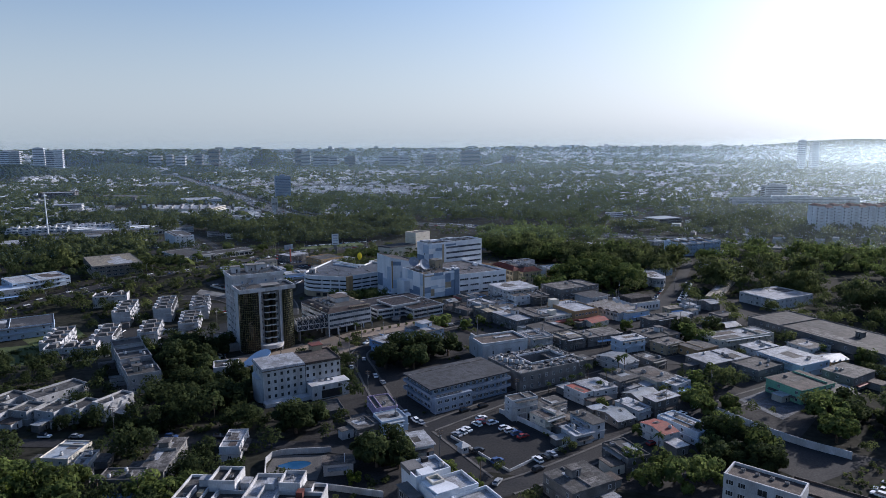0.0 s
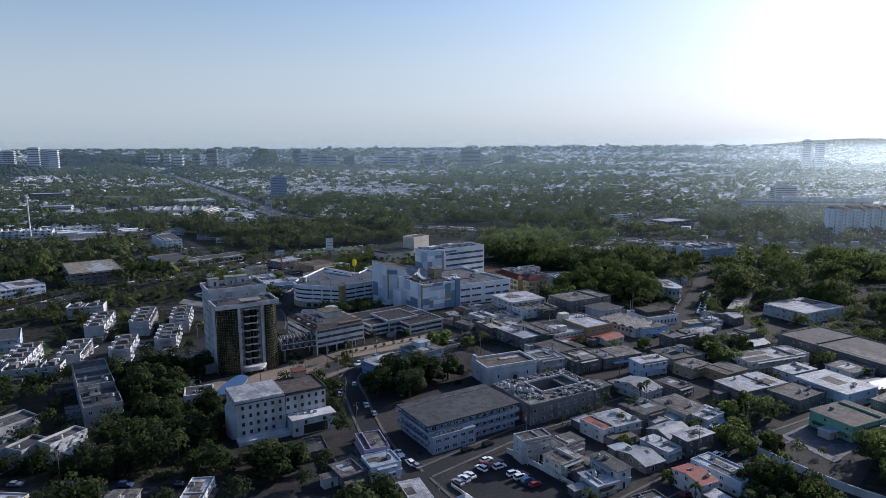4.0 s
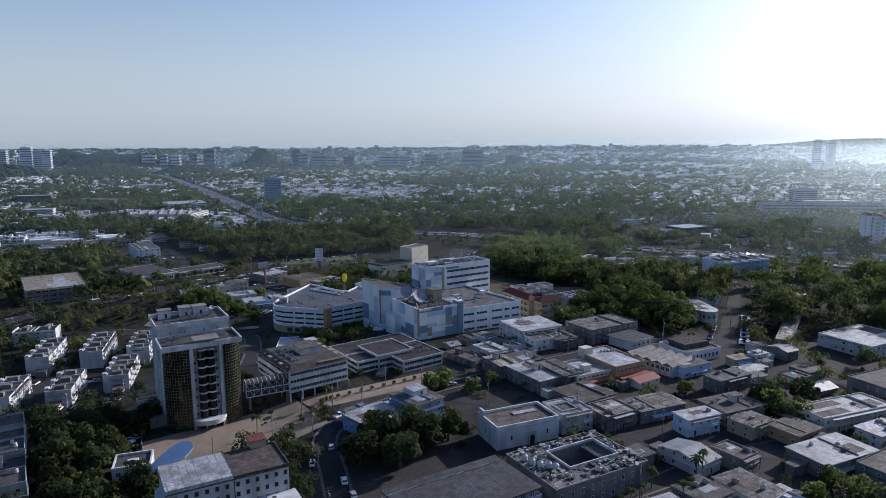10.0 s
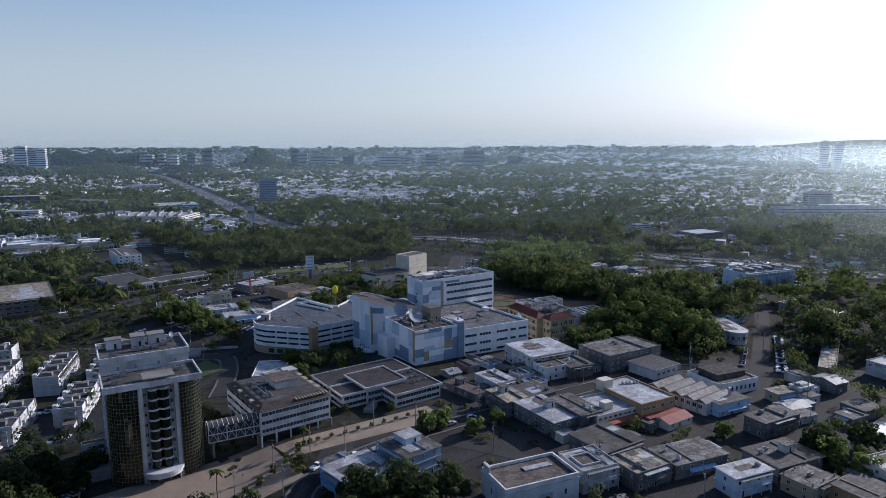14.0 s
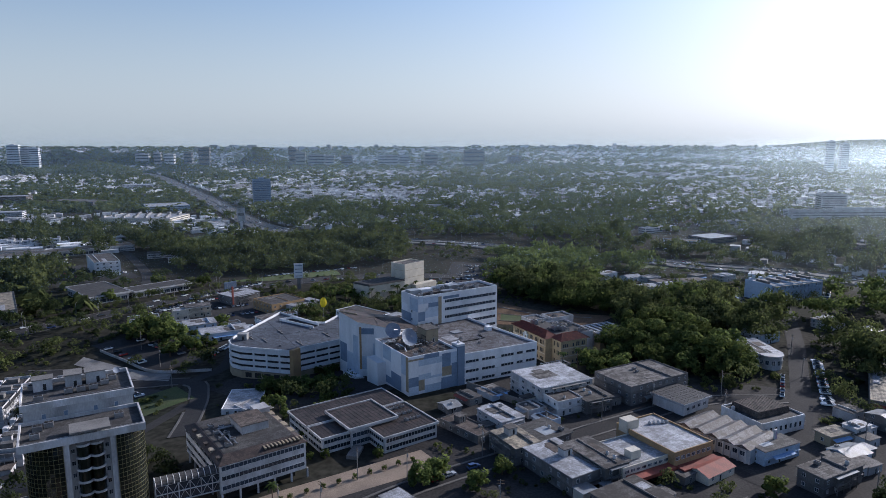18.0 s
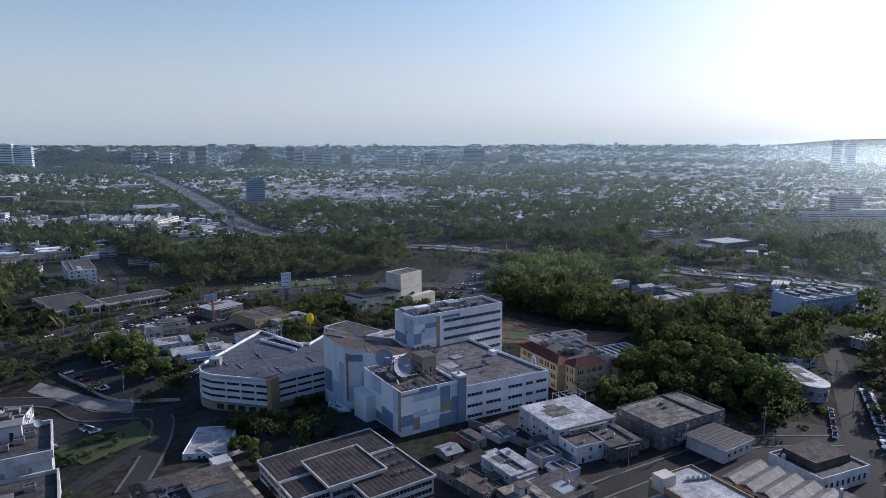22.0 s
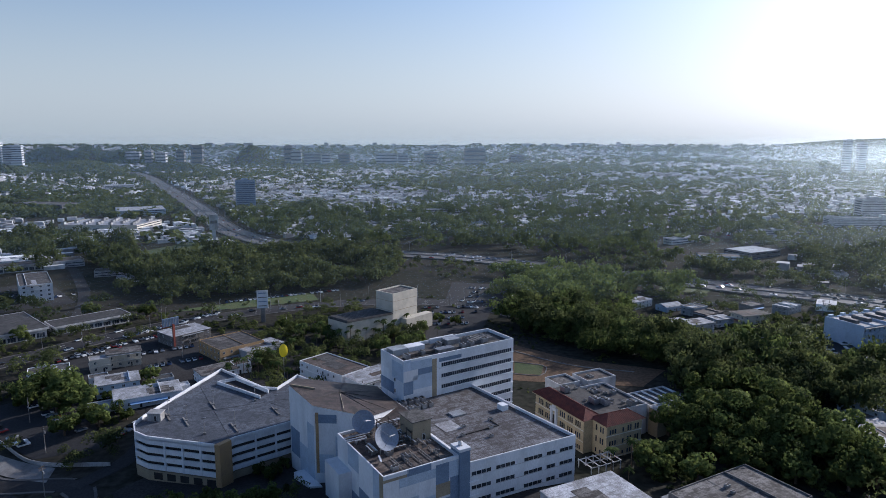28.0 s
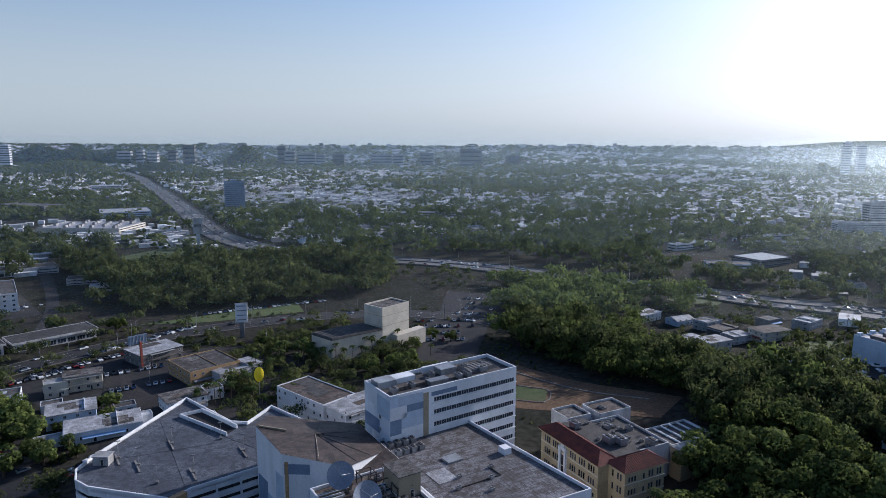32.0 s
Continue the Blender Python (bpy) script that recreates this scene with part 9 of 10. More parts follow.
    part("lit_frame", Shape().ring([(-2.6, -8.2), (1.0, -8.2), (1.0, -4.6), (-2.6, -4.6)], 0.4, 12.4, 14.4), "cream", root, "cream framed roof opening")
    part("stair_bay", Shape().box(-8.2, -7.5, -2, -5.2, 0.5, 11.0).box(-8.5, -7.8, 11.0, -5.2, 0.8, 11.4), "grey", root, "grey stair bay")
    part("round_terrace", Shape().prism([(-3.5, -12.4)] + [(-3.5 + 6.5 * math.cos(radians(t)), -12.4 + 7.5 * math.sin(radians(t))) for t in range(0, 100, 12)], 12.4, 13.7), "bright", root)
    for fl in range(4):
        for k in range(6):
            part("window", window_mesh(1.3, 1.5), None, root, at=pose(-4.4 if k < 2 else -6.6, -6.5 - k * 3.2, 0.9 + fl * 2.7, 0, 0, -90))
        for x0, y in ((-8.2, -5.6), (-8.2, -1.8)):
            part("window", window_mesh(2.4, 1.6, "frame", "dark", 1), None, root, at=pose(x0, y, 0.8 + fl * 2.7, 0, 0, -90))
    put_on(TANK, px, py, rot, 4.0, -1.4, 14.05, 0.9, 0, "dark blue rooftop water tank")
    root = thing("apartment_block", 81.5, 160.0, 0, -39.5, "white four-storey flats with a brown roof", "apartment block")
    w, d, h = 18.5, 8.6, 13.0
    shell(root, w, d, h, "white", "roof_brown", 0.8, 0.4)
    part("rear_wing", Shape().box(4, 4.3, -2, 22, 12, 9.5), "white", root)
    part("rear_roof", Shape().box(4.3, 4.6, 9.5, 21.7, 11.7, 9.6).ring([(4, 4.3), (22, 4.3), (22, 12), (4, 12)], 0.3, 9.5, 10.2), "roof_brown", root)
    for fl in range(4):
        z = 0.9 + fl * 3.1
        for k in (0, 1, 4, 5):
            part("window", window_mesh(1.9, 1.4, "frame", "dark", 2), None, root, at=pose(-7.6 + k * 3.0, -d / 2, z))
        part("balcony", Shape().box(-2.6, -d / 2 - 1.3, z - 0.9, 3.4, -d / 2, z - 0.65).box(-2.6, -d / 2 - 1.3, z - 0.65, 3.4, -d / 2 - 1.2, z + 0.2), "white", root)
        part("balcony_door", window_mesh(2.4, 2.0, "frame", "dark", 1), None, root, at=pose(0.4, -d / 2, z - 0.65))
    for k in range(4):
        put_on(AC, 81.5, 160, -39.5, -6 + k * 3.6, 1.5, h - 0.78, 0.55)


terraces()
# ---- shops and offices west of the hospital, and the far stores ----
def pavilion(x, y, rot, w, d, h, label, roof="roof_dark", wall="white", eave=1.2, cols=8):
    """A low glazed pavilion under a wide flat roof."""
    root = thing("pavilion", x, y, gz(x, y), rot, label, "shop", "low shop pavilions")
    part("wall", Shape().box(-w / 2, -d / 2, -2, w / 2, d / 2, h - 1.1), wall, root)
    o = [(-w / 2 - eave, -d / 2 - eave), (w / 2 + eave, -d / 2 - eave), (w / 2 + eave, d / 2 + eave), (-w / 2 - eave, d / 2 + eave)]
    part("fascia", Shape().prism(o, h - 1.1, h - 0.3).ring(o, 0.3, h - 0.3, h), "white", root)
    part("roof", Shape().box(-w / 2 - eave + 0.3, -d / 2 - eave + 0.3, h - 0.3, w / 2 + eave - 0.3, d / 2 + eave - 0.3, h - 0.22), roof, root)
    for side in "flrb":
        run = (w if side in "fb" else d) - 1.5
        n = max(2, int(run / 4.5))
        for k in range(n):
            part("shop_window", window_mesh(run / n * 0.85, (h - 1.1) * 0.55, "frame", "window", 2), None, root, at=side_pose(w, d, side, (k - (n - 1) / 2) * run / n, 0.6))
    return root


pavilion(-256.9, 615.5, 48, 25, 46, 6.0, "dark-roofed showroom with a white fascia")
pavilion(-220.4, 632.5, 48, 40, 16, 5.5, "long low motel-like shop with a white fascia")
pavilion(-390, 800, 40, 120, 18, 6, "very long low white shed", "roof")
pavilion(-480, 690, 40, 60, 30, 6, "low depot with a white roof", "roof_white")
house(-305.4, 713.3, 36, 19.6, 50, 12.5, "white four-storey office with a grey flat roof", "bright", "roof", floors=4, name="office_block", category="office block", group="", ww=1.5, step=3.9, skip=0, sides="fr", slab=False)
house(-286.0, 792.0, 24, 34, 14, 5.0, "low shop with a dark flat roof", "dull", "roof_dark", name="shop", category="shop", group="")
house(-262.0, 764.0, 24, 18, 9, 4.5, "small white kiosk building by the side road", "white", "roof_white", name="shop", category="shop", group="")
house(-352.0, 828.0, 30, 30, 12, 5.0, "white shed beside the side road", "white", "roof", name="shop", category="shop", group="")
house(-296.5, 553.0, 36, 38, 58, 10.0, "grey three-storey office with deep decks and a tan roof", "concrete", "roof_tan", floors=3, name="office_block", category="office block", group="", ww=3.2, step=4.4, skip=0)
house(-330.0, 500.0, 48, 40, 30, 7.0, "pale blue-white hall beside the avenue", "pale_blue", "roof_white", name="office_block", category="office block", group="", ww=2.4)
house(-345.0, 466.0, 40, 50, 22, 8.0, "white hall with blue trim", "white", "pale_blue", name="office_block", category="office block", group="")
house(-268.0, 383.0, 32, 40, 26, 7.5, "low hall with a blue-grey sheet roof", "pale_blue", "slate_roof", name="warehouse", category="warehouse", group="")
house(-151.8, 605.5, 52, 22, 17, 6.2, "dark brown shop with a tiled sign wall", "grey", "roof_white", group="")
house(-118.0, 584.0, 46, 24, 24, 7.0, "orange-tan and grey shop with a stained pale roof", "ochre", "roof", group="")
house(-102.7, 581.8, 50, 22, 12, 5.5, "white clinic with a grey roof", "white", "roof_white", group="")
house(-165.0, 565.0, 30, 15, 9, 7.2, "cream two-storey villa with battlements", "cream", "roof", group="")
house(-190.0, 545.0, 30, 17, 10, 4.6, "low white shop with a dark roof", "bright", "roof_dark", group="")
house(-150.0, 530.0, 30, 17, 13, 5.8, "pale blue house with rooftop clutter", "pale_blue", "roof_white", group="")
house(-132.0, 520.0, 30, 26, 14, 4.6, "long white house with a patched pale roof", "bright", "roof_white", group="")
for x, y, w, d, h, wl, rf in [(-172.0, 556.0, 9, 7, 6.5, "cream", "roof_white"), (-164.0, 540.0, 8, 6, 3.4, "bright", "roof"), (-146.0, 510.0, 11, 6, 3.2, "bright", "tin"), (-122.0, 530.0, 7, 5, 3.4, "bright", "roof_white"), (-104.0, 556.0, 8, 7, 5.0, "bright", "roof_brown"), (-98.0, 530.0, 10, 5, 3.0, "white", "roof"), (-134.0, 540.0, 8, 6, 3.2, "white", "roof_dark")]:
    house(x, y, 34, w, d, h, "small pale annex with a flat roof beside the shops", wl, rf, group="annexes beside the shops", clutter=False)
house(-112.0, 545.0, 40, 16, 12, 5.4, "white-framed house with a bare roof", "bright", "roof", group="")
house(-56.3, 541.6, 50, 16, 30, 9.5, "white building with a dark brown roof", "bright", "roof_brown", floors=3, group="")
house(-38.0, 530.0, 45, 20, 14, 9.0, "white stepped house with verandas", "bright", "roof_white", floors=3, group="")
house(-30.0, 545.0, 45, 12, 10, 6.0, "small white house behind the hospital", "white", "roof", group="")
house(-442.4, 1079.5, 88, 62, 100, 9.0, "huge white superstore with rooftop units", "cream", "roof_white", name="superstore", category="store", group="", skip=0.7, ww=2.5, step=12)
for k in range(22):
    put_on(AC, -442.4, 1079.5, 88, -26 + (k % 5) * 13, -42 + (k // 5) * 20 + (k % 3) * 4, gz(-442, 1079) + 8.62, 2.6)
house(-452.0, 780.5, 22.5, 92, 13, 6.0, "long low shed with a pale grey roof", "dull", "roof", name="warehouse", category="warehouse", group="", step=7)
house(-418.0, 757.0, 20, 50, 14, 5.0, "long white shop with a pale roof", "white", "roof_white", name="shop", category="shop", group="shops west of the avenue")
house(-372.0, 741.0, 14, 30, 12, 5.0, "low white shop row with a grey roof", "dull", "roof", name="shop", category="shop", group="shops west of the avenue")
house(-455.0, 728.0, 20, 34, 16, 5.5, "low white shop with a stained roof", "white", "roof", name="shop", category="shop", group="shops west of the avenue")
house(-664.0, 1112.0, 20, 44, 22, 11.0, "white shop with a tall blue sign wall", "white", "roof_white", name="shop", category="shop", group="")
house(-488.0, 1250.0, 30, 66, 60, 9.0, "large store with a pale blue sheet roof beside the motorway", "pale_blue", "roof_white", name="superstore", category="store", group="", skip=0.7, step=12)
house(-768.0, 1730.0, 30, 60, 40, 12.0, "white store on the plain", "white", "roof_white", name="superstore", category="store", group="", skip=0.7, step=12)
house(-824.0, 1350.0, 20, 66, 44, 15.0, "big brown store with a white roof line", "roof_brown", "roof_white", name="superstore", category="store", group="", skip=0.95, step=20, par=1.2)
house(-686.0, 1338.0, -14, 96, 40, 8.0, "wide grey store with a red band", "grey", "roof", name="superstore", category="store", group="", skip=0.7, step=12)
single("phone_mast", Shape().rod((0, 0, -1), (0, 0, 54), 0.9, 8, 0.55).rod((0, 0, 51), (0, 0, 52), 2.2, 8).rod((-2, 0, 53.5), (2, 0, 53.5), 0.3, 5).rod((0, -2, 53.5), (0, 2, 53.5), 0.3, 5), "bright", -480.0, 758.0, gz(-480, 758), 0, "tall white steel mast with a small antenna head", "mast")


def stepped_row(x, y, rot, n, label):
    """Joined three-storey homes, each a little proud of the next, with set-back top storeys."""
    root = thing("row_houses", x, y, gz(x, y), rot, label, "houses", "stepped row flats")
    for k in range(n):
        x0, out, h = (k - n / 2) * 7.0, 1.6 * (k % 2), 8.6 + 0.9 * (k % 3 == 1)
        part("wall", Shape().box(x0, -5.5 - out, -3, x0 + 7.0, 6, h - 2.8).box(x0 + 0.3, -2.8, h - 2.8, x0 + 6.4, 6, h), "white", root)
        part("stair_head", Shape().box(x0 + 4.2, 1, h, x0 + 6.6, 4.4, h + 2.0), "white", root)
        for z in (0.6, 3.4):
            part("window", window_mesh(3.6, 1.7, "frame", "window", 2), None, root, at=pose(x0 + 3.5, -5.5 - out, z))
        part("window", window_mesh(2.6, 1.7, "frame", "window", 1), None, root, at=pose(x0 + 3.0, -2.8, h - 2.5))
        part("balcony", Shape().box(x0 + 0.6, -6.5 - out, 2.6, x0 + 6.2, -5.5 - out, 3.3), "white", root)
    claim(x, y, rot, n * 7, 12)


stepped_row(-521.0, 803.0, 14, 10, "white stepped three-storey row flats among dark trees")
stepped_row(-463.0, 838.0, 22, 11, "white stepped row flats with roof stair heads")
house(275.0, 872.0, 28, 40, 30, 7.0, "warehouse with a bright blue-grey metal roof", "grey", "tin", name="warehouse", category="warehouse", group="", skip=0.5)
house(232.0, 840.0, -10, 36, 16, 8.0, "pale blue two-storey school among trees", "pale_blue", "roof", name="school_block", category="school", group="", skip=0)
house(244.0, 965.0, 28, 50, 12, 6.0, "long low white shed", "white", "roof_white", name="warehouse", category="warehouse", group="")
house(350.0, 1010.0, 20, 60, 14, 6.0, "long white roof at the woods' edge", "white", "roof_white", name="warehouse", category="warehouse", group="")
house(300.0, 1130.0, 20, 40, 20, 6.0, "white-roofed shop with a tall sign", "white", "roof_white", name="superstore", category="store", group="")
house(201.0, 404.0, 28, 34, 26, 6.5, "wide hall with a blue-white sheet roof", "white", "roof_white", name="warehouse", category="warehouse", group="")
house(179.0, 434.0, 59, 72, 7, 4.2, "long low shed with a patchy rusty white roof", "concrete", "roof_tan", name="warehouse", category="warehouse", group="")
shop = house(140.0, 465.0, 6, 14, 24, 6.5, "white corner shop with a rounded front by the road", "white", "roof_white", group="")
part("round_front", Shape().prism([(-4, -11.9), (6, -11.9)] + [(1 + 5 * math.cos(radians(a)), -11.9 + 5 * math.sin(radians(a))) for a in range(0, -181, -15)][::-1], -2, 6.0), "white", shop, "rounded white shop front")
part("round_cornice", Shape().prism([(1 + 5.5 * math.cos(radians(a)), -11.9 + 5.5 * math.sin(radians(a))) for a in range(-180, 1, 15)], 6.0, 6.5), "white", shop)
for k in range(6):
    a = radians(-165 + k * 30)
    part("window", window_mesh(1.6, 2.2, "frame", "window", 1), None, shop, at=pose(1 + 5.02 * math.cos(a), -11.9 + 5.02 * math.sin(a), 2.2, 0, 0, math.degrees(a) + 90))
house(155.0, 496.0, 30, 15, 16, 5.0, "low hall with a pale blue sheet roof", "pale_blue", "tin", group="")
rng = random.Random(3)
for x, y, w, d, h, wl, rf in [(133, 616, 15, 10, 7, "white", "roof_white"), (128, 634, 12, 9, 4.5, "grey", "roof_white"), (138, 680, 14, 10, 5, "pale_blue", "tin"), (150, 668, 13, 10, 5.5, "white", "roof"), (152, 650, 15, 10, 5, "grey", "roof_brown"), (152, 632, 12, 9, 5, "white", "roof_white"), (170, 634, 18, 11, 6, "cream", "roof"), (202, 656, 15, 10, 5, "white", "roof_white"), (162, 570, 12, 10, 5.5, "white", "roof_white"), (168, 556, 12, 9, 4.5, "grey", "tin"), (122, 586, 12, 9, 4.5, "white", "roof_white"), (186, 668, 12, 9, 4.5, "grey", "roof"), (120, 690, 18, 10, 5, "white", "roof_white"), (205, 520, 14, 11, 5, "white", "roof_white"), (218, 505, 12, 9, 4.5, "grey", "tin"), (150, 580, 13, 10, 5, "white", "roof_white")]:
    house(x, y, rng.uniform(20, 40), w, d, h, "pale flat-roofed house among the trees", wl, rf, group="houses among the trees")
house(216.0, 594.0, 24, 46, 20, 11.5, "pale blue three-storey flats by a car park", "pale_blue", "roof_white", floors=3, name="apartment_block", category="apartment block", group="", skip=0)
for k in range(6):
    house(-210 + k * 44, 1235 + k * 4, 4, 38, 12, 9.5, "white three-storey flats beyond the woods", "white", "roof_white", floors=3, name="apartment_block", category="apartment block", group="distant flats", skip=0.2)


# ---- street furniture ----
def make_pole():
    root = thing("utility_pole", 0, -960, 0, 0, "grey concrete utility pole with cross arms", "utility pole", "utility poles")
    pole = part("pole", Shape().tube(0, 0, -1, 10.5, 0.17, 7, 0.10), "concrete", root)
    for z in (9.2, 10.0):
        part("cross_arm", Shape().box(-1.1, -0.06, z, 1.1, 0.06, z + 0.14), "bark", root)
    part("transformer", Shape().tube(0.3, 0, 7.6, 8.6, 0.26, 8), "metal", pole)
    return root


def make_lamp():
    root = thing("street_lamp", 0, -960, 0, 0, "tall grey street lamp with a curved arm", "street lamp", "street lamps")
    part("pole", Shape().tube(0, 0, -1, 9.0, 0.13, 7, 0.07), "metal", root)
    arm = part("arm", Shape().rod((0, 0, 8.9), (1.6, 0, 9.5), 0.05, 5), "metal", root)
    part("lamp_head", Shape().box(1.4, -0.16, 9.42, 2.2, 0.16, 9.58), "metal", arm)
    return root


POLE, LAMP = make_pole(), make_lamp()


def beside(line, off, gap, proto, turn=90):
    run = 0.0
    for a, b in zip(line, line[1:]):
        run += (b - a).length
        if run >= gap:
            run = 0
            t = (b - a).normalized()
            x, y = b.x - t.y * off, b.y + t.x * off
            copy_thing(proto, pose(x, y, gz(x, y), 0, 0, math.degrees(math.atan2(t.y, t.x)) - turn * (1 if off > 0 else -1)))


beside(street, 4.6, 26, POLE)
beside(avenue, 9.5, 30, LAMP)
beside(avenue, -9.5, 38, POLE)
beside([q for q in hwy if -700 < q.x < 300], 17.5, 44, LAMP)
for x, y in [(-64, 300), (-58, 318), (-78, 282), (-48, 326), (-30, 348), (12, 330), (44, 318), (70, 300), (24, 240), (52, 262), (78, 230), (102, 250), (-118, 212), (-160, 212), (-200, 212), (-150, 398), (-192, 360), (-130, 446), (-170, 500), (-150, 478), (120, 340), (136, 372), (100, 398), (150, 440), (160, 470), (-176, 555), (-140, 575), (-100, 625), (-180, 640), (190, 600), (215, 640), (230, 660)]:
    copy_thing(POLE, pose(x, y, gz(x, y), 0, 0, (x * 7 + y * 3) % 180))


def billboard(x, y, rot, w, h, zb, label, face="white", post="concrete", bars=4, z=None):
    root = thing("billboard", x, y, gz(x, y) if z is None else z, rot, label, "billboard")
    part("post", Shape().box(-w * 0.2, -0.5, -1, w * 0.2, 0.5, zb), post, root)
    part("panel", Shape().box(-w / 2, -0.7, zb, w / 2, 0.7, zb + h), face, root)
    part("frame", Shape().box(-w / 2 - 0.2, -0.75, zb + h, w / 2 + 0.2, 0.75, zb + h + 0.25).box(-w / 2 - 0.2, -0.75, zb - 0.25, w / 2 + 0.2, 0.75, zb), "metal", root)
    for k in range(bars):
        part("lettering_bar", Shape().box(-w * 0.38, -0.74, zb + h * (k + 0.42) / bars, w * 0.38, -0.7, zb + h * (k + 0.62) / bars), "slate_blue" if k % 2 else "grey", root)
    return root


billboard(-119.5, 645, 15, 6.5, 10.5, 9.0, "white upright sign pylon with grey bars", "bright")
billboard(-266, 960, 20, 9, 16, 16, "tall white-framed billboard by the motorway", "white", "white", 1)
mast = thing("sign_mast", -151.5, 592.0, gz(-151, 592), 50, "red lattice mast with a dark sign", "sign mast")
part("mast", Shape().box(-0.5, -0.5, -1, 0.5, 0.5, 13), "red", mast)
part("sign", Shape().box(-5.5, 0.55, 12.0, 3.5, 1.0, 16.5), "slate_blue", mast, "dark sign panel turned away")
for k in range(6):
    part("truss", Shape().rod((-5.2 + k * 1.6, 0.45, 12.2), (-4.4 + k * 1.6, 0.45, 16.3), 0.12, 4), "metal", mast)
bal = thing("sign_balloon", -81.0, 548.0, gz(-81, 548), 20, "yellow oval advertising disc on a pole", "advertising disc")
part("pole", Shape().tube(0, 0, -1, 10, 0.12, 6), "metal", bal)
s, n = Shape(), 20
pr = [[Vector((r * 2.0 * math.cos(6.2832 * k / n), (1 - r * r) * 0.7 * sgn, 13.2 + r * 3.2 * math.sin(6.2832 * k / n))) for k in range(n)] for sgn in (-1, 1) for r in (0.05, 0.5, 0.85, 1.0)]
for half in (0, 4):
    for j in range(3):
        for k in range(n):
            q = [pr[half + j][k], pr[half + j][(k + 1) % n], pr[half + j + 1][(k + 1) % n], pr[half + j + 1][k]]
            s.poly(q if half else q[::-1])
part("disc", s, "yellow", bal)


def wall_run(pts, h, mat, label, up=0.0, t=0.25, name="garden_wall"):
    line = spline(pts, 4)
    root = thing(name, 0, 0, 0, 0, label, "wall", kind="structure")
    s = strip_mesh(name, mat, line, -t / 2, t / 2, h, h + 1.0)
    part("wall", s, None, root)
    return root


wall_run([(-191, 497), (-170, 484), (-152, 472), (-135, 466), (-118, 463)], 1.4, "dull", "white rendered wall round the lower car park")
wall_run([(-1, 211), (8, 199), (17, 187)], 0.9, "white", "low white wall of the car park")
wall_run([(17, 187), (27, 196), (38, 205)], 0.9, "white", "low white wall of the car park")
wall_run([(17, 232), (28, 219), (38, 205)], 1.8, "white", "white wall behind the car park")
wall_run([(96, 234), (112, 209), (126, 196)], 2.6, "white", "long white boundary wall by the court")
wall_run([(28, 592), (44, 577), (60, 561), (80, 546)], 0.4, "concrete", "low concrete kerb across the cleared lot", t=0.5)
wall_run([(26, 574), (41, 568), (42, 560), (38, 551), (25, 556)], 0.35, "concrete", "kerb round the green patch of the lot", t=0.4)
wall_run([(-20, 172), (-45, 178), (-56.5, 181)], 2.0, "white", "white garden wall by the pool")
wall_run([(-56.5, 181), (-58.4, 196), (-40, 199.5)], 2.0, "white", "white garden wall by the pool")
wall_run([(-108, 296), (-118, 318), (-122, 345)], 2.0, "concrete", "concrete wall beside the tower terrace")
wall_run([(4, 424), (22, 408), (34, 398)], 3.0, "concrete", "rough concrete yard wall below the hospital")
pool = thing("swimming_pool", -50, 190.5, 0.05, 0, "kidney-shaped blue swimming pool with pale deck", "swimming pool")
part("deck", Shape().box(-8, -9, -0.3, 9, 7, 0.08), "kerb", pool)
kid = [(4.8 * math.cos(t) * (1 + 0.2 * math.sin(2 * t)), 2.8 * math.sin(t) * (1 + 0.25 * math.cos(t))) for t in [2 * math.pi * k / 22 for k in range(22)]]
part("coping", Shape().ring([(x * 1.08, y * 1.1) for x, y in kid], 0.35, 0.08, 0.22), "kerb", pool)
part("water", Shape().prism(kid, 0.08, 0.16), "pool_water", pool, "still blue water")
kiosk = thing("gate_kiosk", 3.0, 200.0, 0, 35, "small white attendant kiosk with a peaked roof", "kiosk")
part("wall", Shape().box(-1.3, -1.3, 0, 1.3, 1.3, 2.5), "white", kiosk)
part("roof", Shape().prism([(-1.9, -1.9), (1.9, -1.9), (1.9, 1.9), (-1.9, 1.9)], 2.5, 3.8, scale=0.15), "white", kiosk)
part("window", window_mesh(1.4, 1.0), None, kiosk, at=pose(0, -1.3, 1.0))
for k in range(6):
    x, y = -79 + k * 4.6 * 0.8, 291 + k * 4.6 * 0.55
    pl = thing("planter", x, y, gz(x, y) + 0.1, 30, "round concrete planter with a clipped shrub", "planter", "plaza planters")
    part("tub", Shape().tube(0, 0, 0, 0.7, 0.9, 12, 1.1), "concrete", pl)
    sh = leaf_cloud(np.random.default_rng(k), np.array([[0, 0, 1.1]]), np.array([0.95]), 160, 0.22)
    part("shrub", quads_mesh("shrub", sh, "leaf"), None, pl)
for k in range(10):
    plant(TREES[3], -63 + k * 1.2 + (k % 2) * 2, 306 + k * 3.2, 0.35)
    plant(TREES[3], -52 + k * 4.2, 334 + k * 2.9, 0.3)


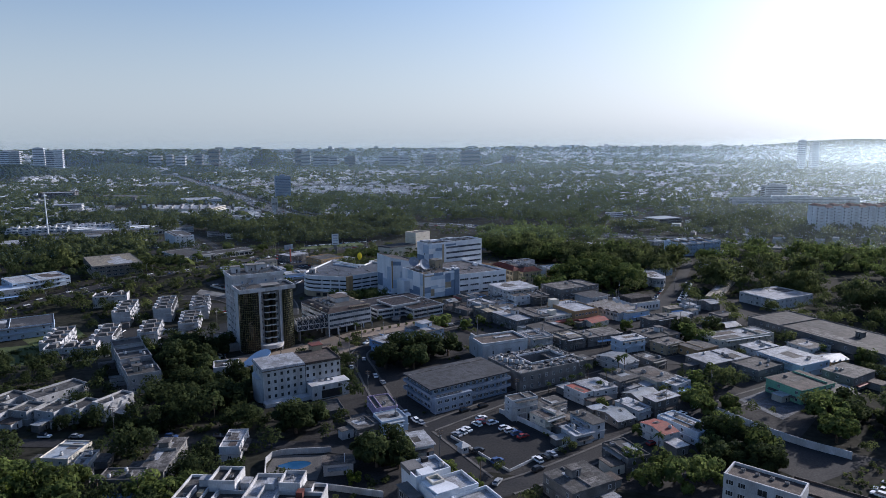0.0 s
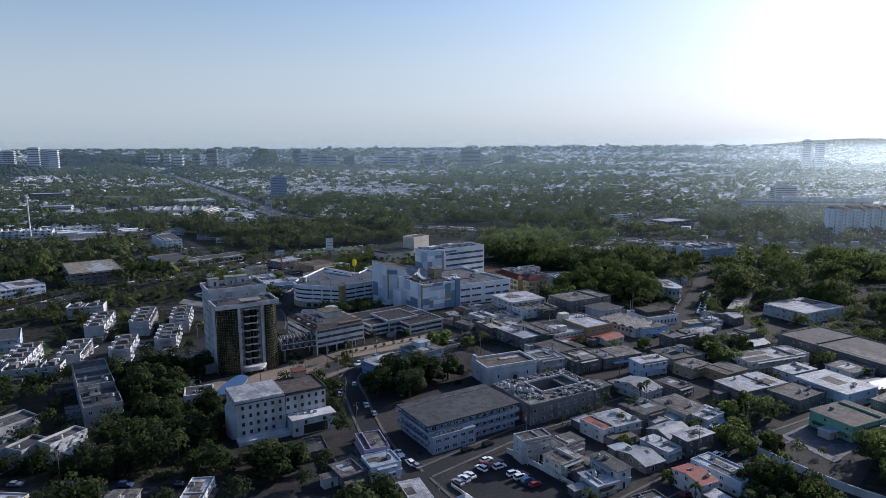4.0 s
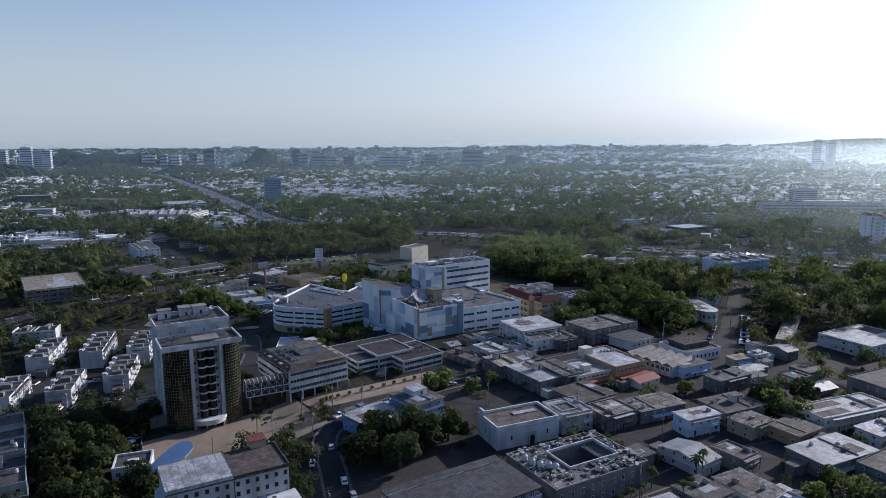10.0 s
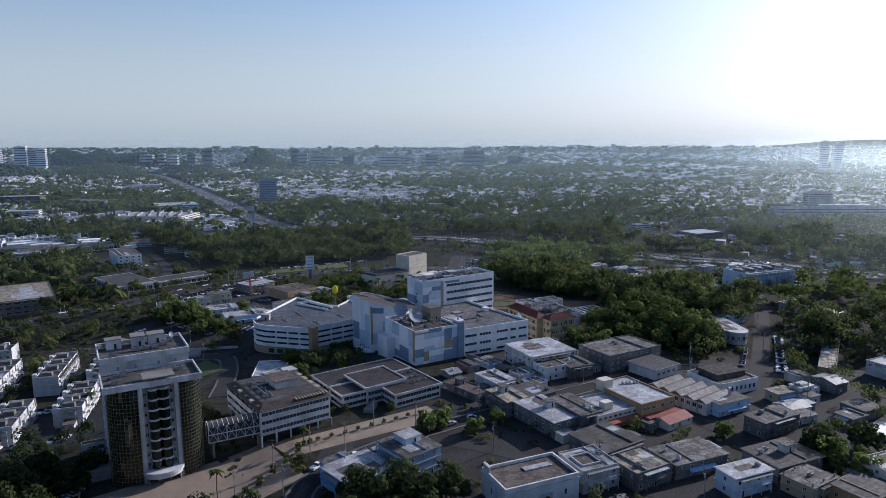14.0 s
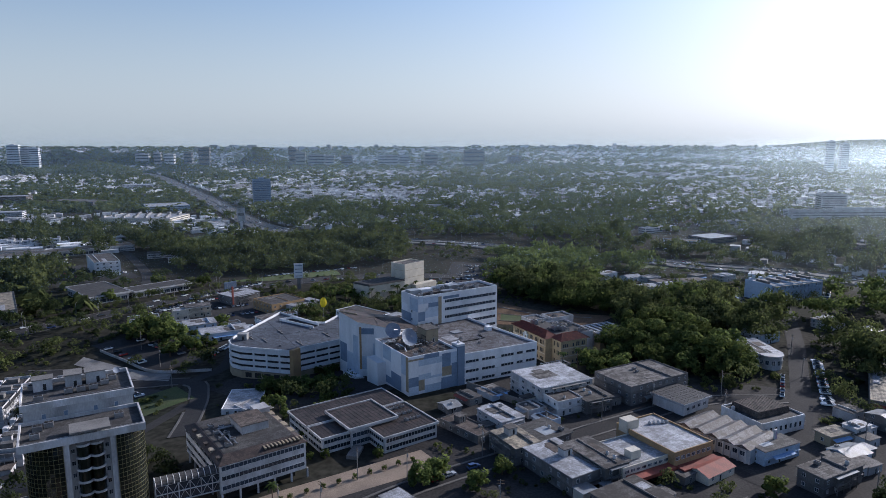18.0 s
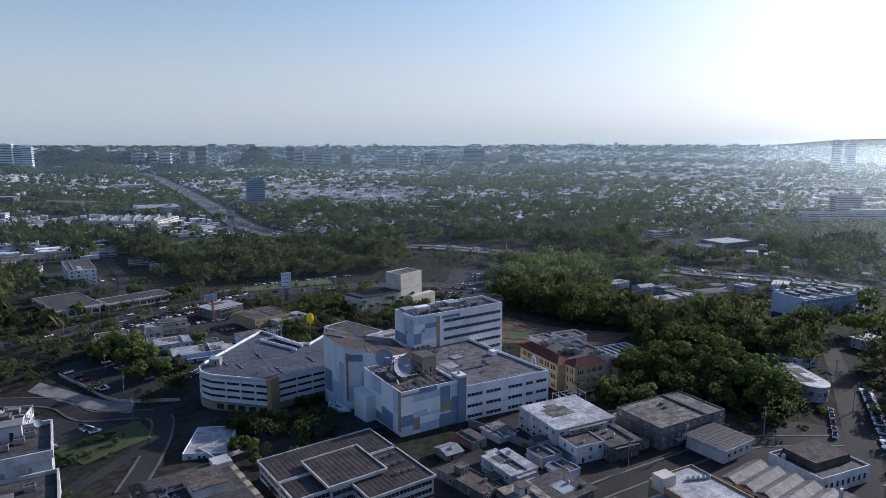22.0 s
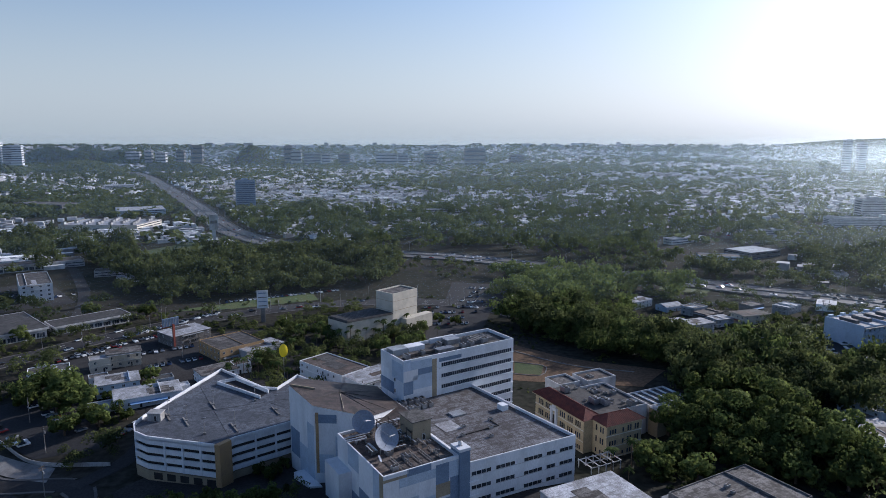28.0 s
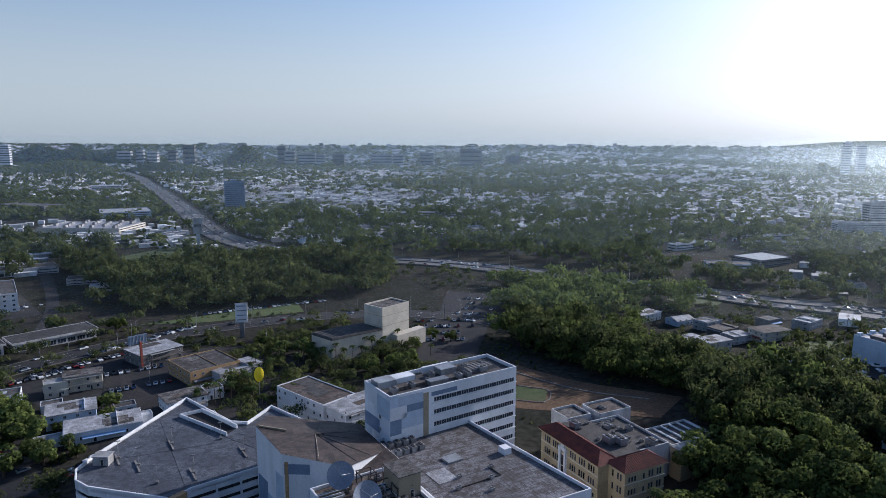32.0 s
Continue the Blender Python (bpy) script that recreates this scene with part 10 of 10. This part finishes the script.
# ---- cars ----
def make_car(paint, label, kind=0):
    root = thing("car", 0, -970, 0, 0, label, "car", "parked cars")
    L, W = (4.3, 1.75) if kind < 2 else (5.2, 1.9)
    prof = [(-L / 2, 0.35), (L / 2, 0.35), (L / 2, 0.8), (L / 2 - 0.9, 0.95), (-L / 2 + 0.2, 0.98), (-L / 2, 0.85)]
    s = Shape()
    a = [(x, -W / 2, z) for x, z in prof]
    b = [(x, W / 2, z) for x, z in prof]
    s.v = a + b
    n = len(prof)
    s.f = [tuple(range(n)), tuple(range(2 * n - 1, n - 1, -1))] + [(k, n + k, n + (k + 1) % n, (k + 1) % n) for k in range(n)]
    s.m = [0] * len(s.f)
    part("body", s, paint, root)
    x0, x1, t0, t1, top = ((-L / 2 + 0.35, L / 2 - 1.2, -L / 2 + 0.9, L / 2 - 2.0, 1.45), (-L / 2 + 0.1, L / 2 - 1.1, -L / 2 + 0.4, L / 2 - 1.9, 1.7), (-0.6, L / 2 - 1.3, -0.4, L / 2 - 2.1, 1.75))[kind]
    s = Shape()
    lo = [(x0, -W / 2 + 0.08, 0.95), (x1, -W / 2 + 0.08, 0.95), (x1, W / 2 - 0.08, 0.95), (x0, W / 2 - 0.08, 0.95)]
    hi = [(t0, -W / 2 + 0.25, top - 0.06), (t1, -W / 2 + 0.25, top - 0.06), (t1, W / 2 - 0.25, top - 0.06), (t0, W / 2 - 0.25, top - 0.06)]
    for k in range(4):
        s.poly([lo[k], lo[(k + 1) % 4], hi[(k + 1) % 4], hi[k]])
    part("glazing", s, "window", root, "dark car glass")
    part("roof", Shape().box(t0 - 0.05, -W / 2 + 0.22, top - 0.07, t1 + 0.05, W / 2 - 0.22, top), paint, root)
    wheel = Shape()
    wheel.rod((0, -0.1, 0.32), (0, 0.1, 0.32), 0.32, 10)
    wm = wheel.mesh("wheel", "black")
    for x in (-L / 2 + 0.8, L / 2 - 0.85):
        for y in (-W / 2 + 0.08, W / 2 - 0.08):
            part("wheel", wm, None, root, at=pose(x, y, 0))
    return root


CARS = [make_car("car_white", "white parked saloon car", 0), make_car("car_white", "white parked sport utility car", 1), make_car("car_silver", "silver grey parked saloon car", 0), make_car("car_black", "black parked sport utility car", 1), make_car("car_red", "dark red parked saloon car", 0), make_car("car_blue", "dark blue parked hatchback car", 1), make_car("car_white", "white parked pickup truck", 2)]
PICK = random.Random(17)
FAR_CARS = []


def car(x, y, rot, k=None, up=0.1):
    k = PICK.choice((0, 1, 0, 2, 2, 3, 4, 5, 1, 6)) if k is None else k
    if y > 365 or x < -140:
        FAR_CARS.append((x, y, gz(x, y) + up, rot + PICK.uniform(-3, 3), k))
        return
    copy_thing(CARS[k], pose(x, y, gz(x, y) + up, 0, 0, rot + PICK.uniform(-3, 3)))


def car_row(x, y, rot, n, gap=2.7, face=90, fill=0.8):
    c, s = math.cos(radians(rot)), math.sin(radians(rot))
    for k in range(n):
        if PICK.random() < fill:
            car(x + c * gap * k, y + s * gap * k, rot + face)


# the fenced car park and the streets round it
car_row(1, 212, 50, 6, 2.8, 80, 0.7)
car_row(10, 226, -48, 9, 2.9, 80, 0.75)
car_row(8, 200, -50, 5, 3.0, 85, 0.6)
car_row(24, 192, 38, 4, 3.2, 85, 0.7)
for x, y, r in [(2, 184, 125), (7, 178, 125), (9, 175, 125), (13, 180, 60), (26, 188, 40), (-14, 224, 118), (-18, 230, 118), (4, 233, 38), (11, 237, 38), (-30, 262, 110), (-34, 270, 105), (-42, 292, 100), (-38, 296, 95), (-44, 318, 60), (-33, 326, 35), (-26, 331, 35), (-46, 281, 100), (-12, 222, 118), (36, 187, 40), (78, 226, 36), (84, 230, 36), (98, 240, 36), (92, 237, 36), (66, 206, 36)]:
    car(x, y, r)
car_row(-40, 308, 38, 6, 3.0, 90, 0.6)
car_row(-16, 336, -55, 5, 2.8, 90, 0.9)
car_row(180, 563, 78, 11, 2.8, 90, 0.85)
car_row(190, 558, 78, 11, 2.8, 90, 0.85)
for k in range(5):
    car_row(300 + k * 14, 990 + k * 5, 66, 20, 3.0, 90, 0.8)
car_row(-6, 348, 35, 5, 4.6, 0, 0.8)
car_row(16, 362, 30, 6, 6.0, 0, 0.6)
car_row(131, 418, 64, 5, 6.0, 0, 0.8)
car_row(143, 406, 66, 24, 2.6, -80, 0.9)
car_row(104, 178, 40, 9, 3.0, 90, 0.3)
car_row(116, 170, 40, 9, 3.0, 90, 0.3)
car_row(-122, 272, 78, 14, 2.8, 75, 0.8)
car_row(-196, 209.5, 0, 22, 5.5, 0, 0.3)
car_row(-200, 350, 8, 10, 2.8, 85, 0.7)
car_row(-172, 352, 8, 10, 2.8, 85, 0.7)
car_row(-205, 388, 8, 14, 2.8, 85, 0.7)
car_row(-188, 500, -32, 14, 2.8, 80, 0.6)
car_row(-176, 512, -32, 14, 2.8, 80, 0.6)
car_row(-164, 438, -38, 6, 3.0, 85, 0.7)
car_row(-152, 448, -38, 6, 3.0, 85, 0.7)
car_row(-128, 485, 75, 8, 3.0, 85, 0.7)
car_row(-196, 578, 52, 22, 3.0, 85, 0.85)
car_row(-205, 560, 52, 14, 3.0, 85, 0.7)
car_row(-350, 690, 30, 16, 3.0, 85, 0.7)
car_row(-340, 672, 30, 16, 3.0, 85, 0.7)
car_row(-300, 690, 50, 14, 3.0, 85, 0.6)
car_row(-170, 575, 35, 12, 3.0, 85, 0.7)
car_row(-150, 560, 35, 10, 3.0, 85, 0.6)
car_row(-190, 605, 60, 24, 3.0, 85, 0.8)
for k in range(4):
    car_row(-48 + k * 3, 640 + k * 14, 5, 20, 2.8, 88, 0.75)
for k in range(4):
    car_row(0 + k * 3, 705 + k * 14, -12, 10, 2.8, 88, 0.6)
car_row(-160, 695, 30, 26, 3.2, 88, 0.85)
car_row(232, 590, 60, 9, 2.8, 85, 0.8)
car_row(240, 586, 60, 9, 2.8, 85, 0.8)
for k in range(0, len(avenue) - 2, 2):
    if PICK.random() < 0.55:
        a, b = avenue[k], avenue[k + 1]
        t = (b - a).normalized()
        o = PICK.choice((-6, -2.2, 2.2, 6))
        car(a.x - t.y * o, a.y + t.x * o, math.degrees(math.atan2(t.y, t.x)))
for k in range(len(hwy) - 1):
    if hwy[k].y > 2000:
        continue
    for o in (-12, -8, -4.5, 4.5, 8, 12):
        if PICK.random() < 0.30:
            a, b = hwy[k], hwy[k + 1]
            t = (b - a).normalized()
            car(a.x - t.y * o + t.x * PICK.uniform(0, 8), a.y + t.x * o + t.y * PICK.uniform(0, 8), math.degrees(math.atan2(t.y, t.x)), None, 0.55)


def far_traffic():
    """The cars too far off to pick apart, joined by colour."""
    for k, c in enumerate(CARS):
        for name in ("body", "glazing"):
            src = next(o for o in c.children if o.name.split(".")[0] == name)
            vs = [tuple(v.co) for v in src.data.vertices]
            fs = [tuple(p.vertices) for p in src.data.polygons]
            s = Shape()
            for x, y, z, rot, kk in FAR_CARS:
                if kk != k:
                    continue
                m = pose(x, y, z, 0, 0, rot)
                i = len(s.v)
                s.v += [tuple(m @ Vector(v)) for v in vs]
                s.f += [tuple(i + q for q in f) for f in fs]
            s.m = [0] * len(s.f)
            if s.f:
                me = s.mesh("far_cars", "car_white")
                me.materials[0] = src.data.materials[0]
                tagged(new("far_cars", me), "distant cars parked and driving in rows", "cars", kind="stuff")


far_traffic()
# ---- roof clutter, lean-tos and shrubs between the houses ----
for c in [(190, 404, 28, 36, 30), (179, 434, 58, 74, 9), (-100, 328, 32, 32, 40), (-72, 358, 35, 29, 35), (-33, 381, 37, 40, 40), (-17, 433, 33, 24, 31), (8, 450, 33, 34, 52), (-17, 467, 33, 34, 40), (-3, 491, 35, 50, 18), (-75, 480, 0, 72, 70), (-64, 250, 31, 36, 26), (-86, 267, 30, 16, 16), (-101, 276, 20, 12, 11), (1, 250, 33, 38, 26), (35, 271, 30, 36, 26), (21, 302, 25, 26, 16), (58, 366, 30, 40, 28), (91, 375, 38, 18, 28), (110, 391, 25, 22, 20), (48, 480, 28, 32, 38), (-45, 634, 44, 60, 30), (-52, 152, 8, 42, 24), (-3, 148, 38, 28, 28), (81, 160, -39, 30, 26), (-256, 615, 48, 28, 50), (-220, 632, 48, 44, 20), (-50, 186, 10, 20, 16), (8, 210, -48, 30, 26)]:
    claim(*c)
LINES = [[(q.x, q.y) for q in l] for l in ROADS]


def off_road(x, y, d):
    return all((x - px) ** 2 + (y - py) ** 2 > d * d for l in LINES for px, py in l)


rng = random.Random(77)
shed_roofs, shed_walls = ("tin", "roof", "roof_brown", "roof", "roof_white"), ("grey", "white", "cream", "concrete")
for x, y, z, rot, w, d, top in HOUSES[:80]:
    # tanks and coolers on the roof
    for _ in range(rng.choice((0, 1, 1, 2, 2, 3))):
        put_on(rng.choice((AC, AC, TANK)), x, y, rot, rng.uniform(-0.35, 0.35) * w, rng.uniform(-0.35, 0.35) * d, z + top, rng.uniform(0.6, 0.95), rng.choice((0, 90)))
    if w * d > 120 and rng.random() < 0.2:
        rooftop_hut(x, y, rot, rng.uniform(-0.2, 0.2) * w, rng.uniform(0.0, 0.2) * d, z + top, 3.2, 3.0, 2.4, "small concrete stair hut on a flat roof", rng.choice(("grey", "white", "concrete")), "roof")
    # lean-tos against the walls where there is room
    for side in ("l", "r", "b", "f"):
        sw, sd, sh = rng.uniform(3.5, 6.5), rng.uniform(3.0, 6.0), rng.uniform(2.5, 3.4)
        off = {"l": (-w / 2 - sw / 2 - 0.3, rng.uniform(-0.3, 0.3) * d), "r": (w / 2 + sw / 2 + 0.3, rng.uniform(-0.3, 0.3) * d), "b": (rng.uniform(-0.3, 0.3) * w, d / 2 + sd / 2 + 0.3), "f": (rng.uniform(-0.3, 0.3) * w, -d / 2 - sd / 2 - 0.3)}[side]
        c, s = math.cos(radians(rot)), math.sin(radians(rot))
        px, py = x + off[0] * c - off[1] * s, y + off[0] * s + off[1] * c
        if rng.random() < 0.5 and free(px, py, min(sw, sd) / 2 - 0.4) and off_road(px, py, 7.5):
            claim(px, py, rot, sw, sd)
            ob = thing("shed", px, py, gz(px, py), rot, "small lean-to shed with a weathered roof", "shed", "sheds between the houses")
            part("wall", Shape().box(-sw / 2, -sd / 2, -1, sw / 2, sd / 2, sh - 0.15), rng.choice(shed_walls), ob)
            part("roof", Shape().box(-sw / 2 - 0.3, -sd / 2 - 0.3, sh - 0.15, sw / 2 + 0.3, sd / 2 + 0.3, sh), rng.choice(shed_roofs), ob)
            part("door", window_mesh(0.9, 1.9, "frame", "dark", 0), None, ob, at=pose(0.3, -sd / 2, 0.05))


def on_lawn(x, y):
    for name, p in LOTS:
        if "lawn" in name:
            sg = [(p[(k + 1) % 4][0] - p[k][0]) * (y - p[k][1]) - (p[(k + 1) % 4][1] - p[k][1]) * (x - p[k][0]) for k in range(4)]
            if all(v > 0 for v in sg) or all(v < 0 for v in sg):
                return True
    return False


def infill(area, gap, rot, seed, n_max, low=3.0, high=6.2, share=0.85, roofs=("roof", "roof", "roof_dark", "roof_brown", "roof_white", "tin", "roof")):
    """Small houses packed into what is left between the larger ones, in rows along the streets."""
    r = random.Random(seed)
    c, s = math.cos(radians(rot)), math.sin(radians(rot))
    xs, ys = [q[0] for q in area], [q[1] for q in area]
    cx, cy, reach = sum(xs) / 4, sum(ys) / 4, max(max(xs) - min(xs), max(ys) - min(ys))
    done = 0
    steps_n = int(reach / gap)
    for i in range(-steps_n, steps_n):
        for j in range(-steps_n, steps_n):
            u, v = i * gap + r.uniform(-2, 2), j * gap + r.uniform(-2, 2)
            x, y = cx + u * c - v * s, cy + u * s + v * c
            w, d = r.uniform(0.55, 0.95) * gap, r.uniform(0.55, 0.95) * gap
            if done >= n_max or not in_quad(np.array([x]), np.array([y]), area)[0] or r.random() > share:
                continue
            if not (free(x, y, max(w, d) / 2 + 0.3) and off_road(x, y, 5.6 + max(w, d) / 2) and not in_lot(x, y) and not on_lawn(x, y)):
                continue
            done += 1
            roof = r.choice(roofs)
            tone = r.choice(("grey", "white", "grey", "cream", "pale_blue", "concrete", "dusty_blue"))
            house(x, y, rot + r.uniform(-4, 4), w, d, r.uniform(low, high), "small %s flat-roofed house wedged between others" % {"grey": "grey", "white": "off-white", "cream": "cream", "pale_blue": "pale blue", "concrete": "bare concrete", "dusty_blue": "dusty blue"}[tone], tone, roof, step=4.6, skip=0.35)
            if r.random() < 0.5:
                put_on(r.choice((AC, TANK)), x, y, rot, r.uniform(-0.25, 0.25) * w, r.uniform(-0.25, 0.25) * d, HOUSES[-1][2] + HOUSES[-1][6], r.uniform(0.6, 0.9))


def in_lot(x, y):
    for name, p in LOTS:
        if "lawn" in name:
            continue
        sg = [(p[(k + 1) % 4][0] - p[k][0]) * (y - p[k][1]) - (p[(k + 1) % 4][1] - p[k][1]) * (x - p[k][0]) for k in range(4)]
        if all(v > 0 for v in sg) or all(v < 0 for v in sg):
            return True
    return False


def shrubs(name, label, area, n, seed, size=(0.8, 2.0)):
    """Low bushes and weeds in the gaps between buildings."""
    r = np.random.default_rng(seed)
    a, b, c, d = [np.array(q, float) for q in area]
    out = []
    temps = [leaf_cloud(r, np.array([(r.uniform(-0.5, 0.5), r.uniform(-0.5, 0.5), r.uniform(0.2, 0.6)) for _ in range(3)]), r.uniform(0.3, 0.6, 3), 80, 0.14, 0.8) for _ in range(5)]
    for k in range(n):
        u, v = r.random(), r.random()
        q = (a * (1 - u) + b * u) * (1 - v) + (d * (1 - u) + c * u) * v
        s = r.uniform(*size)
        grown = math.sin(q[0] / 13.0 + 2 * math.sin(q[1] / 17.0)) + math.sin(q[1] / 11.0 + 1.5 * math.sin(q[0] / 23.0)) > r.uniform(-0.4, 0.9)
        if grown and free(q[0], q[1], s * 0.7) and off_road(q[0], q[1], 7.0) and not in_lot(q[0], q[1]):
            out.append(temps[k % 5] * s + np.array([q[0], q[1], gz(q[0], q[1])]))
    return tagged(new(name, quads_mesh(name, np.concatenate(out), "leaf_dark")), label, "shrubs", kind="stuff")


claim(112, 212, 0, 30, 30)
claim(95, 200, 0, 30, 30)
infill([(30, 175), (72, 190), (170, 290), (60, 300)], 10, 31, 5, 46)
infill([(60, 290), (190, 270), (150, 400), (40, 400)], 12, 28, 6, 40)
infill([(-10, 340), (60, 395), (40, 430), (-20, 400)], 11, 35, 7, 14, 2.5, 3.6, 0.85, ("roof_brown", "roof_dark", "roof", "roof_brown"))
infill([(-168, 528), (-126, 482), (-98, 520), (-122, 566)], 11, 32, 8, 14, 2.8, 4.6, 0.9, ("roof_white", "roof", "tin", "roof_dark"))
house(-86.0, 414.0, 8, 14, 21, 3.0, "sunken low building with a white rim and stained roof", "bright", "roof_white", group="", clutter=False)
pick = random.Random(12)
for k in range(70):
    # low houses and sheds of the quarter beyond the motorway
    x, y = pick.uniform(300, 560), pick.uniform(790, 1010)
    w, d = pick.uniform(10, 26), pick.uniform(9, 14)
    if free(x, y, w / 2 + 2) and off_road(x, y, 12 + w / 2) and y < 1010 - abs(x - 420) * 0.2:
        pale = pick.random() < 0.6
        house(x, y, 20 + pick.uniform(-6, 6), w, d, pick.uniform(3.5, 6.5), "pale flat-roofed house of the far quarter" if pale else "grey flat-roofed house of the far quarter", "white" if pale else "grey", pick.choice(("roof_white", "roof", "tin")) if pale else "roof", step=6, skip=0.7, group="houses of the far quarter")
shrubs("shrubs_town", "low shrubs and weeds between houses", [(-40, 150), (170, 130), (210, 330), (0, 420)], 2600, 81)
shrubs("shrubs_west", "low shrubs between flats and lots", [(-260, 180), (-40, 150), (-20, 330), (-240, 430)], 2600, 82, (0.8, 2.6))
shrubs("shrubs_slope", "bushes around lots and yards", [(-330, 430), (-20, 400), (20, 720), (-260, 680)], 3200, 83, (0.8, 2.8))
shrubs("shrubs_homes", "bushes and hedges round the valley houses", [(105, 600), (190, 540), (300, 650), (120, 720)], 1300, 85, (1.0, 3.2))
shrubs("shrubs_yard", "weeds round the cleared lot and theatre", [(-60, 560), (90, 500), (60, 660), (-40, 700)], 900, 86, (0.6, 1.8))
shrubs("shrubs_east", "bushes along the east road", [(60, 400), (250, 330), (300, 560), (60, 520)], 1800, 84, (0.8, 3.0))


def fill_trees(name, label, area, n, size, seed, gap=1.6, leaves=290, leaf=0.048, mat="leaf_dark"):
    """Trees wherever open ground is left between buildings, roads and lots."""
    r = np.random.default_rng(seed)
    a, b, c, d = [np.array(q, float) for q in area]
    temps = []
    for k in range(5):
        cs = np.array([(r.uniform(-0.4, 0.4), r.uniform(-0.4, 0.4), r.uniform(0.35, 0.85)) for _ in range(5)])
        temps.append(leaf_cloud(r, cs, r.uniform(0.28, 0.45, 5), leaves, leaf, 0.85, True))
    out = []
    for k in range(n):
        u, v = r.random(), r.random()
        q = (a * (1 - u) + b * u) * (1 - v) + (d * (1 - u) + c * u) * v
        s = size * r.uniform(0.5, 1.2)
        if free(q[0], q[1], s * 0.45 + gap * 0.3) and off_road(q[0], q[1], 5.5 + s * 0.35) and not in_lot(q[0], q[1]) and not on_lawn(q[0], q[1]):
            an = r.random() * 6.28
            co, sn = math.cos(an), math.sin(an)
            out.append((temps[k % 5] * s) @ np.array([[co, sn, 0], [-sn, co, 0], [0, 0, 1.1]]) + np.array([q[0], q[1], gz(q[0], q[1])]))
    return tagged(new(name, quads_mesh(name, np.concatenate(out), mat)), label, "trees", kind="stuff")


fill_trees("garden_trees_town", "small trees in yards between houses", [(-20, 160), (130, 140), (190, 320), (20, 420)], 220, 4.2, 91, leaves=260, leaf=0.055)
fill_trees("garden_trees_west", "dark trees between flats and gardens", [(-260, 150), (-40, 140), (-40, 330), (-240, 440)], 720, 7.0, 92, mat="leaf_deep")
fill_trees("garden_trees_corner", "dense dark trees round the terraces and villas", [(-215, 160), (-68, 158), (-66, 236), (-205, 240)], 320, 8.5, 99, gap=0.6, mat="leaf_deep")
fill_trees("garden_trees_slope", "trees between the garage, shops and avenue", [(-330, 440), (-50, 400), (0, 560), (-200, 690)], 380, 6.5, 93)
fill_trees("garden_trees_office", "dark trees round the grey office and showrooms", [(-470, 470), (-240, 430), (-240, 690), (-430, 720)], 420, 9.0, 98, leaves=190, leaf=0.056, mat="leaf_deep")
fill_trees("garden_trees_theatre", "trees and palms' undergrowth round the theatre", [(-130, 560), (0, 545), (20, 600), (-90, 690)], 260, 6.0, 94)
fill_trees("garden_trees_homes", "trees among the valley houses", [(105, 605), (190, 540), (300, 650), (120, 720)], 60, 5.0, 96)
fill_trees("garden_trees_valley", "trees along the motorway bank", [(60, 700), (300, 560), (420, 640), (100, 860)], 190, 6.2, 97)
fill_trees("garden_trees_east", "dark trees beside the east road", [(100, 240), (260, 200), (290, 440), (110, 430)], 420, 7.5, 95)
# the patterns that were copied are taken away again
for proto in TREES + PALMS + CARS + [AC, TANK, DISH, POLE, LAMP]:
    for ob in [*proto.children_recursive, proto]:
        bpy.data.objects.remove(ob)
